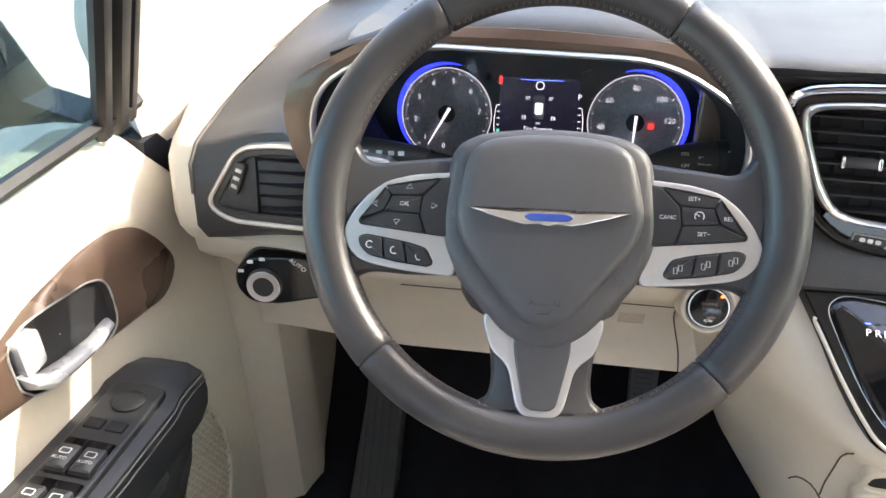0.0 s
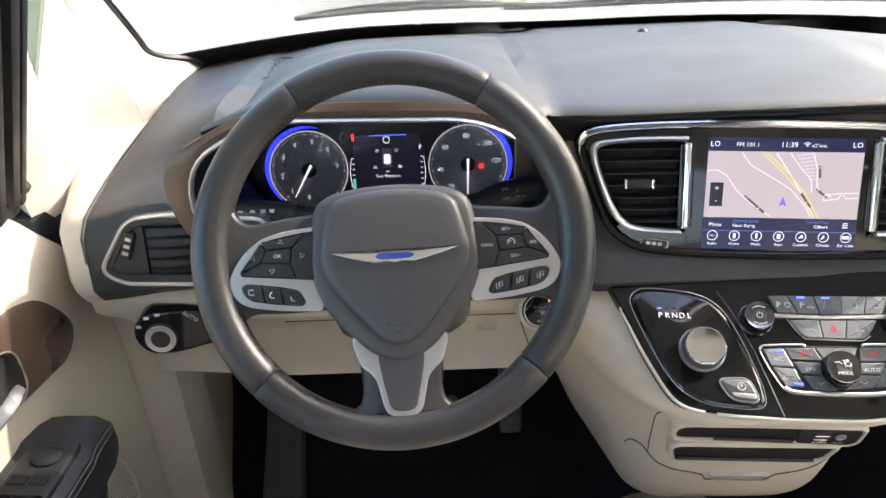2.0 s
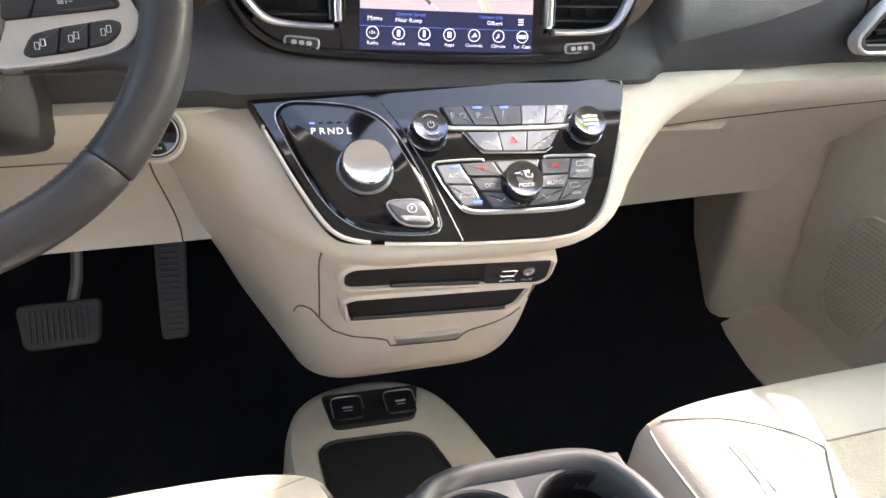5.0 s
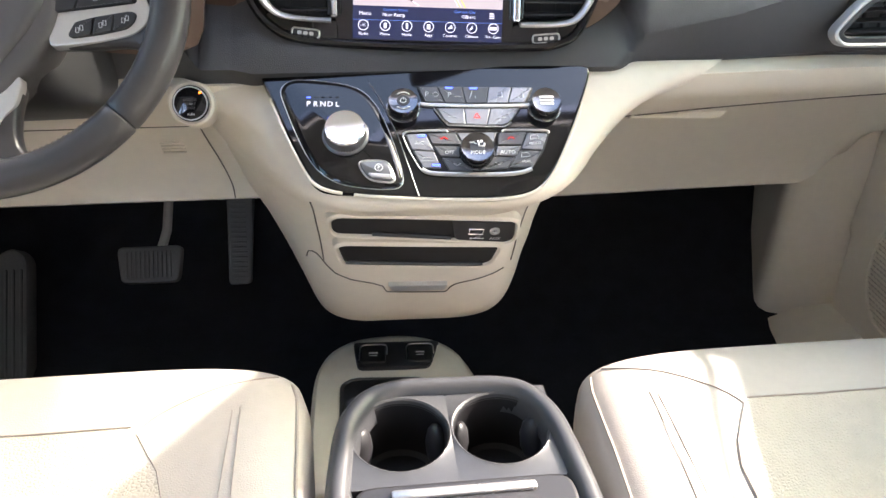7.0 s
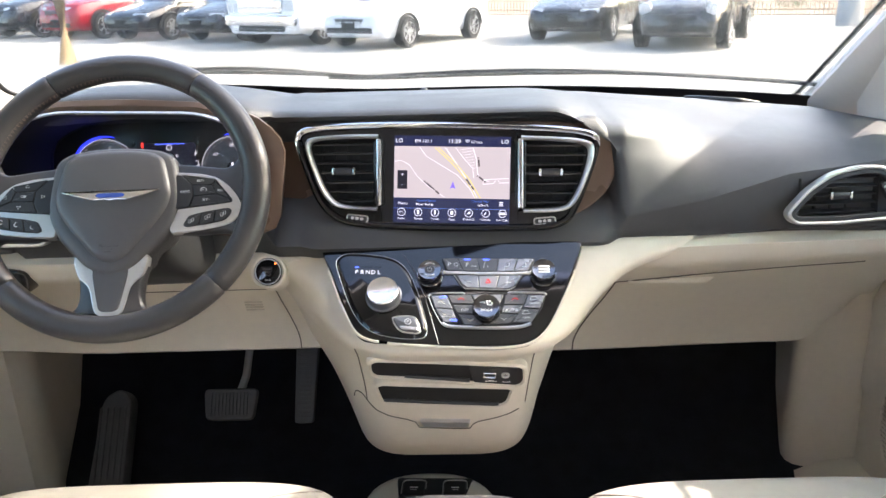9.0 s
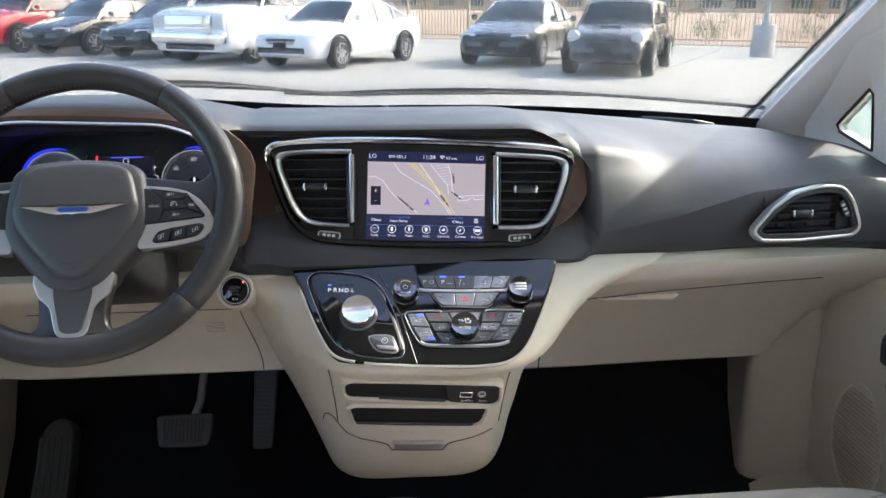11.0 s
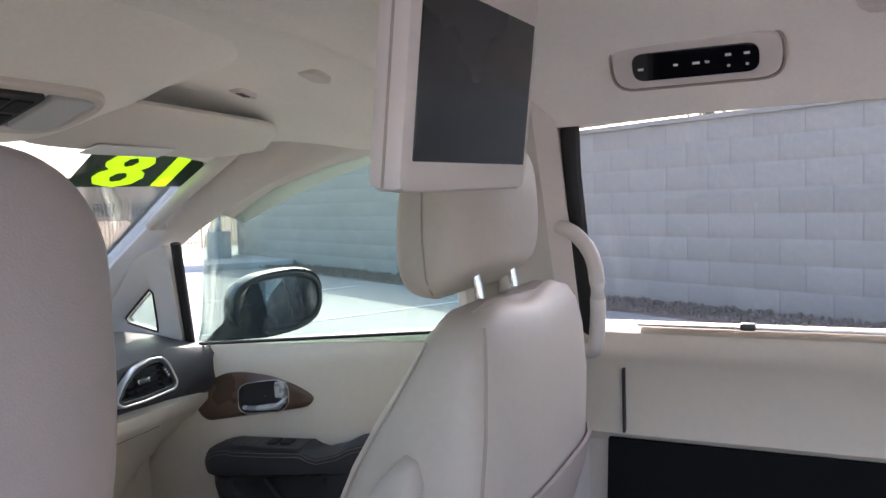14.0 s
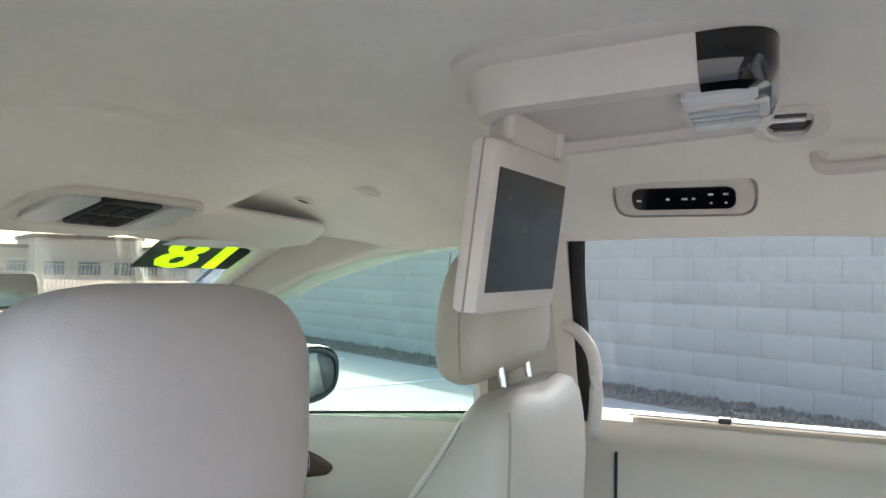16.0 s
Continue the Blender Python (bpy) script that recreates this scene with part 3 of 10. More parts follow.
def door_x(y, z, s=1):
    """How far out the inner face of a front door lies."""
    if s == -1:
        return float(np.interp(z, (0.38, 0.55, 0.88, 1.0, 1.06, 1.105, 1.118, 1.124), (0.865, 0.862, 0.862, 0.864, 0.866, 0.872, 0.878, 0.886)))
    base = float(np.interp(z, (0.38, 0.55, 0.75, 0.88, 0.93, 1.0, 1.06, 1.09, 1.115), (0.815, 0.805, 0.798, 0.795, 0.795, 0.795, 0.791, 0.789, 0.800)))
    return base


for s, side in ((1, "right"), (-1, "left")):
    d = thing(f"door_{side}", (s * 0.82, -0.3, 0.4), "cream front door trim with dark armrest, brown handle bezel and speaker grille", "door", kind="structure")

    def dp(y, z, inward=0.0):
        return Vector((s * (door_x(y, z, s) - inward), y + (0.015 if s == 1 else 0.0), z))
    # the driver's bezel and armrest sit a little further back
    oy, oz, ay, az = (0, 0, -0.012, -0.012) if s == 1 else (-0.008, -0.004, -0.052, -0.004)
    ysd = ([0.216, 0.205, 0.19, 0.175, 0.155] if s == 1 else []) + [0.135, 0.125, 0.11, 0.095, 0.08, 0.065, 0.05, 0.02, -0.05, -0.12, -0.2, -0.3, -0.4, -0.5, -0.6, -0.66]
    grid = []
    for y in ysd:
        row = []
        # the top edge rounds down towards the dashboard
        top = belt_z(y, s) - float(np.interp(y - (0.04 if s == 1 else 0.0), (-0.03, 0.02, 0.05, 0.09, 0.115, 0.135, 0.175), (0, 0.022, 0.045, 0.085, 0.13, 0.18, 0.27)))
        for f in np.linspace(0, 1, 26):
            z = lerp(0.38, top, f)
            x = door_x(y, min(z + (belt_z(y, s) - top), 1.124 if s == -1 else 1.115) if f > 0.5 else z, s)
            row.append((s * (x + 0.022 * smooth((f - 0.94) / 0.06)), y, z))
        grid.append(row)
    part("trim_panel", sheet(grid, 0.05, (s, 0, 0)), CREAM, d)

    # brown bezel with dished handle
    bez = [(0.041, 0.934), (0.022, 0.970), (-0.016, 1.012), (-0.06, 1.030), (-0.11, 1.035), (-0.19, 1.030), (-0.26, 1.012), (-0.302, 0.990), (-0.285, 0.968), (-0.20, 0.950), (-0.10, 0.930), (0.010, 0.909)]
    bez = rounded([(y + oy, z + oz) for y, z in bez], 0.02, 3)
    bm = bmesh.new()
    c = Vector((-0.166 + oy, 0.982 + oz))
    # the black cup is a slanting rounded box inside it
    hole = []
    for p in bez:
        dv = Vector(p) - c
        ang = math.atan2(dv.y / 0.038, dv.x / 0.071)
        ca, sa = math.cos(ang), math.sin(ang)
        hy = 0.071 * math.copysign(abs(ca) ** 0.55, ca)
        hole.append((c.x + hy, c.y + 0.037 * math.copysign(abs(sa) ** 0.55, sa) - 0.16 * hy))
    add_loft(bm, [[dp(*p, -0.006) for p in bez], [dp(*p, 0.002) for p in bez], [dp(lerp(p[0], h[0], 0.05), lerp(p[1], h[1], 0.05), 0.004) for p, h in zip(bez, hole)], [dp(lerp(p[0], h[0], 0.4), lerp(p[1], h[1], 0.4), 0.007) for p, h in zip(bez, hole)], [dp(lerp(p[0], h[0], 0.9), lerp(p[1], h[1], 0.9), 0.011) for p, h in zip(bez, hole)], [dp(*h, 0.010) for h in hole]], caps=False)
    bezel = part("handle_bezel", bm, BROWN, d, "glossy brown oval bezel")
    bm = bmesh.new()
    tube(bm, [dp(*h, 0.0105) for h in hole], 0.0012, 6, closed=True)
    part("cup_rim", bm, SATIN, bezel, "thin bright rim round the cup")
    bm = bmesh.new()
    add_loft(bm, [[dp(*h, 0.0105) for h in hole], [dp(c.x + (h[0] - c.x) * 0.96, c.y + (h[1] - c.y) * 0.95, 0.0035) for h in hole], [dp(c.x + (h[0] - c.x) * 0.5, c.y + (h[1] - c.y) * 0.5, 0.0025) for h in hole], [dp(c.x + (h[0] - c.x) * 0.02, c.y + (h[1] - c.y) * 0.02, 0.0022) for h in hole]], caps=False)
    part("handle_cup", bm, BLACKP, bezel, "black dished recess")
    bm = bmesh.new()
    tube(bm, [dp(y + oy, z + oz, i) for y, z, i in ((-0.106, 0.953, 0.002), (-0.112, 0.953, 0.008), (-0.14, 0.955, 0.013), (-0.18, 0.961, 0.015), (-0.212, 0.967, 0.014), (-0.226, 0.978, 0.012), (-0.2255, 0.990, 0.010))], [0.005, 0.008, 0.0095, 0.011, 0.013, 0.012, 0.011], 12, flat=0.62)
    part("handle_lever", bm, LEVERM, bezel, "satin metal inside release")
    bm = bmesh.new()
    m = Matrix.Translation(dp(-0.219 + oy, 1.004 + oz, 0.011)) @ Euler((radians(90), 0, radians(-90 if s == -1 else 90))).to_matrix().to_4x4()
    add_loft(bm, [at_z(rrect(-0.013, -0.018, 0.013, 0.018, 0.006), -0.008, m), at_z(rrect(-0.013, -0.018, 0.013, 0.018, 0.006), 0.003, m), at_z(rrect(-0.0115, -0.0165, 0.0115, 0.0165, 0.005), 0.005, m), at_z(rrect(-0.007, -0.011, 0.007, 0.012, 0.004), 0.005, m), at_z(rrect(-0.006, -0.010, 0.006, 0.011, 0.004), 0.0035, m)])
    part("lock_button", bm, LEVERM, bezel, "chrome lock tab")

    # armrest with switch panel and map pocket, in black
    rings = []
    knots = [(0.012, 0.812, 0.832, 0.012), (0.0, 0.806, 0.852, 0.040), (-0.02, 0.804, 0.872, 0.056), (-0.05, 0.806, 0.886, 0.062), (-0.085, 0.812, 0.894, 0.065), (-0.10, 0.814, 0.892, 0.066), (-0.2, 0.825, 0.900, 0.066), (-0.285, 0.835, 0.908, 0.064), (-0.305, 0.838, 0.900, 0.063), (-0.325, 0.842, 0.897, 0.062), (-0.375, 0.848, 0.912, 0.062), (-0.41, 0.852, 0.930, 0.062), (-0.445, 0.856, 0.941, 0.062), (-0.5, 0.862, 0.947, 0.062), (-0.64, 0.872, 0.960, 0.060)]
    knots = [(y + ay, z0 + az, z1 + az, w_ * (1.25 if s == -1 else 1)) for y, z0, z1, w_ in knots]
    for y, z0, z1, w_ in knots:
        ring = [dp(y, z0, -0.01), dp(y, z0, w_ * 0.6), dp(y, z0 + 0.012, w_ * 0.95), dp(y, (z0 + z1) / 2, w_), dp(y, z1 - 0.010, w_ * 0.97), dp(y, z1, w_ * 0.75), dp(y, z1 + 0.002, w_ * 0.3), dp(y, z1, -0.01)]
        rings.append(ring)
    arm = part("armrest", loft(rings), ARMM, d, "black padded armrest")
    bm = bmesh.new()
    tube(bm, [dp(y, z1 - 0.014, w_ * 0.975 + 0.0005) for y, z0, z1, w_ in knots[1:]], 0.0011, 5)
    tube(bm, [dp(y, z1 - 0.022, w_ * 0.985 + 0.0005) for y, z0, z1, w_ in knots[1:]], 0.0009, 5)
    part("stitching", bm, STITCH, arm, "grey double stitching")
    # moulded map pocket under the armrest, with a deep pull cup let into its face
    lower = ((0.014, 0.812), (-0.005, 0.792), (-0.045, 0.745), (-0.095, 0.694), (-0.15, 0.662), (-0.23, 0.636), (-0.3, 0.622), (-0.45, 0.612), (-0.64, 0.605))
    cupo = [(-0.075, 0.815), (-0.110, 0.778), (-0.165, 0.744), (-0.235, 0.742), (-0.302, 0.752), (-0.340, 0.790), (-0.330, 0.835), (-0.20, 0.840), (-0.12, 0.832)]

    def cup_depth(y, z):
        """Distance inside the cup's outline, as a soft step."""
        best = 1.0
        for (ay_, az_), (by_, bz_) in zip(cupo, cupo[1:] + cupo[:1]):
            ey, ez = by_ - ay_, bz_ - az_
            best = min(best, ((y - ay_) * ez - (z - az_) * ey) / math.hypot(ey, ez))
        return smooth((best + 0.002) / 0.012)
    grid = []
    for y in np.linspace(0.012, -0.64, 66):
        z0 = float(np.interp(-y, [-p[0] for p in lower], [p[1] for p in lower]))
        z1 = float(np.interp(-y, [-k_[0] for k_ in knots], [k_[1] for k_ in knots])) + 0.02
        wide_ = 0.052 * smooth((0.02 - y) / 0.07)
        row = []
        for v_ in np.linspace(0, 1, 34):
            z = lerp(z0, z1, v_)
            inw = wide_ * float(np.interp(v_, (0, 0.03, 0.10, 0.5, 0.9, 1.0), (-0.1, 0.55, 0.92, 1.05, 0.95, 0.85)))
            row.append(dp(y + ay, z + az, inw - 0.036 * cup_depth(y, z) * smooth((0.02 - y) / 0.07)))
        grid.append(row)
    pk = part("map_pocket", sheet(grid, 0.004, (s, 0, 0)), ARMM, d, "black moulded map pocket with a pull cup")
    bm = bmesh.new()
    tube(bm, [dp(y + ay, z + az, i) for y, z, i in ((-0.165, 0.815, 0.030), (-0.185, 0.795, 0.034), (-0.21, 0.770, 0.034), (-0.228, 0.748, 0.040))], 0.005, 8)
    part("cup_ridge", bm, ARMM, pk)
    # switch plate
    zt = 0.8925
    m = Matrix.Translation(dp(-0.175 if s == 1 else -0.212, zt + az + 0.004, 0.034 if s == 1 else 0.044)) @ Matrix.Rotation(radians(-5 * s), 4, "Y") @ Matrix.Rotation(radians(-4), 4, "X")
    bm = bmesh.new()
    L = 0.105 if s == 1 else 0.16
    ctr = -0.02 if s == 1 else -0.06
    plate(bm, rrect(-0.030, ctr - L, 0.026, ctr + L * 0.85, 0.012), -0.006, 0.005, 0.003, m)
    sp = part("switch_panel", bm, BLACKP, d, "black switch panel")
    if s == -1:
        bm = bmesh.new()
        lathe(bm, [(0.0, 0.004), (0.014, 0.004), (0.0155, 0.006), (0.0155, 0.0075), (0.013, 0.0090), (0.0, 0.0082)], 24, m @ Matrix.Translation((0.0, 0.045, 0)))
        part("mirror_knob", bm, BLACKM, sp, "round mirror adjuster")
        for k, (bx, by) in enumerate(((-0.014, 0.010), (0.008, 0.010))):
            bm = bmesh.new()
            plate(bm, rrect(bx - 0.009, by - 0.007, bx + 0.009, by + 0.007, 0.002), 0.003, 0.0068, 0.0012, m)
            part("small_button", bm, BLACKM, sp)
        for by in (-0.035, -0.085):
            bm = bmesh.new()
            plate(bm, rrect(-0.026, by - 0.021, 0.022, by + 0.024, 0.004), 0.004, 0.0058, 0.0006, m)
            part("switch_well", bm, PIANO, sp)
            for bx in (-0.014, 0.010):
                bm = bmesh.new()
                add_loft(bm, [at_z(rrect(bx - 0.0105, by - 0.019, bx + 0.0105, by + 0.010, 0.003), 0.005, m), at_z(inset(rrect(bx - 0.0105, by - 0.019, bx + 0.0105, by + 0.012, 0.003), 0.001), 0.010, m), at_z(inset(rrect(bx - 0.0105, by - 0.019, bx + 0.0105, by + 0.012, 0.003), 0.003), 0.0115, m)])
                sw = part("window_switch", bm, BLACKP, sp)
                bm = bmesh.new()
                rim(bm, rrect(bx - 0.005, by - 0.002, bx + 0.005, by + 0.005, 0.001, 1), 0.0008, 0.0114, 0.0119, 0.0001, m)
                part("window_mark", bm, INK, sw)
                if by > -0.05:
                    letters("AUTO", 0.005, m @ Matrix.Translation((bx, by - 0.008, 0.0116)), INK, sw)
    else:
        for by in (-0.04, -0.075):
            bm = bmesh.new()
            plate(bm, rrect(-0.016, by - 0.013, 0.012, by + 0.013, 0.003), 0.004, 0.009, 0.002, m)
            part("window_switch", bm, BLACKM, sp)
        bm = bmesh.new()
        plate(bm, rrect(-0.022, 0.0, 0.018, 0.055, 0.004), 0.0042, 0.0056, 0.0005, m)
        part("switch_well", bm, PIANO, sp)
    # speaker grille: a field of small raised bars
    bm = bmesh.new()
    for i in range(26):
        for j in range(15):
            y, z = 0.132 - j * 0.0095 - (i % 2) * 0.004, 0.485 + i * 0.0085
            gy, gz = (0, 0) if s == 1 else (-0.085, 0.03)
            if ((y - 0.062) / 0.066) ** 2 + ((z - 0.592) / 0.105) ** 2 < 1:
                p = dp(y + gy, z + gz, 0.003)
                add_loft(bm, [[p + Vector((0, -0.0036, -0.0011)), p + Vector((0, 0.0036, -0.0005)), p + Vector((0, 0.0036, 0.0012)), p + Vector((0, -0.0036, 0.0006))], [p + Vector((-s * 0.0018, -0.003, -0.0008)), p + Vector((-s * 0.0018, 0.003, -0.0003)), p + Vector((-s * 0.0018, 0.003, 0.0009)), p + Vector((-s * 0.0018, -0.003, 0.0004))]])
    tagged(part("speaker_grille", bm, CREAM_D, d, "beige speaker grille with fine slots"), kind="stuff")
    bm = bmesh.new()
    tube(bm, [dp(0.062 + gy + 0.072 * math.cos(a), 0.592 + gz + 0.114 * math.sin(a), 0.002) for a in np.linspace(0, 2 * math.pi, 33)[:-1]], 0.0035, 6, closed=True)
    part("speaker_ring", bm, CREAM, d)

# kick panels beside the footwells
for s, side in ((1, "right"), (-1, "left")):
    rings = []
    for z in np.linspace(0.37, 0.93, 8):
        o = 0.145
        if s == 1:
            # a slanting face between the door's front edge and the carpet
            lean_ = 0.012 * smooth((z - 0.6) / 0.3)
            rings.append([(0.803, 0.221, z), (0.755, 0.236, z), (0.705 - lean_, 0.252, z), (0.692 - lean_, 0.260, z), (0.687 - lean_, 0.272, z), (0.692 - lean_, 0.295, z), (0.75, 0.50, z), (0.86, 0.50, z), (0.86, 0.224, z)])
            continue
        rings.append([(s * (0.660 + o), 0.185, z), (s * (0.648 + o), 0.215, z), (s * (0.66 + o), 0.26, z), (s * (0.80 if s == 1 else 0.83), 0.50, z), (s * 0.86, 0.50, z), (s * 0.90, 0.14, z), (s * (0.80 if s == 1 else 0.85), 0.145, z), (s * (0.71 + o * 0.7), 0.165, z)])
    solo(f"kick_panel_{side}", loft(rings), CREAM, "beige kick panel in the front footwell", "trim panel", kind="structure")
solo("sill_right", loft([[(x, y, z) for x, z in ((0.684, 0.372), (0.684, 0.384), (0.692, 0.394), (0.74, 0.415), (0.80, 0.435), (0.83, 0.437), (0.83, 0.36))] for y in np.linspace(0.235, -0.66, 8)]), CREAM, "beige door sill trim along the floor", "door sill", kind="structure")

# ---- dashboard: soft dark upper pad over a cream lower panel ----
# profiles (depth, height) from the lower edge of the pad up and over to the windshield
S_END = [(0.0, 0.99), (-0.01, 1.005), (-0.005, 1.04), (0.0, 1.07), (0.02, 1.085), (0.04, 1.09), (0.07, 1.095), (0.10, 1.10), (0.14, 1.105), (0.20, 1.11), (0.28, 1.11)]
S_VENT = [(0.01, 0.995), (-0.005, 1.008), (-0.002, 1.05), (0.004, 1.085), (0.014, 1.107), (0.060, 1.114), (0.10, 1.119), (0.16, 1.124), (0.24, 1.13), (0.33, 1.13), (0.46, 1.11)]
S_WIDE = [(0.02, 0.992), (0.004, 1.003), (0.003, 1.035), (0.002, 1.065), (0.004, 1.087), (0.045, 1.106), (0.095, 1.12), (0.18, 1.132), (0.29, 1.138), (0.43, 1.135), (0.64, 1.09)]
S_NEAR = [(0.015, 0.983), (0.0, 0.992), (-0.006, 1.008), (-0.010, 1.022), (-0.012, 1.034), (0.006, 1.085), (0.026, 1.130), (0.060, 1.157), (0.30, 1.165), (0.48, 1.148), (0.72, 1.106)]
S_SLOPE = [(0.018, 0.988), (0.002, 0.998), (-0.001, 1.018), (-0.003, 1.04), (-0.004, 1.057), (0.035, 1.090), (0.075, 1.113), (0.12, 1.130), (0.29, 1.150), (0.46, 1.140), (0.68, 1.09)]
S_MID = [(-0.012, 0.983), (-0.022, 0.998), (-0.012, 1.018), (0.06, 1.08), (0.072, 1.15), (0.052, 1.172), (0.04, 1.186), (0.12, 1.19), (0.30, 1.177), (0.50, 1.155), (0.78, 1.106)]
S_HOOD = [(0.0, 0.990), (0.0, 1.03), (0.16, 1.04), (0.17, 1.10), (0.16, 1.175), (0.035, 1.199), (0.012, 1.222), (0.10, 1.228), (0.28, 1.203), (0.48, 1.166), (0.68, 1.122)]
S_FLAT = [(-0.008, 0.985), (-0.018, 1.002), (0.0, 1.024), (0.07, 1.08), (0.075, 1.13), (0.055, 1.168), (0.045, 1.187), (0.13, 1.19), (0.28, 1.182), (0.47, 1.158), (0.72, 1.112)]
# the driver's end reaches further out and forward, to the foot of the pillar
L_TIP = [(0.16, 0.99), (0.15, 1.005), (0.155, 1.03), (0.16, 1.05), (0.165, 1.065), (0.17, 1.075), (0.18, 1.083), (0.20, 1.09), (0.25, 1.094), (0.32, 1.094), (0.42, 1.083)]
L_END = S_END[:8] + [(0.18, 1.108), (0.32, 1.112), (0.50, 1.092)]
L_VENT = S_VENT[:7] + [(0.17, 1.126), (0.28, 1.134), (0.42, 1.143), (0.60, 1.126)]
STATIONS = [(-0.895, L_TIP), (-0.82, L_END), (-0.70, L_VENT), (-0.665, S_WIDE), (-0.64, S_HOOD), (-0.46, S_HOOD), (-0.285, S_HOOD), (-0.255, S_FLAT), (-0.225, S_FLAT), (-0.20, S_MID), (0.15, S_MID), (0.262, S_NEAR), (0.39, S_SLOPE), (0.50, S_WIDE), (0.68, S_VENT), (0.82, S_END)]


def dash_profile(x):
    for (xa, a), (xb, b) in zip(STATIONS, STATIONS[1:]):
        if x <= xb:
            f = 0 if b is a else (smooth((x - xa) / (xb - xa)) if x < 0.262 else (x - xa) / (xb - xa))
            # behind the centre bezel the lower part stays back until the bezel's edge
            fl = smooth((x - 0.226) / 0.034) if a is S_MID and b is S_NEAR else f
            pr = [(lerp(p[0], q[0], fl if k < 6 else f), lerp(p[1], q[1], fl if k < 6 else f)) for k, (p, q) in enumerate(zip(a, b))]
            break
    else:
        pr = STATIONS[-1][1]
    if -0.79 < x < -0.52:
        # the top eases down from the hood to the driver's end
        g = smooth((x + 0.79) / 0.27)
        pr = pr[:7] + [(lerp(p[0], q[0], g), lerp(p[1], q[1], g)) for p, q in zip(L_VENT[7:], S_HOOD[7:])]
    # the hood arches over the instruments
    if -0.66 < x < -0.26:
        k = (x + 0.46) / 0.20
        drop = 0.035 * abs(k) ** 3.0
        pr = [(y, z - drop * smooth((z - 1.14) / 0.05)) for y, z in pr]
    return pr


dash = thing("dashboard", (0, 0.2, 0.78), "dark soft upper dashboard over cream lower panel with brown trim", "dashboard")
xs = sorted(set([round(v, 4) for v in np.linspace(-0.82, 0.82, 83)] + [-0.94, -0.895, -0.88, -0.86, -0.84, -0.665, -0.64, -0.285, -0.255, -0.225, 0.235, 0.248, 0.254, 0.266, 0.272]))
grid = []
for x in xs:
    pr = dash_profile(x)
    fine = [pr[0], pr[1], pr[2], pr[3], (lerp(pr[3][0], pr[4][0], 0.85), lerp(pr[3][1], pr[4][1], 0.85)), pr[4]] + [tuple(p) for p in curve_pts([pr[4], pr[5], pr[6], pr[7], pr[8], pr[9], pr[10]], 19)][1:]
    grid.append([(x, y, z) for y, z in fine])
n_cap = xs.index(-0.8)
part("upper_pad", sheet(grid[n_cap:], 0.012, (0, 0.6, -0.8)), PAD, dash, "dark grey soft-touch upper pad", angle=50)
part("end_cap", sheet(grid[:n_cap + 1], 0.012, (0, 0.6, -0.8)), CREAM, dash, "cream end cap between dashboard and pillar", angle=50)
bm = bmesh.new()
tube(bm, [Vector(p) + Vector((0, -0.0005, 0.0005)) for p in grid[n_cap][2:]], 0.0022, 6)
part("end_cap_gap", bm, SHUT, dash, "dark joint beside the end cap")

# cream lower panel: a rounded ledge, then falling back to its lower edge
LOW = [(0.03, 0.999), (0.008, 0.995), (-0.008, 0.984), (-0.004, 0.962), (0.02, 0.94), (0.055, 0.915), (0.085, 0.885), (0.105, 0.85), (0.118, 0.81), (0.122, 0.785), (0.118, 0.772), (0.13, 0.764), (0.20, 0.762), (0.36, 0.78)]


def low_pt(x, y, z):
    k = smooth((abs(x) - 0.60) / 0.22)
    drop = 0.012 * smooth((x - 0.2) / 0.4) if x > 0 else 0.0
    deep = smooth((x - 0.05) / 0.15) * max(0.0, min(1.0, (0.93 - z) / 0.16))
    z = z - 0.004 + drop * 0.5 - 0.046 * deep
    if x > 0.6:
        # the passenger's end sweeps up to the door
        z = max(z, float(np.interp(x, (0.60, 0.66, 0.76, 0.82), (0.66, 0.735, 0.850, 0.925))))
    return (x, y + 0.02 * k + 0.055 * deep, z)


for x0, x1, nm in ((-0.82, -0.15, "lower_panel"), (0.13, 0.82, "lower_panel")):
    grid = [[low_pt(x, y, z) for y, z in LOW] for x in np.linspace(x0, x1, 36)]
    low = part(nm, sheet(grid, 0.012, (0, 0.8, 0.4)), CREAM, dash, "cream moulded lower panel", angle=50)
# hidden sheet towards the firewall, added to keep sun out of the footwell
part("underside", sheet([[(x, y, 1.045) for x in np.linspace(-0.86, 0.86, 5)] for y in (0.20, 0.45, 0.78)], 0.008, (0, 0, -1)), BLACKM, dash, "added dark sheet under the dashboard that keeps the sun out")
# glovebox lid lines, latch dish
bm = bmesh.new()


def on_low(x, z, off=0.0):
    zs = [p[1] for p in LOW[3:11]]
    y = float(np.interp(-z, [-v for v in zs], [p[0] for p in LOW[3:11]]))
    return Vector(low_pt(x, y - off, z))


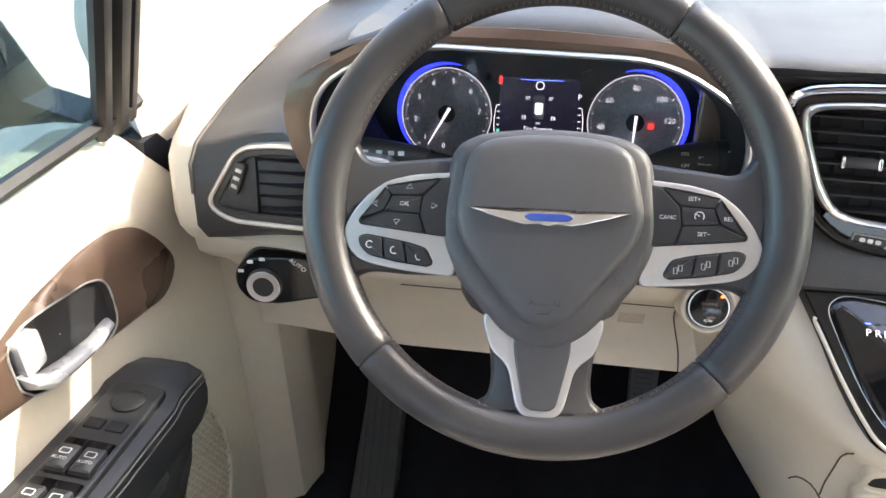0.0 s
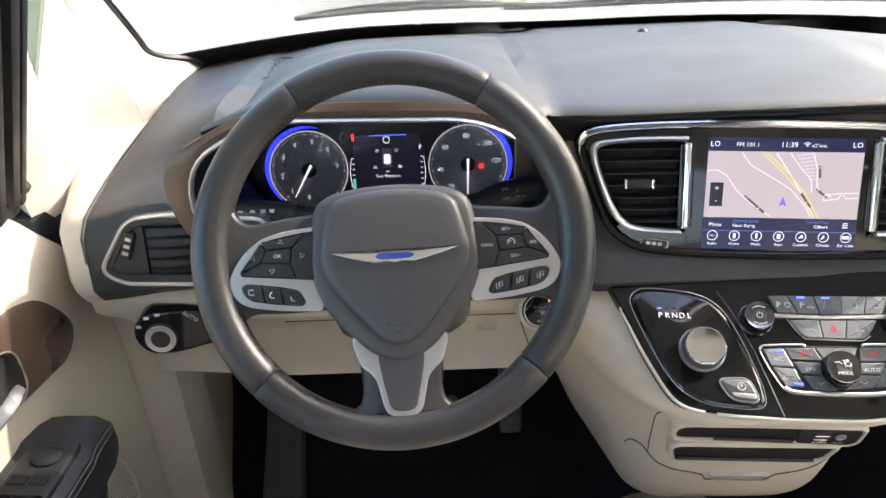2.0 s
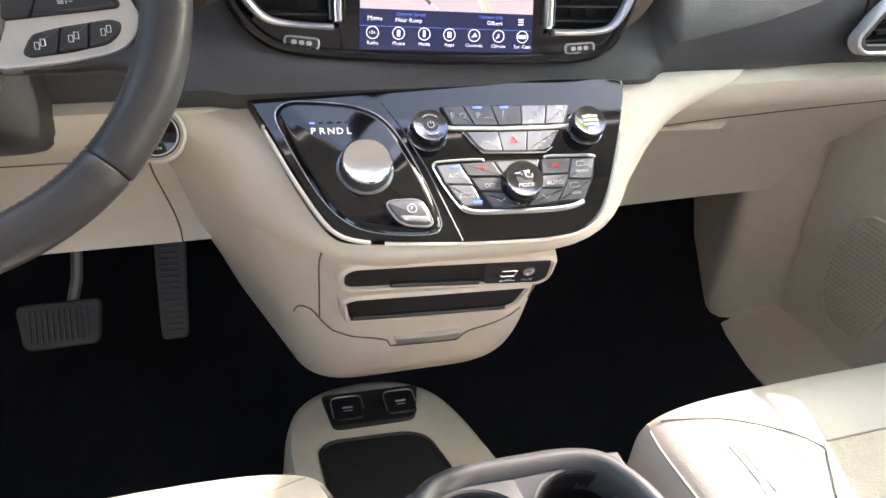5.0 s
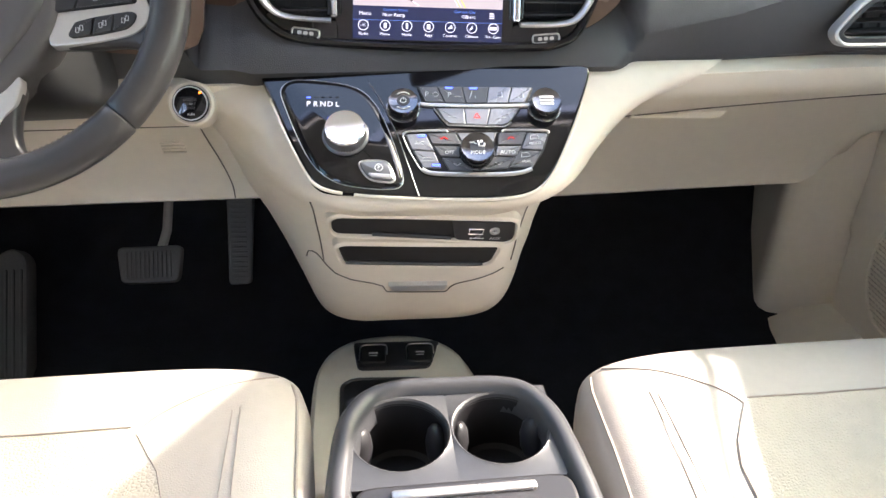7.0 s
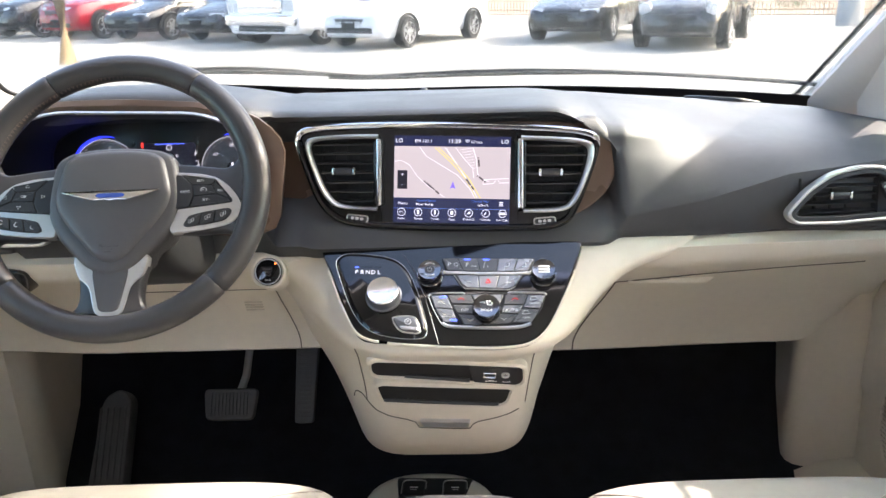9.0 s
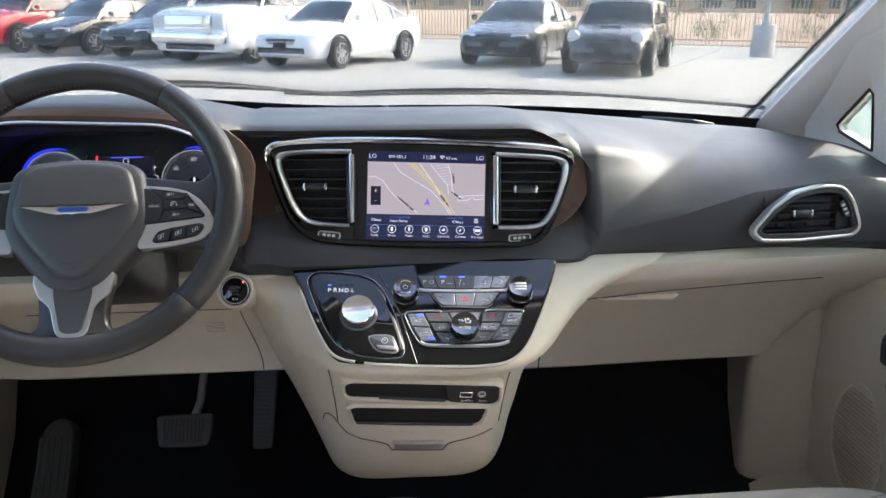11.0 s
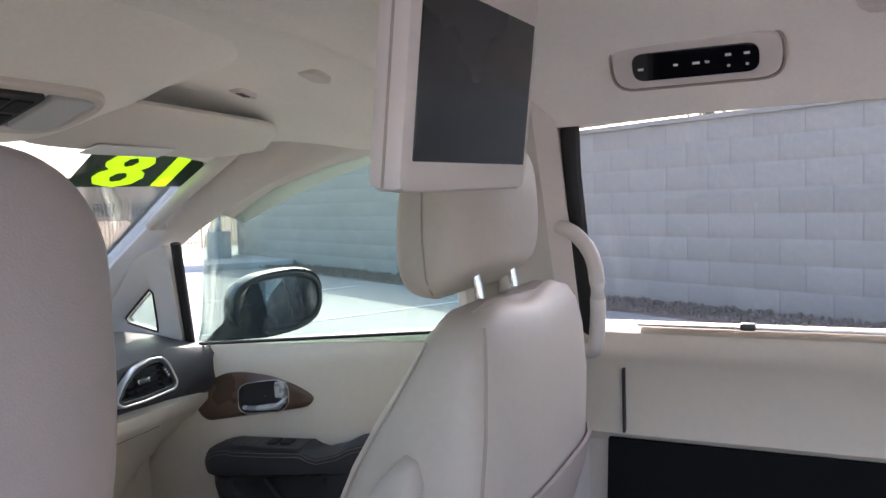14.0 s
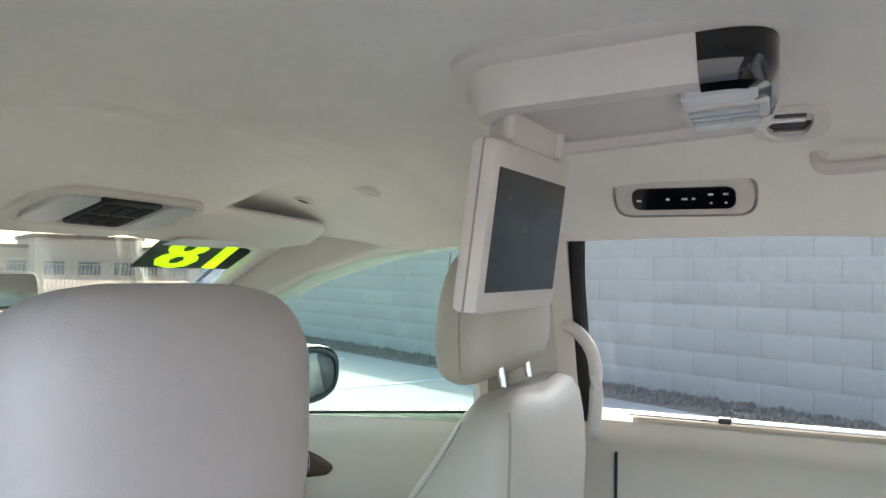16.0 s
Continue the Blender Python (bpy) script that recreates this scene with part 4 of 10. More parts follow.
tube(bm, [on_low(lerp(0.27, 0.222, smooth((0.905 - z) / 0.13)), z, 0.0005) for z in np.linspace(0.905, 0.772, 12)], 0.0013, 6)
tube(bm, [on_low(x, lerp(0.905, 0.935, (x - 0.27) / 0.38), 0.0005) for x in np.linspace(0.27, 0.65, 14)], 0.0012, 6)
part("glovebox_gap", bm, SHUT, dash, "dark shut line round the glovebox lid")
bm = bmesh.new()
lat = rounded([(-0.075, -0.006), (0.06, -0.010), (0.085, 0.012), (-0.06, 0.010)], 0.008, 3)
plate(bm, lat, -0.004, 0.004, 0.003, Matrix.Translation(on_low(0.36, 0.906, -0.002)) @ Euler((radians(52), 0, 0)).to_matrix().to_4x4())
lt = part("glovebox_latch", bm, CREAM, dash, "cream latch scoop")
bm = bmesh.new()
plate(bm, rrect(-0.013, -0.003, 0.013, 0.004, 0.003), 0.002, 0.0046, 0.001, Matrix.Translation(on_low(0.345, 0.908, -0.002)) @ Euler((radians(52), 0, 0)).to_matrix().to_4x4())
part("latch_slot", bm, CREAM_D, lt)
# shut line and cooling slots on the driver's knee panel
bm = bmesh.new()
tube(bm, [on_low(lerp(-0.285, -0.262, smooth((0.90 - z) / 0.13)), z, 0.0005) for z in np.linspace(0.905, 0.772, 10)], 0.0009, 6)
tube(bm, [on_low(x, 0.906, 0.0005) for x in np.linspace(-0.60, -0.285, 10)], 0.0008, 6)
part("knee_panel_gap", bm, SHUT, dash, "dark shut line")
for k in range(4):
    bm = bmesh.new()
    tube(bm, [on_low(x, 0.872 - k * 0.006, 0.001) for x in (-0.345, -0.33, -0.315)], 0.0016, 6)
    part("cooling_slot", bm, CREAM_D, dash)
for x0 in (0.5, -0.7):
    # speaker grille let into the dash top
    bm = bmesh.new()
    cx_, cy_, turn_ = (0.54, 0.43, -14) if x0 > 0 else (-0.655, 0.362, -44)

    def pad_z(x, y):
        pr = dash_profile(x)[7:]
        return float(np.interp(y, [p[0] for p in pr], [p[1] for p in pr]))
    zx, zy = (pad_z(cx_ + 0.04, cy_) - pad_z(cx_ - 0.04, cy_)) / 0.08, (pad_z(cx_, cy_ + 0.04) - pad_z(cx_, cy_ - 0.04)) / 0.08
    m = Matrix.Translation((cx_, cy_, pad_z(cx_, cy_) + 0.001)) @ Vector((-zx, -zy, 1)).to_track_quat("Z", "Y").to_matrix().to_4x4() @ Matrix.Rotation(radians(turn_), 4, "Z")
    ol = rounded([(-0.075, -0.045), (0.06, -0.04), (0.07, 0.02), (0.0, 0.045), (-0.07, 0.035)], 0.02, 4)
    rim(bm, ol, 0.005, -0.01, 0.005, 0.002, m)
    g = part("dash_speaker", bm, PAD, dash, "dash speaker grille")
    bm = bmesh.new()
    plate(bm, inset(ol, 0.005), -0.01, 0.002, 0.0005, m)
    for i in range(-8, 9):
        for j in range(-5, 6):
            p = Vector((i * 0.0078 + (j % 2) * 0.0039, j * 0.0075))
            if abs(p.x) < 0.062 and abs(p.y) < 0.033:
                lathe(bm, [(0.0026, 0.0015), (0.0022, 0.0032)], 6, m @ Matrix.Translation((p.x, p.y, 0)))
    tagged(part("grille_mesh", bm, PAD, g, "dark punched grille"), kind="stuff")
# sun sensor on the dash top
bm = bmesh.new()
lathe(bm, [(0.010, 0.0), (0.010, 0.004), (0.006, 0.009), (0.002, 0.0105)], 14, Matrix.Translation((-0.04, 0.52, 1.147)))
part("light_sensor", bm, BLACKP, dash, "small domed light sensor")

# instrument binnacle
C0 = pose(-0.455, -0.006, 1.122, 84, 0, 0)
open_o = rounded([(-0.205, -0.03), (-0.15, -0.085), (0.15, -0.085), (0.195, -0.03), (0.19, 0.03), (0.12, 0.075), (-0.12, 0.082), (-0.20, 0.04)], 0.05, 5)
bm = bmesh.new()
back = [(x * 0.90, y * 0.86 - 0.006) for x, y in open_o]
add_loft(bm, [at_z(open_o, 0.004, C0), at_z(inset(open_o, 0.006), -0.02, C0), at_z(back, -0.14, C0)], caps=False)
part("binnacle_tunnel", bm, BLACKM, dash, "matt black instrument tunnel")
bm = bmesh.new()
rim(bm, inset(open_o, -0.0035), 0.0045, -0.006, 0.009, 0.002, C0)
part("binnacle_ring", bm, SATIN, dash, "satin silver ring round the instruments")
bm = bmesh.new()
wide = rounded([(-0.235, -0.015), (-0.20, -0.075), (0.17, -0.105), (0.205, -0.09), (0.222, 0.03), (0.19, 0.068), (0.13, 0.090), (0.0, 0.099), (-0.13, 0.097), (-0.235, 0.040)], [0.05, 0.05, 0.02, 0.01, 0.02, 0.05, 0.05, 0.05, 0.05, 0.05], 5)
n = 72
angs = [2 * math.pi * k / n for k in range(n)]


def polar(poly, ang):
    dv, best = Vector((math.cos(ang), math.sin(ang))), 0.0
    for i in range(len(poly)):
        p, e = Vector(poly[i - 1]), Vector(poly[i]) - Vector(poly[i - 1])
        den = dv.x * e.y - dv.y * e.x
        if abs(den) > 1e-12:
            t, u = (p.x * e.y - p.y * e.x) / den, (p.x * dv.y - p.y * dv.x) / den
            if t > 0 and -1e-6 <= u <= 1 + 1e-6:
                best = max(best, t)
    return dv.x * best, dv.y * best


o_, i_ = [polar(wide, a) for a in angs], [polar(inset(open_o, -0.003), a) for a in angs]
add_loft(bm, [at_z(o_, -0.012, C0), at_z(o_, -0.002, C0), at_z([(lerp(p[0], q[0], 0.5), lerp(p[1], q[1], 0.5)) for p, q in zip(o_, i_)], 0.003, C0), at_z(i_, 0.001, C0), at_z(i_, -0.012, C0)], loop=True)
part("binnacle_trim", bm, BROWN, dash, "glossy brown trim round the instruments")

# instrument cluster
cl = thing("instrument_cluster", (-0.453, 0.14, 1.03), "instrument cluster with two blue-lit dials and a tyre pressure display", "instrument cluster")
C = pose(-0.453, 0.138, 1.085, 75, 0, 0)
DIALBK = mk("dial_black", (0.008, 0.008, 0.010), 0.35, var=0.3, vs=30)
DIALGY = mk("dial_grey", (0.34, 0.34, 0.35), 0.5, var=0.5, vs=25)
BLUE = glow("blue_dial_light", (0.02, 0.04, 1.0), 0.216)
DIAL_L = glow("dial_numeral_light", (0.80, 0.82, 0.90), 0.075)
BLUE_S = glow("blue_indicator", (0.06, 0.12, 1.0), 0.504)
WHITE_L = glow("white_dial_light", (0.85, 0.87, 0.95), 0.144)
RED_L = glow("red_warning_light", (1.0, 0.04, 0.03), 0.202)
GREEN_L = glow("green_gauge_light", (0.1, 0.7, 0.5), 0.101)
DISP = glow("display_black", (0.006, 0.006, 0.012), 0.180)
bm = bmesh.new()
plate(bm, rounded([(-0.19, -0.08), (0.19, -0.08), (0.19, 0.05), (0.12, 0.082), (-0.12, 0.082), (-0.19, 0.05)], 0.03), -0.02, -0.004, 0.002, C)
part("cluster_face", bm, DIALBK, cl, "black instrument face")


def arc(r, a0, a1, n=40):
    return [(r * math.cos(radians(lerp(a0, a1, k / (n - 1)))), r * math.sin(radians(lerp(a0, a1, k / (n - 1))))) for k in range(n)]


for gx, nums, need in ((-0.102, [("0", 265), ("1", 228), ("2", 192), ("3", 152), ("4", 117), ("5", 80), ("6", 45), ("7", 5)], 240), (0.104, [("20", 232), ("40", 190), ("60", 142), ("80", 92), ("100", 45), ("120", 5)], 268)):
    G = C @ Matrix.Translation((gx, 0.002, 0))
    bm = bmesh.new()
    lathe(bm, [(0.0, -0.002), (0.046, -0.002), (0.048, 0.002), (0.050, 0.002), (0.0505, -0.004)], 40, G)
    dial = part("dial", bm, DIALGY, cl, "dark grey dial")
    bm = bmesh.new()
    a = arc(0.0550, 75, 225) if gx < 0 else arc(0.0550, -45, 105)
    tube(bm, at_z(a, -0.002, G), [0.0006 + 0.0026 * math.sin(math.pi * k / 39) for k in range(40)], 6, up=G.to_3x3() @ Vector((0, 0, 1)))
    part("blue_halo", bm, BLUE, dial, "blue lit halo")
    bm = bmesh.new()
    tube(bm, at_z(arc(0.0505, -50, 230), 0.003, G), 0.0006, 6)
    part("dial_ring", bm, DIAL_L, dial, "white lit ring")
    bm = bmesh.new()
    for k in range(29):
        t = radians(-42 + 270 * k / 28)
        r0 = 0.0445 if k % 2 == 0 else 0.0465
        box(bm, (r0, -0.0005, 0.0), (0.0495, 0.0005, 0.0006), 0, G @ Matrix.Rotation(t, 4, "Z"))
    part("tick_marks", bm, DIAL_L, dial)
    for txt, t in nums:
        letters(txt, 0.0084, G @ Matrix.Translation((0.0365 * math.cos(radians(t)), 0.0365 * math.sin(radians(t)), -0.0012)), DIAL_L, dial, "numeral")
    bm = bmesh.new()
    lathe(bm, [(0.0095, -0.002), (0.0095, 0.004), (0.006, 0.006), (0.001, 0.006)], 20, G)
    part("needle_hub", bm, BLACKP, dial)
    bm = bmesh.new()
    N = G @ Matrix.Rotation(radians(need), 4, "Z")
    add_loft(bm, [[N @ Vector(v) for v in ((-0.008, -0.0016, 0.0062), (-0.008, 0.0016, 0.0062), (-0.008, 0.0016, 0.0078), (-0.008, -0.0016, 0.0078))], [N @ Vector(v) for v in ((0.040, -0.0004, 0.0050), (0.040, 0.0004, 0.0050), (0.040, 0.0004, 0.0056), (0.040, -0.0004, 0.0056))]])
    part("needle", bm, WHITE_L, dial, "white lit needle")
bm = bmesh.new()
plate(bm, rounded([(-0.046, -0.045), (0.046, -0.045), (0.043, 0.045), (-0.043, 0.045)], 0.006), -0.004, -0.002, 0.0005, C)
dsp = part("display", bm, DISP, cl, "colour driver display")
bm = bmesh.new()
box(bm, (-0.022, 0.0425, -0.002), (0.025, 0.0431, -0.0016), 0, C)
part("display_line", bm, BLUE_S, dsp)
bm = bmesh.new()
tube(bm, at_z([(x, y + 0.037) for x, y in arc(0.0042, 0, 345, 18)], -0.0014, C), 0.0005, 5, closed=True)
part("compass_ring", bm, WHITE_L, dsp)
bm = bmesh.new()
plate(bm, rrect(-0.006, 0.001, 0.006, 0.026, 0.0035), -0.0022, -0.0010, 0.0005, C)
part("car_picture", bm, mk("display_grey", (0.5, 0.5, 0.52), 0.5), dsp, "grey car seen from above")
bm = bmesh.new()
plate(bm, rrect(-0.0042, 0.006, 0.0042, 0.0185, 0.002), -0.0022, -0.0005, 0.0003, C)
part("car_roof", bm, WHITE_L, dsp)
for txt, x, y, sz in (("37", -0.0125, 0.023, 0.0052), ("37", 0.0125, 0.023, 0.0052), ("35", -0.016, 0.002, 0.0058), ("38", 0.016, 0.002, 0.0058), ("psi", 0.0, -0.0035, 0.0040), ("Tire Pressure", 0.0, -0.0098, 0.0058), ("P", 0.0435, 0.026, 0.0085)):
    letters(txt, sz, C @ Matrix.Translation((x, y, -0.0014)), WHITE_L, dsp)
bm = bmesh.new()
box(bm, (-0.045, 0.037, -0.002), (-0.0415, 0.046, -0.0012), 0.0006, C)
part("belt_warning", bm, RED_L, dsp, "red warning lamp")
bm = bmesh.new()
box(bm, (0.118, -0.004, 0.0005), (0.124, 0.002, 0.0012), 0.0006, C)
part("brake_warning", bm, RED_L, cl, "red warning lamp")
for sx in (-1, 1):
    bm = bmesh.new()
    for k in range(6):
        box(bm, (sx * 0.0445 - 0.0016, -0.022 + k * 0.0072, -0.0015), (sx * 0.0445 + 0.0016, -0.0212 + k * 0.0072, -0.0010), 0, C)
    tube(bm, at_z([(sx * (0.0466 + 0.0022 * math.sin(k / 8 * math.pi)), -0.024 + 0.0048 * k) for k in range(9)], -0.001, C), 0.0004, 4)
    part("level_gauge", bm, WHITE_L, cl)
    bm = bmesh.new()
    box(bm, (sx * 0.0440 - 0.0016, -0.026, -0.0015), (sx * 0.0440 + 0.0016, -0.012 if sx < 0 else -0.022, -0.0008), 0, C)
    part("level_bar", bm, GREEN_L, cl, "green level bar")
cov = part("cover", loft([at_z(rrect(-0.185, -0.078, 0.185, 0.08, 0.03), 0.016, C), at_z(rrect(-0.185, -0.078, 0.185, 0.08, 0.03), 0.017, C)]), pane_mat("cluster_lens", (0.93, 0.93, 0.95), 0.35), cl, "clear lens")
cov.visible_shadow = False

# ---- side vents, light switch, start button ----


def slatted(parent, ol, m, n_slat, tab, depth=0.03, axis="h", lean=0.0):
    """Vent inside an outline: black well, horizontal slats, upright vanes behind, a satin tab."""
    xs_, ys_ = [p[0] for p in ol], [p[1] for p in ol]
    x0, x1, y0, y1 = min(xs_), max(xs_), min(ys_), max(ys_)
    bm = bmesh.new()
    add_loft(bm, [at_z(ol, 0.0, m), at_z(inset(ol, 0.003), -depth, m)], caps=False)
    bm.verts.ensure_lookup_table()
    bm.faces.new([bm.verts[i] for i in range(len(ol), 2 * len(ol))])
    part("vent_well", bm, BLACKM, parent)

    def span(y):
        hits = []
        for i in range(len(ol)):
            (ax, ay), (bx, by) = ol[i - 1], ol[i]
            if (ay - y) * (by - y) < 0:
                hits.append(ax + (bx - ax) * (y - ay) / (by - ay))
        return (min(hits), max(hits)) if len(hits) >= 2 else None
    for k in range(n_slat):
        y = lerp(y0, y1, (k + 0.6) / (n_slat + 0.2))
        sp = span(y)
        if not sp:
            continue
        bm = bmesh.new()
        add_loft(bm, [[m @ Vector((xx, y + dy, dz)) for dy, dz in ((-0.0012, -0.002), (0.0006, -0.0008), (0.0012, -0.002), (0.004, -0.014), (0.0025, -0.015))] for xx in (sp[0] + 0.002, sp[1] - 0.002)])
        part("slat", bm, BLACKP, parent)
    for k in range(5):
        x = lerp(x0, x1, (k + 0.7) / 5.4)
        bm = bmesh.new()
        box(bm, (x - 0.001, y0 + 0.006, -depth + 0.002), (x + 0.001, y1 - 0.006, -0.016), 0, m)
        part("vane", bm, BLACKM, parent)
    tx, ty, tw = tab
    bm = bmesh.new()
    box(bm, (tx - tw, ty - 0.0055, -0.006), (tx + tw, ty + 0.0055, 0.004), 0.003, m)
    t_ = part("vent_tab", bm, BLACKP, parent, "black vent tab")
    for q in (-1, 1):
        bm = bmesh.new()
        box(bm, (tx + q * tw - 0.0022, ty - 0.006, -0.006), (tx + q * tw + 0.0022, ty + 0.006, 0.0046), 0.002, m)
        part("tab_end", bm, CHROME, t_, "bright tab end")


for s, side in ((1, "right"), (-1, "left")):
    v = thing("side_vent", (s * 0.65, 0.0, 1.0), "satin-framed air vent at the end of the dashboard", "air vent", "side vents")
    M = pose(s * 0.64 - (0.008 if s == 1 else 0.0), -0.012, 1.052, 80, 0, s * 4)
    if s == 1:
        ol = [(-0.140, -0.018), (-0.110, 0.014), (-0.075, 0.036), (-0.03, 0.045), (0.004, 0.043), (0.022, 0.022), (0.036, -0.018), (0.024, -0.029), (-0.065, -0.033), (-0.128, -0.031)]
    else:
        ol = [(-0.145, -0.022), (-0.12, -0.036), (0.05, -0.036), (0.06, 0.04), (-0.06, 0.046), (-0.105, 0.040)]
    if s == 1:
        ol = ol[::-1]
    ol = rounded(ol, 0.012 if s == 1 else 0.016, 4)
    bm = bmesh.new()
    rim(bm, inset(ol, -0.004), 0.0052, -0.012, 0.0035, 0.0018, M)
    part("frame", bm, SATIN, v, "satin silver frame")
    bm = bmesh.new()
    rim(bm, ol, 0.009, -0.018, 0.001, 0.002, M)
    part("surround", bm, BLACKP, v)
    inner = inset(ol, 0.007)
    if s == 1:
        inner = [(min(x, -0.004), y) for x, y in inner]
    else:
        inner = [(max(x, -0.088), y) for x, y in inner]
    slatted(v, inner, M, 5, (-0.062 if s == 1 else 0.02, 0.006, 0.015))
    bm = bmesh.new()
    W_ = M @ Matrix.Translation((0.008 if s == 1 else -0.108, 0.010, 0)) @ Matrix.Rotation(radians(28 * s if s == 1 else -20), 4, "Z") @ Matrix.Scale(0.8 if s == 1 else 1.0, 4)
    plate(bm, rrect(-0.006, -0.018, 0.006, 0.018, 0.005), -0.006, 0.004, 0.002, W_)
    th = part("vent_wheel", bm, BLACKP, v, "black thumb wheel")
    bm = bmesh.new()
    for k in (-0.009, 0.0, 0.009):
        box(bm, (-0.0035, k - 0.0022, 0.0035), (0.0035, k + 0.0022, 0.0048), 0.0005, W_)
    part("wheel_mark", bm, SATIN, th)

ls = thing("headlight_switch", (-0.753, 0.04, 0.87), "black rotary headlight switch with silver knob rim", "switch")
M = pose(-0.716, -0.018, 0.952, 84, 0, 6)
bm = bmesh.new()
plate(bm, rounded([(-0.044, -0.010), (-0.030, -0.029), (0.0, -0.031), (0.045, -0.022), (0.082, -0.018), (0.082, 0.018), (0.02, 0.027), (-0.028, 0.026), (-0.044, 0.010)], 0.014, 4), -0.05, 0.004, 0.003, M)
part("switch_plate", bm, PIANO, ls, "gloss black plate")
bm = bmesh.new()
K = M @ Matrix.Translation((-0.012, -0.006, 0))
lathe(bm, [(0.0195, 0.003), (0.0188, 0.008), (0.017, 0.0102), (0.0, 0.0108)], 28, K)
kn = part("knob", bm, BLACKP, ls, "ribbed black knob")
bm = bmesh.new()
lathe(bm, [(0.0178, 0.0088), (0.0182, 0.0100), (0.0172, 0.0107), (0.0162, 0.0104)], 28, K)
part("knob_rim", bm, SATIN, kn, "silver rim")
letters("AUTO", 0.0075, M @ Matrix.Translation((0.026, 0.018, 0.0042)) @ Matrix.Rotation(radians(-40), 4, "Z"), INK, ls)
bm = bmesh.new()
for k, a in enumerate((150, 118, 90)):
    p = Vector((0.028 * math.cos(radians(a)) - 0.012, 0.028 * math.sin(radians(a)) - 0.004))
    box(bm, (p.x - 0.003, p.y - 0.0018, 0.004), (p.x + 0.003, p.y + 0.0018, 0.0044), 0, M)
part("light_marks", bm, INK, ls, "white printed light symbols")
bm = bmesh.new()
plate(bm, rrect(0.055, -0.014, 0.072, 0.014, 0.004), 0.003, 0.007, 0.002, M)
part("dimmer_wheel", bm, BLACKM, ls, "black dimmer wheel")

sb = thing("start_button", (-0.275, 0.02, 0.92), "round engine start button in a cream ring", "button")
M = pose(-0.272, -0.016, 0.962, 66, 0, 0) @ Matrix.Translation((0, 0, 0.006)) @ Matrix.Scale(0.76, 4)
bm = bmesh.new()
lathe(bm, [(0.036, -0.058), (0.034, 0.002), (0.031, 0.005), (0.0275, 0.002), (0.0275, -0.012)], 36, M)
part("ring", bm, CREAM, sb, "cream raised ring")
bm = bmesh.new()
lathe(bm, [(0.0272, -0.012), (0.0272, 0.004), (0.0255, 0.006), (0.023, 0.0068), (0.0, 0.0072)], 36, M)
bt = part("button", bm, PIANO, sb, "gloss black button")
bm = bmesh.new()
lathe(bm, [(0.0242, 0.0050), (0.0256, 0.0066), (0.0235, 0.0066)], 36, M)
part("button_rim", bm, SATIN, bt, "thin silver rim")
bm = bmesh.new()
box(bm, (0.0155, 0.011, 0.0062), (0.0195, 0.0145, 0.0074), 0.001, M @ Matrix.Rotation(radians(10), 4, "Z"))
part("button_lamp", bm, glow("orange_lamp", (1.0, 0.16, 0.02), 0.432), bt, "orange lamp")
for k, txt in enumerate(("ENGINE", "START", "STOP")):
    letters(txt, 0.0056, M @ Matrix.Translation((0, 0.005 - k * 0.0062, 0.0074)), STITCH, bt)
letters("RUN", 0.0050, M @ Matrix.Translation((0, -0.0165, 0.0074)), INK, bt)

# ---- centre bezel with screen and vents ----
Sx = pose(0, -0.008, 1.03, 72.5, 0, -4)
cb = thing("centre_air_vents", (0, 0.0, 1.0), "two satin-framed air vents in a gloss black surround", "air vents")
out = [(-0.092, -0.011), (-0.020, -0.0138), (0.03, -0.0142), (0.0916, -0.0138), (0.137, -0.013), (0.156, -0.0097), (0.172, -0.0024), (0.182, 0.008), (0.195, 0.036), (0.209, 0.075), (0.2165, 0.100), (0.219, 0.115), (0.218, 0.1235), (0.210, 0.131), (0.190, 0.1364), (0.152, 0.1406), (0.09, 0.1442), (0.0, 0.1477)]
out += [(-0.088, 0.149), (-0.144, 0.1484), (-0.189, 0.1464), (-0.213, 0.1431), (-0.226, 0.137), (-0.2315, 0.1275), (-0.2295, 0.115), (-0.219, 0.08), (-0.2094, 0.055), (-0.1994, 0.032), (-0.189, 0.0175), (-0.178, 0.0084), (-0.167, 0.001), (-0.150, -0.005), (-0.127, -0.0085)]
out = rounded(out, 0.02, 2)
bm = bmesh.new()
add_loft(bm, [at_z(out, -0.03, Sx), at_z(out, 0.002, Sx), at_z(inset(out, 0.0015), 0.0055, Sx), at_z(inset(out, 0.004), 0.007, Sx), at_z(inset(out, 0.008), 0.006, Sx), at_z(inset(out, 0.011), 0.002, Sx), at_z(inset(out, 0.0125), -0.006, Sx)], caps=False)
part("bezel_rim", bm, PIANO, cb, "gloss black rim")
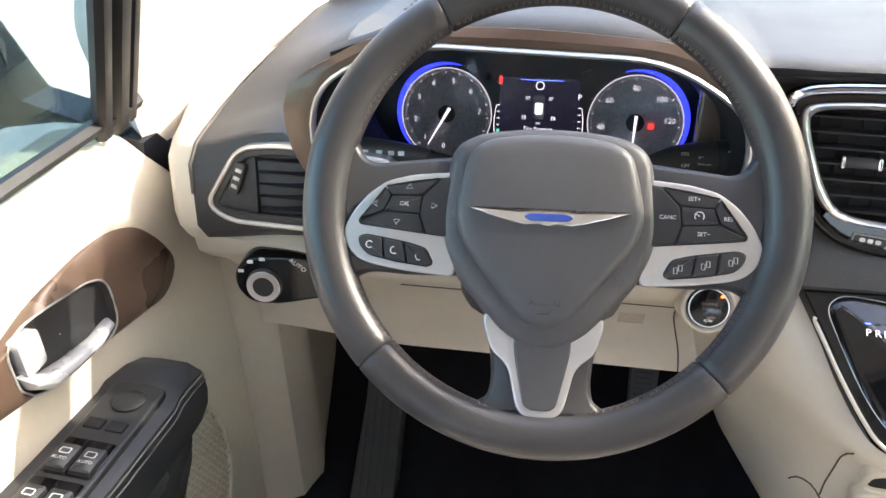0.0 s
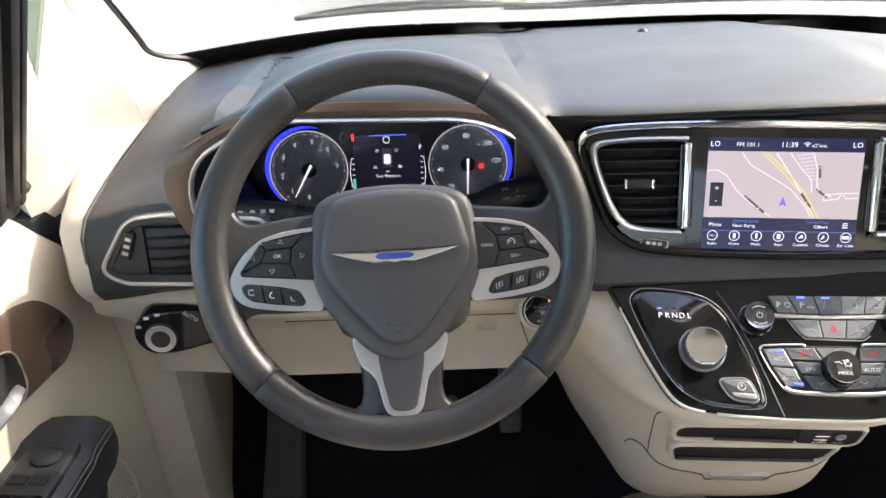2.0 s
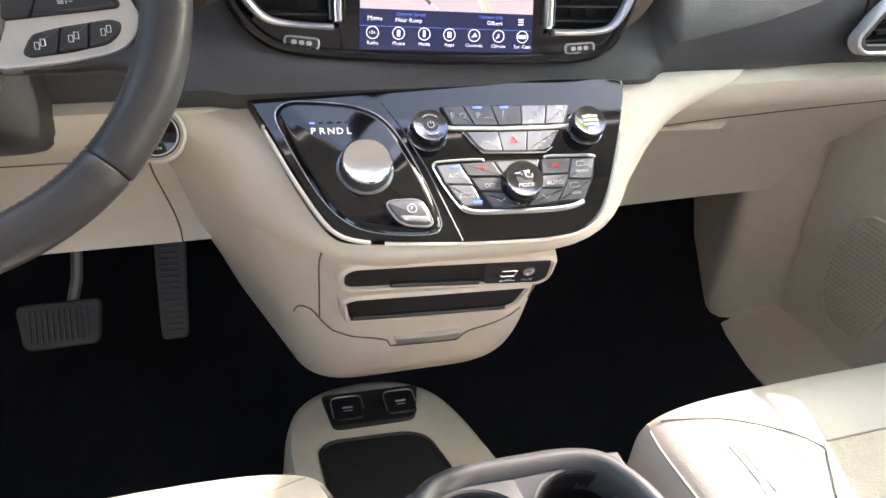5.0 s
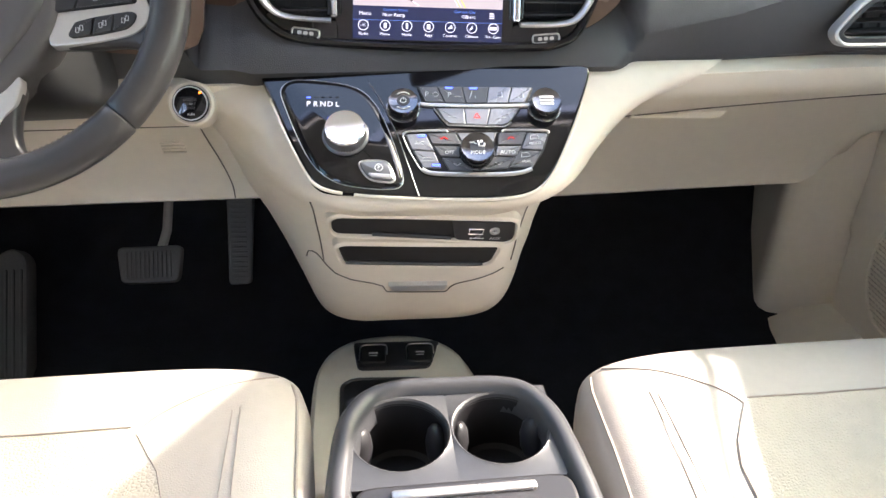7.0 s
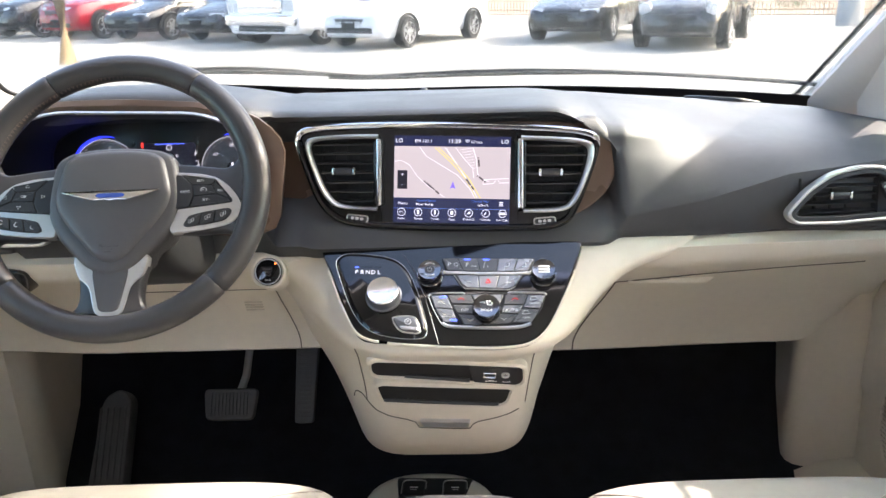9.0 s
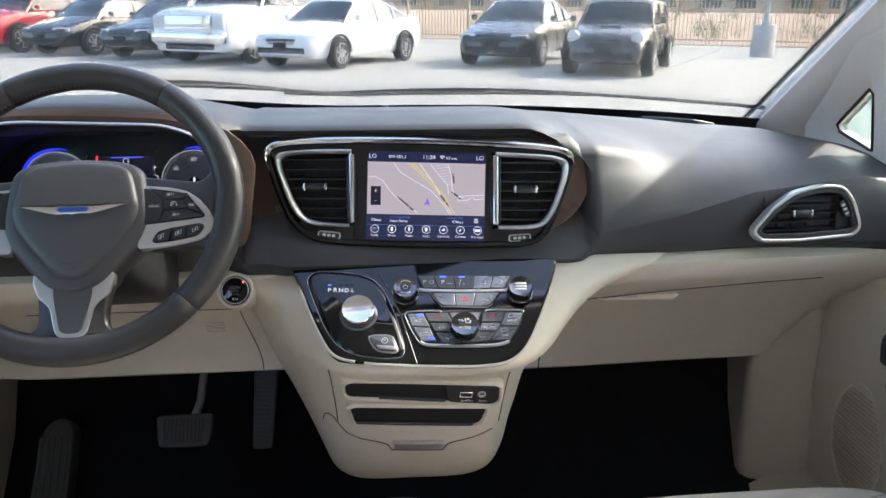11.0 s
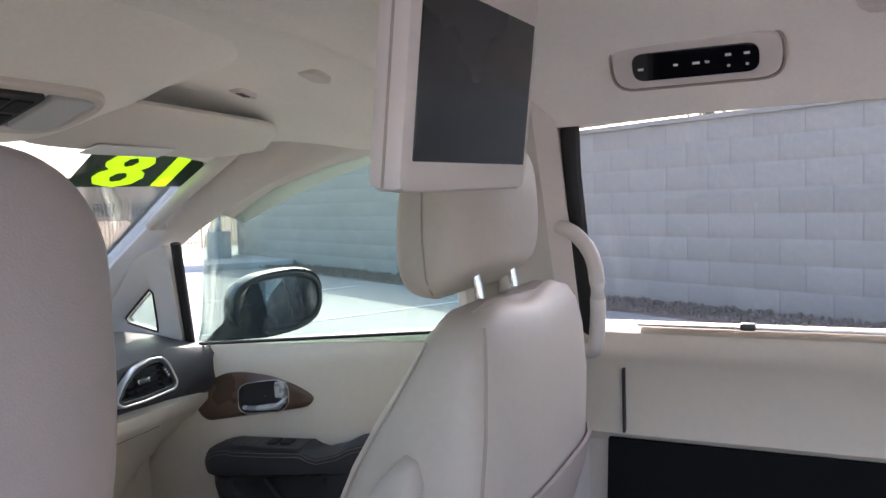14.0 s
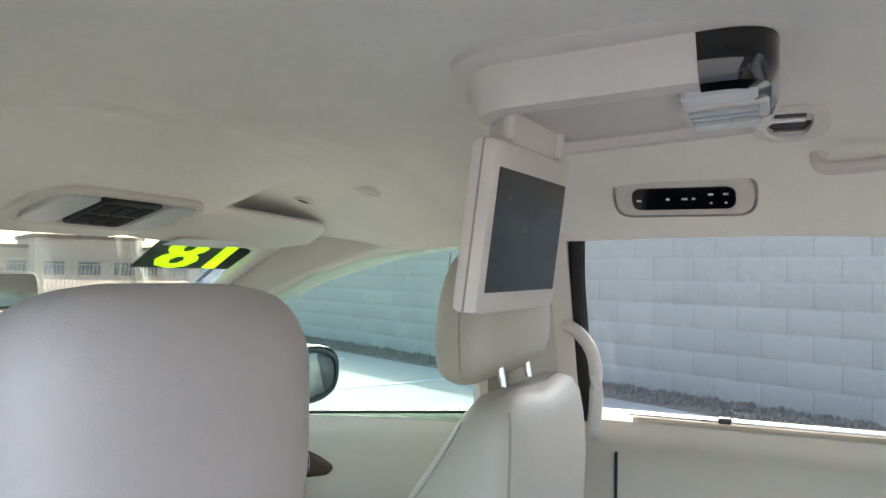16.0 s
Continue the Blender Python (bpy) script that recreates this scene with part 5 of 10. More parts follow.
# chrome brow: a broad bevelled band over the top, running out down both sides
bm = bmesh.new()
n_o = len(out)
i0 = min(range(n_o), key=lambda i: (out[i][0] - 0.218) ** 2 + (out[i][1] - 0.108) ** 2)
i1 = min(range(n_o), key=lambda i: (out[i][0] + 0.224) ** 2 + (out[i][1] - 0.098) ** 2)
o_a, o_b = inset(out, 0.0008), inset(out, 0.0098)
rings = []
for j, i in enumerate(range(i0, i1 + 1)):
    w_ = smooth(min(j, i1 - i0 - j) / 5.0) * 0.88 + 0.12
    p, q = Vector(o_a[i]), Vector(o_b[i])
    rings.append([Sx @ Vector((*p.lerp(q, w_ * f), z)) for f, z in ((0.0, 0.001), (0.0, 0.0062), (0.10, 0.0092), (0.30, 0.0102), (0.62, 0.0092), (0.92, 0.0074), (1.0, 0.0055), (1.0, 0.001))])
add_loft(bm, rings)
part("chrome_strip", bm, CHROME, cb, "bright chrome upper strip")
bm = bmesh.new()
plate(bm, inset(out, 0.002), -0.04, -0.022, 0.001, Sx)
part("back_plate", bm, BLACKM, cb, "black back plate")
vent_l_out = [(-0.105, 0.1300), (-0.134, 0.1306), (-0.1674, 0.1298), (-0.1949, 0.1277), (-0.207, 0.1256), (-0.2126, 0.1216), (-0.2148, 0.1152), (-0.2125, 0.1017), (-0.2078, 0.0879), (-0.202, 0.0712), (-0.1956, 0.0544), (-0.1879, 0.0401), (-0.1799, 0.0313), (-0.1700, 0.0245), (-0.1549, 0.0207), (-0.1264, 0.0185), (-0.1085, 0.0178)]
vent_l_in = [(-0.106, 0.1240), (-0.134, 0.1242), (-0.1680, 0.1236), (-0.1890, 0.1222), (-0.1990, 0.1200), (-0.2045, 0.1168), (-0.2060, 0.1110), (-0.2033, 0.0986), (-0.1995, 0.0870), (-0.193, 0.0705), (-0.187, 0.0566), (-0.1791, 0.0434), (-0.1728, 0.0355), (-0.1645, 0.0300), (-0.1500, 0.0262), (-0.1264, 0.0240), (-0.1095, 0.0233)]
vent_r_out = [(0.104, 0.1262), (0.1393, 0.1243), (0.1775, 0.1221), (0.197, 0.1187), (0.2069, 0.1138), (0.2100, 0.1048), (0.2085, 0.09), (0.202, 0.0693), (0.1943, 0.0485), (0.1869, 0.0337), (0.1775, 0.0222), (0.1646, 0.0160), (0.142, 0.0138), (0.1075, 0.0138)]
vent_r_in = [(0.106, 0.1194), (0.1400, 0.1180), (0.1720, 0.1155), (0.1890, 0.1128), (0.1980, 0.1085), (0.2006, 0.1020), (0.1988, 0.0873), (0.1914, 0.0635), (0.1840, 0.0455), (0.1765, 0.0325), (0.1680, 0.0245), (0.1560, 0.0212), (0.1400, 0.0200), (0.1085, 0.0198)]
# gloss black face: one sheet with two vent openings left in it
for fo in (rounded([(-0.104, -0.010), (0.100, -0.010), (0.098, 0.141), (-0.103, 0.143)], 0.006),
           rounded([(-0.168, 0.004), (-0.150, -0.004), (-0.100, -0.006), (-0.100, 0.0205), (-0.1549, 0.0235), (-0.178, 0.034), (-0.186, 0.018)], 0.008),
           rounded([(-0.100, 0.127), (-0.100, 0.143), (-0.205, 0.140), (-0.224, 0.133), (-0.226, 0.118), (-0.212, 0.112), (-0.205, 0.123), (-0.19, 0.126)], 0.006),
           rounded([(0.098, -0.010), (0.150, -0.006), (0.172, 0.004), (0.186, 0.026), (0.180, 0.030), (0.165, 0.019), (0.142, 0.0165), (0.098, 0.0165)], 0.008),
           rounded([(0.098, 0.1235), (0.1775, 0.119), (0.197, 0.116), (0.2055, 0.108), (0.2145, 0.112), (0.210, 0.126), (0.18, 0.134), (0.098, 0.140)], 0.006)):
    bm = bmesh.new()
    plate(bm, fo, -0.03, 0.002, 0.001, Sx)
    part("face", bm, PIANO, cb, "gloss black face")
for o_, i_, tabx, taby in ((vent_l_out, vent_l_in, -0.1576, 0.0763), (vent_r_out, vent_r_in, 0.1472, 0.0722)):
    oo, ii = curve_pts(o_, 44), curve_pts(i_, 44)
    bm = bmesh.new()
    add_loft(bm, [[Sx @ Vector((*p.lerp(q, f), z)) for f, z in ((0.0, -0.008), (0.0, 0.0055), (0.12, 0.0085), (0.40, 0.0098), (0.75, 0.0078), (1.0, 0.0035), (1.0, -0.012))] for p, q in zip(oo, ii)])
    part("vent_frame", bm, SATIN, cb, "satin silver vent frame")
    well = [tuple(p) for p in ii]
    slatted(cb, well if tabx < 0 else well[::-1], Sx @ Matrix.Translation((0, 0, 0.001)), 7, (tabx, taby, 0.0155), 0.021)
for x, y0, y1 in ((-0.1048, 0.0235, 0.1240), (0.1033, 0.0190, 0.1220)):
    bm = bmesh.new()
    plate(bm, rrect(x - 0.0045, y0, x + 0.0045, y1, 0.003), -0.004, 0.008, 0.003, Sx)
    part("vent_post", bm, CHROME, cb, "bright upright beside the screen")
    bm = bmesh.new()
    plate(bm, rrect(x - 0.0085, y0 + 0.002, x + 0.0085, y1 - 0.002, 0.003), -0.012, 0.0035, 0.002, Sx)
    part("post_base", bm, PIANO, cb, "gloss black base of the upright")
for cx_, cy_, ang in ((-0.138, 0.0065, -6), (0.1385, 0.0015, 4)):
    R_ = Sx @ Matrix.Translation((cx_, cy_, 0.0)) @ Matrix.Rotation(radians(ang), 4, "Z")
    bm = bmesh.new()
    rim(bm, rrect(-0.0165, -0.0058, 0.0165, 0.0058, 0.005), 0.002, 0.0, 0.0045, 0.001, R_)
    r_ = part("roller_frame", bm, SATIN, cb)
    bm = bmesh.new()
    plate(bm, rrect(-0.0145, -0.0042, 0.0145, 0.0042, 0.003), 0.0, 0.0034, 0.0006, R_)
    part("roller", bm, BLACKP, r_)
    for k in range(3):
        bm = bmesh.new()
        plate(bm, rrect(-0.0095 + k * 0.0068, -0.0020, -0.0045 + k * 0.0068, 0.0020, 0.001, 1), 0.003, 0.0040, 0.0003, R_)
        part("roller_mark", bm, SATIN, r_)
# brown panel behind the bezel, showing beside it
bm = bmesh.new()
br = rounded([(-0.30, 0.0098), (-0.18, 0.0075), (-0.10, -0.016), (0.10, -0.018), (0.19, 0.012), (0.2123, 0.0249), (0.2287, 0.04), (0.2383, 0.055), (0.2456, 0.0735), (0.2501, 0.095), (0.2512, 0.1164), (0.2473, 0.1286), (0.235, 0.1361), (0.208, 0.1443), (0.162, 0.1498), (0.098, 0.1532), (0.005, 0.1557), (-0.142, 0.1573), (-0.19, 0.160), (-0.236, 0.1695), (-0.30, 0.185)], 0.02, 3)
plate(bm, br, -0.05, -0.0245, 0.003, Sx)
part("brown_panel", bm, BROWN, cb, "glossy brown backing panel")

# the screen sits a little turned in its surround
SS = Sx @ Matrix.Translation((0.0025, 0.0625, 0)) @ Matrix.Rotation(radians(-1.4), 4, "Z") @ Matrix.Diagonal((1.015, 0.99, 1, 1)) @ Matrix.Translation((0.0015, -0.0615, 0))
scr = thing("touch_screen", (0, 0, 1.03), "lit touch screen showing a road map and a row of icons", "screen")
MAPM = glow("map_grey", (0.42, 0.39, 0.42), 0.130)
BARM = glow("screen_navy", (0.012, 0.016, 0.055), 0.136)
LINE = glow("map_road", (0.72, 0.70, 0.80), 0.122)
YEL = glow("map_highway", (0.62, 0.55, 0.22), 0.122)
WTXT = glow("screen_white", (0.80, 0.84, 0.95), 0.130)
BTXT = glow("screen_blue", (0.10, 0.22, 0.65), 0.122)
DTXT = glow("map_lettering", (0.10, 0.09, 0.10), 0.097)
VIO = glow("map_violet", (0.18, 0.12, 0.75), 0.122)


def sbox(name, mat, x0, y0, x1, y1, lev, parent):
    bm = bmesh.new()
    box(bm, (x0, y0, 0.002), (x1, y1, 0.0024 + 0.0002 * lev), 0, SS)
    return part(name, bm, mat, parent)


glass = sbox("screen_glass", BARM, -0.086, -0.003, 0.083, 0.126, 0, scr)
mp = sbox("map", MAPM, -0.0855, 0.034, 0.0825, 0.1105, 1, scr)
sbox("menu_line", BTXT, -0.086, 0.0183, 0.083, 0.0187, 1, glass)


def road(pts, w_, mat, nm="road"):
    bm = bmesh.new()
    tube(bm, [SS @ Vector((x, y, 0.0027)) for x, y in pts], w_, 4, flat=0.15, up=SS.to_3x3() @ Vector((0, 0, 1)))
    part(nm, bm, mat, mp)


def mpx(u, v):
    """Map position from fractions across and down."""
    return lerp(-0.0855, 0.0825, u), lerp(0.1105, 0.034, v)


for pts, w_, mat in (([(0.0, 0.30), (0.06, 0.28), (0.13, 0.36), (0.2, 0.58), (0.3, 0.78), (0.44, 0.98)], 0.0005, LINE), ([(0.22, 0.02), (0.28, 0.2), (0.42, 0.38), (0.55, 0.55), (0.66, 0.82), (0.70, 0.98)], 0.0005, LINE),
                     ([(0.44, 0.02), (0.53, 0.3), (0.62, 0.6), (0.72, 0.98)], 0.0007, LINE), ([(0.35, 0.02), (0.5, 0.32), (0.62, 0.62), (0.72, 0.99)], 0.0009, YEL), ([(0.38, 0.02), (0.53, 0.32), (0.65, 0.62), (0.75, 0.99)], 0.0009, YEL),
                     ([(0.53, 0.02), (0.6, 0.22), (0.68, 0.42), (0.69, 0.6)], 0.0005, LINE), ([(0.68, 0.02), (0.71, 0.25), (0.72, 0.5), (0.75, 0.62), (0.82, 0.66)], 0.0006, LINE), ([(0.77, 0.72), (0.77, 0.63), (0.99, 0.60)], 0.0005, LINE), ([(0.77, 0.72), (0.86, 0.70), (0.88, 0.64)], 0.0005, LINE), ([(0.90, 0.64), (0.91, 0.69), (0.99, 0.68)], 0.0005, LINE)):
    road([mpx(*p) for p in pts], w_, mat)
for k in range(8):
    road([mpx(0.57 + 0.015 * k, 0.06 + 0.05 * k), mpx(0.68 + 0.003 * k, 0.02 + 0.055 * k)], 0.0003, LINE, "street")
for u, v, ang, words in ((0.33, 0.80, -40, (0.004, 0.018, 0.009)), (0.66, 0.73, -54, (0.013, 0.008)), (0.76, 0.62, -38, (0.003, 0.010, 0.004)), (0.73, 0.30, -84, (0.003, 0.012))):
    x, y = mpx(u, v)
    N_ = SS @ Matrix.Translation((x, y, 0)) @ Matrix.Rotation(radians(ang), 4, "Z")
    x = -sum(words) / 2
    for w_ in words:
        bm = bmesh.new()
        box(bm, (x, -0.0013, 0.0026), (x + w_ - 0.0015, 0.0013, 0.0029), 0, N_)
        part("street_name", bm, DTXT, mp)
        x += w_
bm = bmesh.new()
ax, ay = mpx(0.51, 0.75)
plate(bm, [(ax - 0.004, ay - 0.005), (ax, ay - 0.003), (ax + 0.004, ay - 0.005), (ax, ay + 0.006)], 0.0026, 0.0030, 0.0001, SS)
part("position_arrow", bm, VIO, mp, "violet position arrow")
zb = sbox("zoom_box", DISP, *mpx(0.03, 0.83), *mpx(0.115, 0.47), 2, mp)
for txt, v in (("+", 0.56), ("-", 0.74)):
    letters(txt, 0.009, SS @ Matrix.Translation((*mpx(0.072, v), 0.0030)), WTXT, zb)
for txt, x, y, sz, mat, al in (("LO", -0.0785, 0.1185, 0.0085, WTXT, "CENTER"), ("FM 101.1", -0.043, 0.1180, 0.0068, WTXT, "CENTER"), ("11:39", 0.0015, 0.1182, 0.0085, WTXT, "CENTER"), ("62\u00b0out.", 0.034, 0.1175, 0.0055, WTXT, "CENTER"), ("LO", 0.0745, 0.1185, 0.0085, WTXT, "CENTER"),
                           ("Menu", -0.0720, 0.0255, 0.0062, WTXT, "CENTER"), ("Current Street", -0.038, 0.0300, 0.0046, BTXT, "CENTER"), ("Near Ramp", -0.040, 0.0245, 0.0055, WTXT, "CENTER"), ("Current City", 0.040, 0.0300, 0.0046, BTXT, "CENTER"), ("Gilbert", 0.044, 0.0245, 0.0055, WTXT, "CENTER")):
    letters(txt, sz, SS @ Matrix.Translation((x, y, 0.0026)), mat, glass, align=al)
for k in range(3):
    sbox("menu_bar", WTXT, 0.068, 0.0235 + k * 0.0024, 0.0735, 0.0247 + k * 0.0024, 1, glass)
bm = bmesh.new()
for r_ in (0.0018, 0.0036, 0.0054):
    tube(bm, [SS @ Vector((0.0205 + x, 0.1155 + y, 0.0026)) for x, y in arc(r_, 50, 130, 8)], 0.0004, 4)
part("wifi_mark", bm, WTXT, glass)
for k, nm in enumerate(("Radio", "Phone", "Media", "Apps", "Controls", "Climate", "Sur. Cam")):
    x = lerp(-0.0740, 0.0730, k / 6)
    bm = bmesh.new()
    tube(bm, [SS @ Vector((x + a, 0.0125 + b, 0.0026)) for a, b in arc(0.0056, 0, 345, 20)], 0.00045, 5, closed=True)
    ic = part("icon_ring", bm, WTXT, glass)
    if k == 0:
        letters("101.", 0.0042, SS @ Matrix.Translation((x, 0.0125, 0.0026)), WTXT, ic)
    else:
        bm = bmesh.new()
        plate(bm, [rrect(-0.0016, -0.003, 0.0016, 0.003, 0.0006), rrect(-0.0012, -0.003, 0.0012, 0.0035, 0.001), rrect(-0.002, -0.0028, 0.002, 0.0028, 0.0006), rounded([(-0.003, -0.002), (0.003, -0.001), (0.001, 0.003)], 0.0006), rounded([(-0.003, -0.003), (0.001, -0.001), (0.0005, 0.003)], 0.0004), rrect(-0.004, -0.0018, 0.004, 0.0018, 0.001)][k - 1], 0.0024, 0.0028, 0.0001, SS @ Matrix.Translation((x, 0.0125, 0)))
        part("icon", bm, WTXT, ic)
    letters(nm, 0.0047, SS @ Matrix.Translation((x, 0.0030, 0.0026)), WTXT, glass)

# ---- centre stack: cream tongue with gloss black control panel ----
P = pose(0, -0.02, 0.99, 36, 0, -3.3)
st = thing("centre_stack", (0, -0.05, 0.62), "cream centre stack with storage slots below a gloss black control panel", "console")
# level, front corners left and right, front depth, and where each flank runs back to
LEV = [(0.996, -0.215, 0.262, 0.000, (-0.31, 0.030), (0.37, 0.012)), (0.985, -0.208, 0.248, -0.016, (-0.31, 0.010), (0.35, 0.004)), (0.968, -0.198, 0.228, -0.040, (-0.305, 0.008), (0.325, 0.004)), (0.950, -0.180, 0.208, -0.066, (-0.30, 0.022), (0.30, 0.022)),
       (0.930, -0.162, 0.190, -0.096, (-0.292, 0.050), (0.278, 0.050)), (0.910, -0.148, 0.172, -0.126, (-0.286, 0.070), (0.262, 0.085)), (0.899, -0.143, 0.163, -0.143, (-0.283, 0.082), (0.254, 0.105)), (0.890, -0.142, 0.157, -0.148, (-0.280, 0.090), (0.248, 0.115)), (0.880, -0.144, 0.150, -0.144, (-0.277, 0.098), (0.243, 0.125)), (0.868, -0.147, 0.142, -0.130, (-0.273, 0.106), (0.237, 0.135)),
       (0.852, -0.148, 0.132, -0.111, (-0.268, 0.115), (0.228, 0.145)), (0.825, -0.147, 0.124, -0.098, (-0.260, 0.124), (0.216, 0.150)), (0.79, -0.143, 0.120, -0.084, (-0.248, 0.130), (0.202, 0.155)), (0.765, -0.145, 0.121, -0.076, (-0.236, 0.134), (0.190, 0.158)), (0.735, -0.143, 0.118, -0.066, (-0.222, 0.138), (0.176, 0.160)), (0.70, -0.142, 0.117, -0.054, (-0.208, 0.140), (0.160, 0.160)),
       (0.665, -0.139, 0.112, -0.040, (-0.193, 0.142), (0.144, 0.160)), (0.638, -0.132, 0.104, -0.020, (-0.177, 0.142), (0.130, 0.160)), (0.618, -0.118, 0.090, 0.008, (-0.158, 0.144), (0.112, 0.160)), (0.606, -0.095, 0.068, 0.048, (-0.13, 0.146), (0.09, 0.160))]


def section(z, xl, xr, yf, bl, br_):
    """One level of the stack: flank, rounded corner, front, rounded corner, flank."""
    pts = [Vector(bl), Vector((xl, yf)), Vector((xr, yf)), Vector(br_)]
    out_ = [pts[0].lerp(pts[1], f * (1 - lerp(0.26, 0.46, smooth((z - 0.66) / 0.2)))) for f in (0.0, 0.24, 0.48, 0.72, 0.94)]
    ra_ = lerp(0.26, 0.46, smooth((z - 0.66) / 0.2))
    for p, a_, b_, ra, rb in ((pts[1], pts[0], pts[2], ra_, 0.30), (pts[2], pts[1], pts[3], 0.30, ra_)):
        s_, e_ = p.lerp(a_, ra), p.lerp(b_, rb * 0.8 if b_ is pts[2] else rb)
        for k in range(10):
            f = k / 9
            out_.append(s_ * (1 - f) ** 2 + p * 2 * f * (1 - f) + e_ * f * f)
    out_ += [pts[2].lerp(pts[3], lerp(ra_, 1.0, f)) for f in (0.08, 0.28, 0.52, 0.76, 1.0)]
    return [(v.x, v.y - 0.05 * max(-0.2, min(0.2, v.x)) * (1 if z > 0.86 else 0.6), z) for v in out_]


levels = [tuple(v) for v in curve_pts([(z, xl, xr, yf, *bl, *br_) for z, xl, xr, yf, bl, br_ in LEV], 58)]
grid = [section(v[0], v[1], v[2], v[3], (v[4], v[5]), (v[6], v[7])) for v in levels]
part("tongue", sheet(grid, 0.008, (0, 1, 0.2)), CREAM, st, "cream moulded stack", angle=60)
F = pose(-0.006, -0.087, 0.80, 112, 0, -1.5)
slots = (("upper_slot", [(-0.108, 0.0330), (-0.06, 0.0285), (0.030, 0.0170), (0.0990, 0.0085), (0.1065, 0.0160), (0.1045, 0.0450), (0.0990, 0.0495), (-0.03, 0.0605), (-0.105, 0.0655), (-0.1130, 0.0600), (-0.1135, 0.0420)]),
         ("lower_slot", [(-0.1020, -0.0265), (-0.03, -0.0330), (0.0700, -0.0405), (0.0830, -0.0330), (0.0900, -0.0005), (-0.03, 0.0070), (-0.1000, 0.0122), (-0.1085, 0.0080)]))
for nm, ol in slots:
    ol = rounded(ol, 0.006, 3)
    bm = bmesh.new()
    add_loft(bm, [at_z(inset(ol, -0.007), -0.006, F), at_z(inset(ol, -0.0055), 0.0045, F), at_z(inset(ol, -0.002), 0.0075, F), at_z(ol, 0.0065, F), at_z(inset(ol, 0.0012), 0.0015, F)], caps=False)
    part("slot_lip", bm, CREAM, st)
    bm = bmesh.new()
    add_loft(bm, [at_z(inset(ol, -0.001), 0.0035, F), at_z(inset(ol, 0.0006), 0.0028, F), at_z(inset(ol, 0.004), 0.0018, F)])
    part(nm, bm, BLACKM, st, "black open storage slot")
    bm = bmesh.new()
    pts = [p for p in ol if p[1] < sum(q[1] for q in ol) / len(ol) - 0.006 and -0.1 < p[0] < (0.03 if nm == "upper_slot" else 0.075)]
    tube(bm, [F @ Vector((x, y + 0.0042, 0.0052)) for x, y in sorted(pts)], 0.0032, 8)
    part("slot_mat", bm, BLACKP, st, "rubber edge of the slot mat")
bm = bmesh.new()
plate(bm, rounded([(0.0335, 0.0185), (0.0960, 0.0105), (0.1045, 0.0175), (0.1025, 0.0440), (0.0980, 0.0478), (0.0275, 0.0545)], 0.005, 3), 0.003, 0.0075, 0.0012, F)
us = part("usb_panel", bm, BLACKP, st, "black USB and AUX socket panel")
FT = F @ Matrix.Rotation(radians(-4.6), 4, "Z")
bm = bmesh.new()
rim(bm, rrect(0.0445, 0.0340, 0.0635, 0.0455, 0.002), 0.0022, 0.007, 0.0095, 0.0006, FT)
part("usb_socket", bm, CHROME, us, "metal USB socket")
bm = bmesh.new()
lathe(bm, [(0.0062, 0.007), (0.0062, 0.0092), (0.0042, 0.0098), (0.0030, 0.0075)], 20, FT @ Matrix.Translation((0.0765, 0.0410, 0)))
part("aux_socket", bm, SATIN, us, "metal AUX socket")
letters("AUX", 0.0062, FT @ Matrix.Translation((0.0795, 0.0260, 0.0076)), INK, us)
bm = bmesh.new()
tube(bm, [FT @ Vector((x, 0.0255, 0.0078)) for x in (0.050, 0.058, 0.066)], 0.0006, 4)
tube(bm, [FT @ Vector(v) for v in ((0.053, 0.0255, 0.0078), (0.057, 0.0282, 0.0078), (0.061, 0.0282, 0.0078))], 0.0005, 4)
lathe(bm, [(0.0016, 0.0076), (0.0016, 0.0082)], 8, FT @ Matrix.Translation((0.050, 0.0255, 0)))
part("usb_mark", bm, INK, us)


tm = bmesh.new()
rows_v = [[tm.verts.new(p) for p in r] for r in grid]
for ra, rb in zip(rows_v, rows_v[1:]):
    for k in range(len(ra) - 1):
        tm.faces.new((ra[k], ra[k + 1], rb[k + 1], rb[k]))
TREE = BVHTree.FromBMesh(tm)
tm.free()


def on_stack(u, v, off=0.0008):
    """The stack's outside at a place given in the slot frame, met along that frame's axis."""
    o_, d_ = F @ Vector((u, v, 0.06)), -(F.to_3x3() @ Vector((0, 0, 1)))
    where = TREE.ray_cast(o_, d_)[0]
    return where - d_ * off if where else F @ Vector((u, v, 0))


# drawer below with its shut line and bright pull
bm = bmesh.new()
for line in ([(-0.1345, 0.0800), (-0.1330, 0.04), (-0.1305, 0.0), (-0.1285, -0.0420)], [(-0.152, -0.060), (-0.148, -0.044), (-0.1370, -0.0370), (-0.1265, -0.0470), (-0.1106, -0.0610), (-0.0610, -0.0740), (-0.0510, -0.0880), (-0.044, -0.0915), (0.020, -0.0950), (0.0290, -0.0925), (0.0390, -0.0790), (0.0700, -0.0720), (0.104, -0.0670)], [(0.1225, 0.0550), (0.1200, 0.0), (0.1140, -0.0600)]):
    tube(bm, [on_stack(*p) for p in curve_pts(line, 26)], 0.0009, 5)
part("drawer_gap", bm, SHUT, st, "dark drawer shut lines")
bm = bmesh.new()
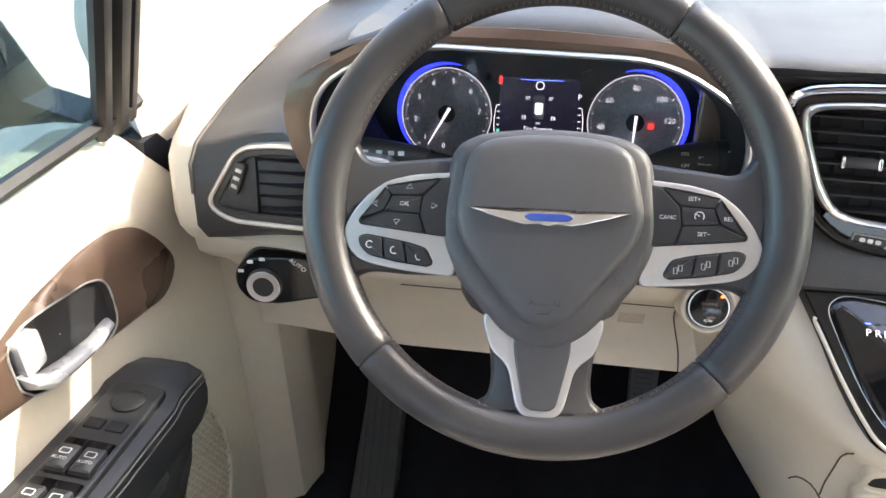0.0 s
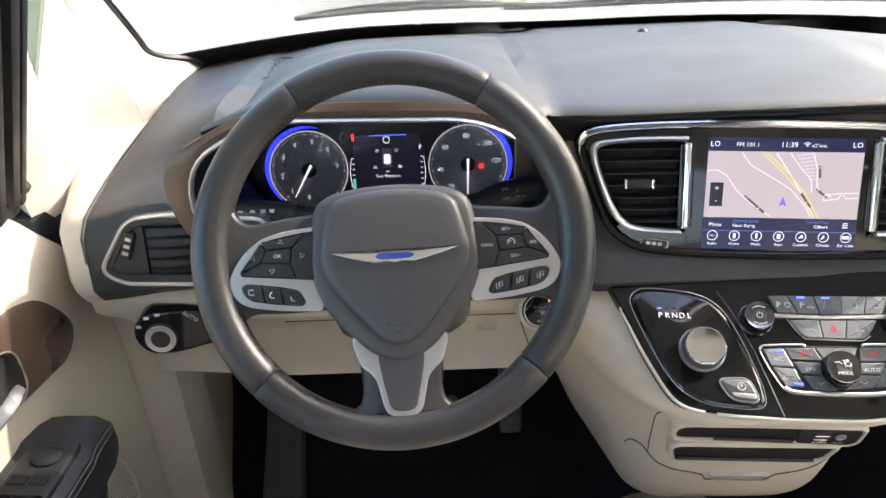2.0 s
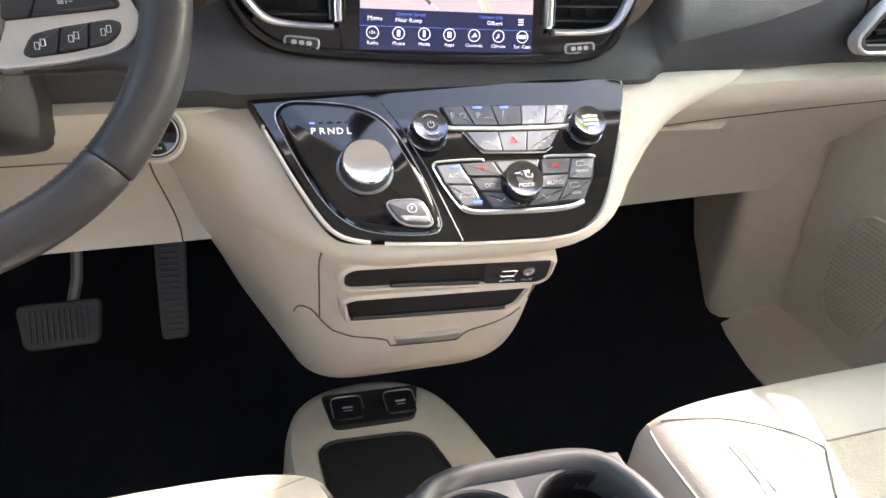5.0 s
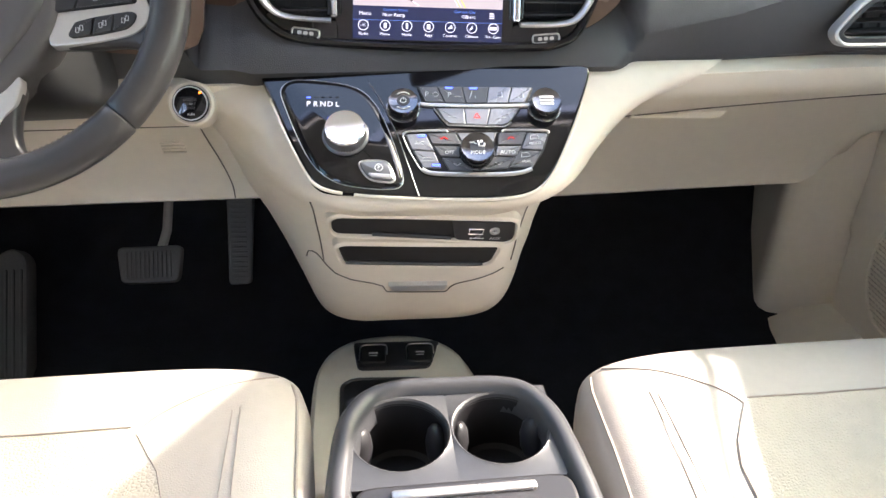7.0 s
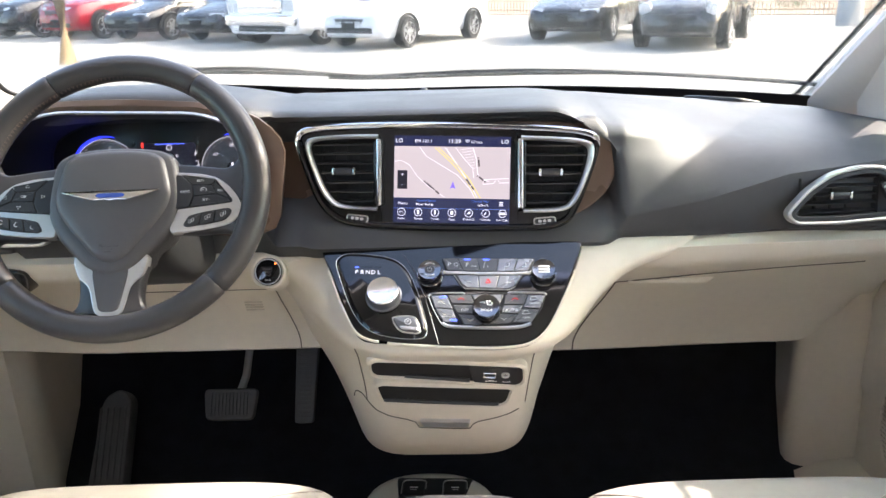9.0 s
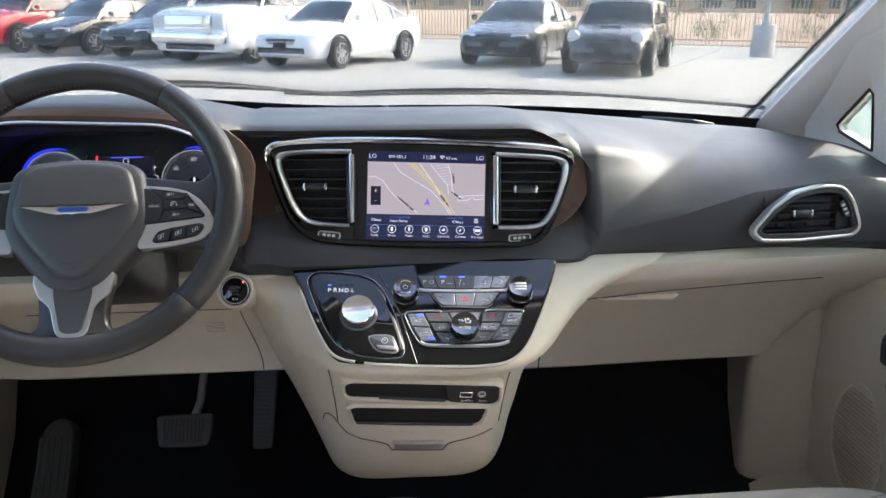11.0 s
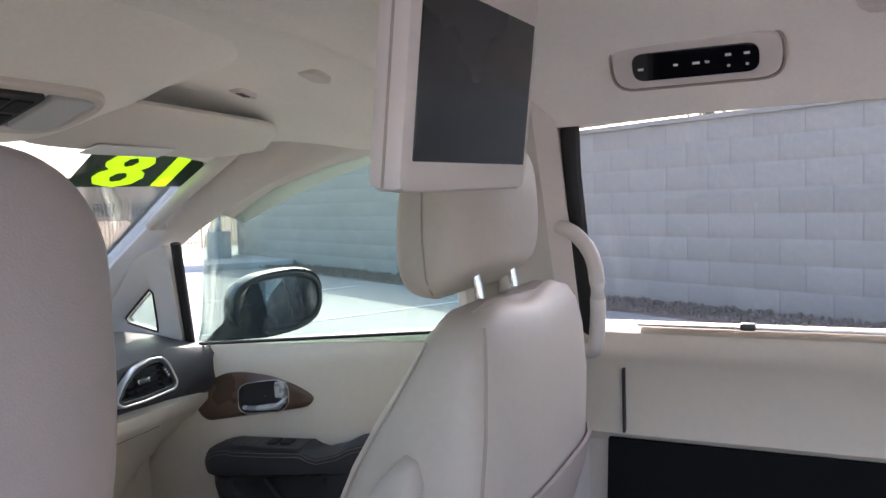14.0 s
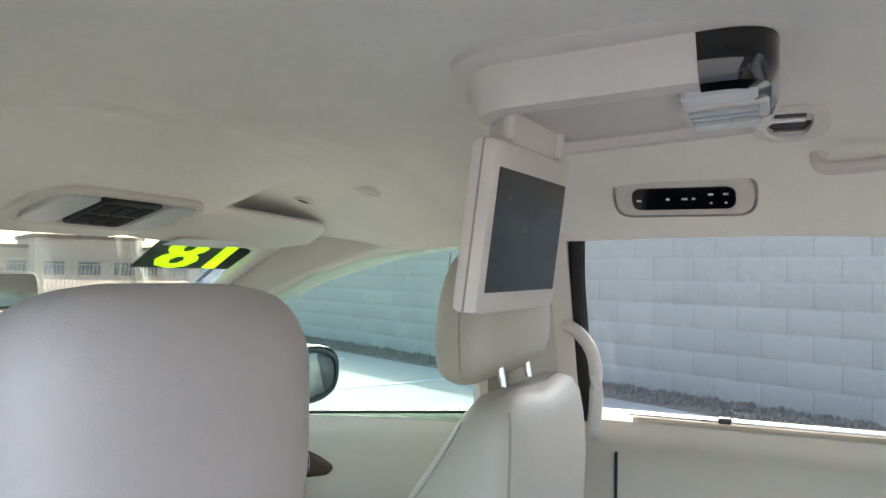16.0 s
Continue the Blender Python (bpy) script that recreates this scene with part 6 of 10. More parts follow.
plate(bm, rounded([(-0.0435, -0.0865), (0.0250, -0.0890), (0.0295, -0.0735), (-0.0485, -0.0710)], 0.003), -0.012, 0.0035, 0.002, F @ Matrix.Translation((0, 0, 0.012)) @ Matrix.Translation((0, -0.008, 0)) @ Matrix.Rotation(radians(4), 4, "X") @ Matrix.Translation((0, 0.008, 0)))
part("drawer_pull", bm, SATIN, st, "satin drawer pull")

cp_ = thing("control_panel", (0, -0.08, 0.9), "gloss black panel with rotary shifter, climate buttons and knobs", "control panel")
ol = [(-0.0721, -0.1551), (-0.0143, -0.1591), (0.0281, -0.1605), (0.0687, -0.1611), (0.0993, -0.1578), (0.1163, -0.1508), (0.1306, -0.1374), (0.1428, -0.1176), (0.1569, -0.0878), (0.173, -0.0503), (0.1868, -0.015), (0.195, 0.012), (-0.198, 0.012), (-0.1917, -0.0039), (-0.1832, -0.0233), (-0.1715, -0.0486), (-0.1605, -0.0763), (-0.1494, -0.1004), (-0.1384, -0.1222), (-0.1294, -0.1369), (-0.1197, -0.1449), (-0.1042, -0.1503)]
ol = rounded(ol, 0.012, 2)
bm = bmesh.new()
plate(bm, ol, -0.02, 0.006, 0.0025, P)
part("panel_face", bm, PIANO, cp_, "gloss black face")
bm = bmesh.new()
tube(bm, [P @ Vector((x, y, 0.0035)) for x, y in inset(ol, -0.0015) if y < -0.03], 0.0020, 6)
part("panel_edge", bm, CREAM, cp_, "pale lower edge")
# shifter pod: a raised gloss island with bevelled flanks
pod = [(-0.0823, -0.1467), (-0.0497, -0.1499), (-0.0355, -0.1485), (-0.0309, -0.1423), (-0.0317, -0.1292), (-0.0364, -0.1087), (-0.0434, -0.0845), (-0.0512, -0.0627), (-0.0596, -0.0435), (-0.0692, -0.0302), (-0.0799, -0.0215), (-0.0965, -0.0150), (-0.125, -0.0105), (-0.150, -0.0090), (-0.1600, -0.0115), (-0.1672, -0.0197), (-0.1670, -0.0290), (-0.1583, -0.0540), (-0.1475, -0.0815), (-0.1366, -0.1054), (-0.1253, -0.1233), (-0.1157, -0.1325), (-0.1033, -0.1409)]
pod = rounded(pod, 0.01, 2)
bm = bmesh.new()
add_loft(bm, [at_z(pod, 0.002, P), at_z(pod, 0.0064, P), at_z(inset(pod, 0.0010), 0.0072, P), at_z(inset(pod, 0.0052), 0.0092, P), at_z(inset(pod, 0.0066), 0.0094, P)])
part("shifter_pod", bm, PIANO, cp_, "raised gloss black shifter pod")
bm = bmesh.new()
tube(bm, [P @ Vector((x, y, 0.0062)) for x, y in inset(pod, -0.0006)], 0.0005, 5, closed=True)
part("pod_edge", bm, SATIN, cp_, "thin bright outline of the shifter pod")
bm = bmesh.new()
tube(bm, [P @ Vector((x, y, 0.0060)) for x, y in ((-0.068, -0.012), (-0.053, -0.040), (-0.035, -0.085), (-0.022, -0.130), (-0.014, -0.158))], 0.0008, 5)
part("panel_joint", bm, GREYJ, cp_, "fine joint across the panel")
# rotary shifter
K = P @ Matrix.Translation((-0.0935, -0.0840, 0.0092))
sh = thing("shift_knob", K.translation, "rotary gear shifter with brushed metal top", "shifter")
bm = bmesh.new()
prof = [(0.0258, -0.001), (0.0258, 0.0018), (0.0236, 0.003), (0.0232, 0.0125), (0.0222, 0.0145)]
seg = 96
add_loft(bm, [[K @ Vector(((r - (0.0007 if k % 2 and 0.002 < z < 0.014 else 0)) * math.cos(2 * math.pi * k / seg), (r - (0.0007 if k % 2 and 0.002 < z < 0.014 else 0)) * math.sin(2 * math.pi * k / seg), z)) for k in range(seg)] for r, z in prof])
part("knob_side", bm, mk("dark_metal", (0.22, 0.22, 0.23), 0.28, metal=0.9), sh, "knurled dark metal side")
bm = bmesh.new()
lathe(bm, [(0.0218, 0.0135), (0.0220, 0.0160), (0.0208, 0.0175), (0.0, 0.0178)], 56, K)
BRUSH = mk("brushed_metal", (0.80, 0.80, 0.80), 0.42, metal=0.9, var=0.06, vs=40)
bn = BRUSH.node_tree.nodes["Principled BSDF"]
bn.inputs["Anisotropic"].default_value = 0.6
tg = BRUSH.node_tree.nodes.new("ShaderNodeTangent")
tg.direction_type, tg.axis = "RADIAL", "Z"
BRUSH.node_tree.links.new(tg.outputs[0], bn.inputs["Tangent"])
kt = part("knob_top", bm, BRUSH, sh, "brushed silver top")
bm = bmesh.new()
lathe(bm, [(0.0220, 0.0152), (0.0224, 0.0168), (0.0212, 0.0180), (0.0202, 0.0178)], 56, K)
part("knob_ring", bm, CHROME, kt, "bright edge ring")
for k, ch in enumerate("PRNDL"):
    letters(ch, 0.0094, P @ Matrix.Translation((-0.1355 + 0.0081 * k, -0.0432 - 0.0002 * k, 0.0094)), WHITE_L, cp_, "gear_letter")
    bm = bmesh.new()
    box(bm, (-0.1381 + 0.0081 * k, -0.0352, 0.009), (-0.1333 + 0.0081 * k, -0.0336, 0.0098), 0.0004, P)
    part("gear_lamp", bm, BLUE_S if k == 0 else BLACKM, cp_, "blue gear lamp" if k == 0 else "unlit gear lamp")
# parking brake button: framed, with a bright lower lip
pk = rounded([(-0.0700, -0.1365), (-0.0630, -0.1408), (-0.0440, -0.1432), (-0.0400, -0.1408), (-0.0428, -0.1295), (-0.0470, -0.1198), (-0.0540, -0.1172), (-0.0720, -0.1172), (-0.0785, -0.1190), (-0.0765, -0.1258)], 0.004, 3)
bm = bmesh.new()
rim(bm, inset(pk, -0.0016), 0.0018, 0.007, 0.0115, 0.0008, P)
part("brake_frame", bm, SATIN, cp_, "bright frame")
bm = bmesh.new()
add_loft(bm, [at_z(pk, 0.006, P), at_z(pk, 0.0105, P), at_z(inset(pk, 0.0012), 0.0122, P), at_z(inset(pk, 0.0024), 0.0126, P)])
pb = part("brake_button", bm, SILVERB, cp_, "grey parking brake button")
bm = bmesh.new()
plate(bm, rounded([(-0.0655, -0.1380), (-0.0440, -0.1408), (-0.0425, -0.1352), (-0.0690, -0.1328)], 0.002, 2), 0.012, 0.0142, 0.0012, P)
part("brake_lip", bm, SATIN, pb, "bright lower lip")
bm = bmesh.new()
tube(bm, [P @ Vector((-0.0570 + x, -0.1265 + y, 0.0129)) for x, y in arc(0.0042, 0, 345, 16)], 0.0005, 5, closed=True)
part("brake_mark", bm, INK, pb)
letters("P", 0.006, P @ Matrix.Translation((-0.0570, -0.1265, 0.0126)), INK, pb)


def knob(nm, x, y, r, label):
    K = P @ Matrix.Translation((x, y, 0.006))
    k_ = thing(nm, K.translation, label, "knob", "control panel knobs")
    bm = bmesh.new()
    seg = 72
    add_loft(bm, [[K @ Vector(((q - (0.0005 if k % 2 and 0.003 < z < 0.015 else 0)) * math.cos(2 * math.pi * k / seg), (q - (0.0005 if k % 2 and 0.003 < z < 0.015 else 0)) * math.sin(2 * math.pi * k / seg), z)) for k in range(seg)] for q, z in ((r * 1.06, 0), (r * 1.05, 0.002), (r, 0.0032), (r * 0.97, 0.0140), (r * 0.90, 0.0162))])
    part("grip", bm, PIANO, k_, "gloss black grip")
    bm = bmesh.new()
    lathe(bm, [(r * 1.03, 0.0005), (r * 1.09, 0.0012), (r * 1.05, 0.0028), (r * 0.99, 0.0026)], 48, K)
    part("collar", bm, CHROME, k_, "bright collar")
    bm = bmesh.new()
    lathe(bm, [(r * 0.93, 0.0152), (r * 0.90, 0.0172), (r * 0.83, 0.0168)], 48, K)
    part("ring", bm, DARKCH, k_, "thin dark chrome ring")
    bm = bmesh.new()
    lathe(bm, [(r * 0.84, 0.015), (r * 0.80, 0.0166), (0.0, 0.0170)], 36, K)
    part("cap", bm, BLACKP, k_)
    return k_, K


kL, K1 = knob("volume_knob", -0.0290, -0.0478, 0.0178, "gloss black volume knob with bright ring and power symbol")
bm = bmesh.new()
tube(bm, [K1 @ Vector((x, y, 0.0174)) for x, y in arc(0.0032, 120, 420, 16)], 0.0004, 5)
tube(bm, [K1 @ Vector(v) for v in ((0, 0.001, 0.0174), (0, 0.0042, 0.0174))], 0.0004, 5)
tube(bm, [K1 @ Vector((x, y, 0.0173)) for x, y in arc(0.0105, 50, 130, 14)], 0.0007, 5)
tube(bm, [K1 @ Vector((x, y, 0.0173)) for x, y in arc(0.0105, 230, 310, 14)], 0.0007, 5)
part("power_mark", bm, INK, kL)
kR, K2 = knob("tune_knob", 0.1325, -0.0478, 0.0178, "gloss black tuning knob with bright ring")
bm = bmesh.new()
for k in range(3):
    box(bm, (-0.008, -0.0065 + k * 0.0045, 0.0168), (0.008, -0.0036 + k * 0.0045, 0.0175), 0.0003, K2)
part("knob_mark", bm, INK, kR)
kM, K3 = knob("mode_knob", 0.0512, -0.1072, 0.0198, "gloss black climate mode knob")
letters("MODE", 0.0056, K3 @ Matrix.Translation((0, -0.0075, 0.0171)), INK, kM)
bm = bmesh.new()
tube(bm, [K3 @ Vector(v) for v in ((0.0005, 0.0075, 0.0173), (0.0015, 0.0005, 0.0173), (0.0070, 0.0005, 0.0173), (0.0075, 0.0040, 0.0173))], 0.0010, 5)
tube(bm, [K3 @ Vector(v) for v in ((-0.0090, 0.0050, 0.0173), (-0.0040, 0.0050, 0.0173), (-0.0015, 0.0030, 0.0173))], 0.0008, 5)
lathe(bm, [(0.0016, 0.0168), (0.0016, 0.0176)], 10, K3 @ Matrix.Translation((0.0045, 0.0065, 0)))
part("seat_mark", bm, INK, kM)


def key(ol, mat, nm="button", lev=0.0095, par=None):
    """A flat key with rounded corners and a soft edge, a hair apart from its neighbours."""
    bm = bmesh.new()
    ol = inset(rounded(ol, 0.0012, 2), 0.0004)
    add_loft(bm, [at_z(ol, 0.003, P), at_z(ol, lev - 0.0011, P), at_z(inset(ol, 0.0003), lev - 0.0003, P), at_z(inset(ol, 0.0008), lev, P), at_z(inset(ol, 0.0010), lev, P)])
    return part(nm, bm, mat, par or cp_)


def stroke(pts, parent, mat=None, r=0.0004, nm="mark", z=0.0098):
    bm = bmesh.new()
    tube(bm, [P @ Vector((x, y, z)) for x, y in pts], r, 4)
    return part(nm, bm, mat or INK, parent)


def well(ol, nm, lab):
    """Dark tray in which a group of keys sits."""
    bm = bmesh.new()
    plate(bm, rounded(ol, 0.004, 3), 0.004, 0.0072, 0.0006, P)
    return part(nm, bm, BLACKM, cp_, lab)


GREYKEY = mk("grey_key", (0.125, 0.126, 0.13), 0.38, metal=0.25, var=0.05, vs=15)
SILKEY = mk("silver_key", (0.30, 0.30, 0.31), 0.30, metal=0.55, var=0.05, vs=15)
row = well([(-0.0060, -0.0445), (0.1120, -0.0455), (0.1225, -0.0200), (-0.0135, -0.0185)], "key_tray", "dark tray of the upper keys")
tops = [(-0.0117, -0.0197), (0.0098, -0.0194), (0.0386, -0.0200), (0.0699, -0.0204), (0.0970, -0.0209), (0.1206, -0.0213)]
bots = [(-0.0045, -0.0408), (0.0185, -0.0419), (0.0427, -0.0428), (0.0662, -0.0430), (0.0906, -0.0430), (0.1104, -0.0427)]
for k in range(5):
    b_ = key([bots[k], bots[k + 1], tops[k + 1], tops[k]], GREYKEY if k < 3 else SILKEY)
    cx, cy = (bots[k][0] + tops[k + 1][0]) / 2, (bots[k][1] + tops[k + 1][1]) / 2
    if k in (1, 2):
        bm = bmesh.new()
        box(bm, (cx - 0.009, tops[k][1] - 0.0040, 0.0092), (cx + 0.0, tops[k][1] - 0.0020, 0.0102), 0.0004, P)
        part("button_lamp", bm, BLUE_S, b_, "blue lamp")
    if k < 2:
        letters("P", 0.0095, P @ Matrix.Translation((cx - 0.0045, cy - 0.001, 0.0096)), INK, b_)
        stroke([(cx + 0.0055 + x, cy - 0.001 + y) for x, y in arc(0.0030, 0, 345, 10)] if k == 0 else [(cx + 0.001, cy - 0.003), (cx + 0.006, cy - 0.003), (cx + 0.009, cy - 0.004)], b_)
    elif k == 2:
        stroke([(cx - 0.009, cy - 0.005), (cx - 0.006, cy + 0.005)], b_)
        stroke([(cx - 0.002, cy - 0.005), (cx - 0.003, cy - 0.002)], b_)
    else:
        stroke([(cx - 0.003, cy - 0.003), (cx + 0.003, cy - 0.003), (cx + 0.003, cy + 0.003)], b_)
bm = bmesh.new()
add_loft(bm, [[P @ Vector((x, y + dy, z)) for dy, z in ((-0.0022, 0.004), (-0.0022, 0.0088), (-0.0008, 0.0100), (0.0008, 0.0100), (0.0020, 0.0088), (0.0020, 0.004))] for x, y in ((-0.0100, -0.0420), (-0.0045, -0.0434), (0.045, -0.0455), (0.090, -0.0458), (0.1118, -0.0450), (0.1170, -0.0440))])
part("chrome_bar", bm, SATIN, cp_, "satin bar between the button rows")
tops = [(0.0080, -0.0484), (0.0402, -0.0492), (0.0703, -0.0496), (0.1046, -0.0494)]
well([(0.0190, -0.0720), (0.0860, -0.0735), (0.1070, -0.0485), (0.0060, -0.0475)], "key_tray", "dark tray of the middle keys")
for k, q in enumerate(([(0.0168, -0.0640), (0.0232, -0.0698), (0.0412, -0.0708), tops[1], tops[0]], [(0.0412, -0.0708), (0.0650, -0.0718), tops[2], tops[1]], [(0.0650, -0.0718), (0.0836, -0.0720), (0.0912, -0.0679), tops[3], tops[2]])):
    b_ = key(q, SILKEY)
    cx, cy = sum(p[0] for p in q) / len(q), sum(p[1] for p in q) / len(q)
    if k == 1:
        stroke([(cx + 0.004 * math.cos(radians(a)), cy + 0.004 * math.sin(radians(a))) for a in (90, 210, 330, 450)], b_, RED_L, 0.0006)
    else:
        stroke([(cx - 0.004, cy), (cx + 0.004, cy)], b_)
stroke([(0.0055, -0.0480), (0.0150, -0.0640), (0.0215, -0.0712), (0.0640, -0.0732), (0.0845, -0.0735), (0.0930, -0.0680)], cp_, SATIN, 0.0009, "key_edge", 0.0085)
# climate keys round the mode knob, in a bright-edged tray
well([(-0.0310, -0.0805), (-0.0240, -0.1000), (-0.0100, -0.1290), (0.0020, -0.1330), (0.0900, -0.1345), (0.1110, -0.1290), (0.1280, -0.1040), (0.1360, -0.0800), (0.0830, -0.0795), (0.0200, -0.0790)][::1], "climate_tray", "dark tray of the climate keys")
CLIM = {"fan": [(-0.0208, -0.1024), (0.0050, -0.1044), (-0.0049, -0.0817), (-0.0268, -0.0829)], "recirculate": [(-0.0082, -0.1257), (0.0118, -0.1262), (0.0045, -0.1052), (-0.0200, -0.1034)],
        "warmer": [(0.0022, -0.0957), (0.0362, -0.0973), (0.0291, -0.0815), (-0.0036, -0.0818)], "off": [(0.0106, -0.1111), (0.0354, -0.1130), (0.0359, -0.0985), (0.0030, -0.0972)],
        "cooler": [(0.0199, -0.1296), (0.0464, -0.1300), (0.0382, -0.1142), (0.0118, -0.1126)], "blower": [(0.0374, -0.0974), (0.0685, -0.0990), (0.0764, -0.0811), (0.0302, -0.0813)],
        "warmer_r": [(0.0752, -0.0976), (0.1026, -0.0975), (0.1093, -0.0807), (0.0776, -0.0812)], "auto": [(0.0717, -0.1112), (0.0955, -0.1122), (0.1026, -0.0985), (0.0749, -0.0988)],
        "cooler_r": [(0.0522, -0.1300), (0.0845, -0.1270), (0.0950, -0.1133), (0.0685, -0.1122)], "front": [(0.1013, -0.1029), (0.1253, -0.1042), (0.1337, -0.0827), (0.1101, -0.0818)],
        "rear": [(0.0860, -0.1262), (0.1125, -0.1262), (0.1248, -0.1055), (0.1000, -0.1040)]}
for nm_, q in CLIM.items():
    b_ = key(q, SILKEY if nm_ in ("fan", "blower", "front", "recirculate", "auto") else GREYKEY, "climate_key")
    cx, cy = sum(p[0] for p in q) / 4, sum(p[1] for p in q) / 4
    if nm_.startswith("warmer"):
        stroke([(cx - 0.004, cy - 0.001), (cx, cy + 0.002), (cx + 0.004, cy - 0.001)], b_, RED_L, 0.0005)
    elif nm_.startswith("cooler"):
        stroke([(cx - 0.004, cy + 0.001), (cx, cy - 0.002), (cx + 0.004, cy + 0.001)], b_, INK, 0.0005)
    elif nm_ in ("front", "rear"):
        stroke([(cx - 0.005, cy + 0.002), (cx + 0.005, cy + 0.003), (cx + 0.003, cy + 0.0075), (cx - 0.004, cy + 0.0072), (cx - 0.005, cy + 0.002)], b_)
        letters(nm_.upper(), 0.0042, P @ Matrix.Translation((cx, cy - 0.0035, 0.0096)), INK, b_)
    elif nm_ == "recirculate":
        stroke([(cx - 0.007, cy - 0.002), (cx - 0.005, cy + 0.002), (cx + 0.004, cy + 0.002), (cx + 0.007, cy - 0.002), (cx - 0.007, cy - 0.002)], b_)
    elif nm_ == "blower":
        stroke([(cx - 0.003, cy + 0.005), (cx + 0.003, cy + 0.005)], b_)
    else:
        letters({"fan": "A/C", "off": "OFF", "auto": "AUTO"}[nm_], 0.0062, P @ Matrix.Translation((cx, cy - 0.002, 0.0096)), INK, b_)
for x, y in ((-0.0085, -0.0855), (0.0065, -0.1225)):
    bm = bmesh.new()
    box(bm, (x - 0.0052, y - 0.0012, 0.0092), (x + 0.0042, y + 0.0012, 0.0103), 0.0004, P)
    part("climate_lamp", bm, BLUE_S, cp_, "blue lamp")
for pts, w_ in (([(-0.0300, -0.0835), (-0.0275, -0.0800), (-0.0220, -0.0785), (0.0, -0.0778), (0.0180, -0.0780), (0.0195, -0.0800)], 0.0013), ([(0.0825, -0.0800), (0.0850, -0.0778), (0.1100, -0.0778), (0.1310, -0.0785), (0.1352, -0.0815)], 0.0016), ([(-0.0300, -0.0850), (-0.0225, -0.1050), (-0.0105, -0.1275), (-0.0020, -0.1318)], 0.0008), ([(-0.0095, -0.1265), (-0.0010, -0.1310), (0.0218, -0.1330), (0.0745, -0.1338), (0.0991, -0.1318), (0.1115, -0.1272)], 0.0026)):
    bm = bmesh.new()
    tube(bm, [P @ Vector((p.x, p.y, 0.0078)) for p in curve_pts(pts, 22)], w_, 8, flat=0.9, up=P.to_3x3() @ Vector((0, 0, 1)))
    part("climate_edge", bm, SATIN, cp_, "bright edge of the climate keys")

# ---- steering wheel and column ----
W = pose(-0.428, -0.1306, 1.1205, 55, 0, 3)
sw = thing("steering_wheel", W.translation, "dark leather steering wheel with silver spokes and winged badge", "steering wheel")
R0, RB = 0.1771, 0.0173


def rim_ring(a, grow=1.0):
    c, e = Vector((math.cos(a), math.sin(a), 0)), Vector((0, 0, 1))
    # a little fatter at the sides, where the grips are
    fat = grow * (1.0 + 0.05 * math.cos(a) ** 2)
    return [W @ (c * R0 + (c * math.cos(2 * math.pi * k / 20) * RB + e * math.sin(2 * math.pi * k / 20) * RB * 0.97) * fat) for k in range(20)]


cuts = [radians(v) for v in (57, 121, 223.5, 315.5, 417)]
for a0, a1 in zip(cuts, cuts[1:]):
    n = max(8, int((a1 - a0) / 0.05))
    g = 0.0045
    part("rim", loft([rim_ring(a0 + g * 0.4, 0.90), rim_ring(a0 + g, 0.965)] + [rim_ring(lerp(a0 + 2.2 * g, a1 - 2.2 * g, k / n)) for k in range(n + 1)] + [rim_ring(a1 - g, 0.965), rim_ring(a1 - g * 0.4, 0.90)]), WHEELL, sw, "dark leather rim section", angle=70)
for a in cuts[:-1]:
    part("rim_seam", loft([rim_ring(a - 0.008, 0.91), rim_ring(a + 0.008, 0.91)]), SEAL, sw)
bm = bmesh.new()
for k in range(380):
    a = 2 * math.pi * k / 380
    deg = math.degrees(a) % 360
    if 18 < deg < 162 or 202 < deg < 256 or 284 < deg < 338:
        c = Vector((math.cos(a), math.sin(a), 0))
        t = Vector((-math.sin(a), math.cos(a), 0))
        p = c * (R0 - RB * 0.91) + Vector((0, 0, RB * 0.46))
        q = c * (R0 - RB * 1.005) + Vector((0, 0, RB * 0.24)) + t * (0.0010 if k % 2 else -0.0010)
        tube(bm, [W @ p, W @ q], 0.00036, 4)
tagged(part("stitching", bm, mk("wheel_thread", (0.22, 0.17, 0.15), 0.8), sw, "pale brown cross stitching"), kind="stuff")


def domed(ol, levels, steps=7):
    """A pad over an outline: side wall through the given (inset, height) levels, then a soft dome to its middle."""
    cx, cy = 0.0, sum(p[1] for p in ol) / len(ol)
    rings = [at_z(inset(ol, d), z, W) for d, z in levels[:-1]]
    base, (d_last, top) = inset(ol, levels[-2][0]), levels[-1]
    z_last = levels[-2][1]
    for k in range(1, steps + 1):
        f = k / steps
        rings.append(at_z([(lerp(x, cx, f * 0.96), lerp(y, cy, f * 0.96)) for x, y in base], z_last + (top - z_last) * math.sin(f * math.pi / 2), W))
    return loft(rings)


def both(half):
    """A closed outline, counter-clockwise, from its right half listed from the bottom middle up to the top middle."""
    return list(half) + [(-x, y) for x, y in reversed(half) if x > 1e-6]


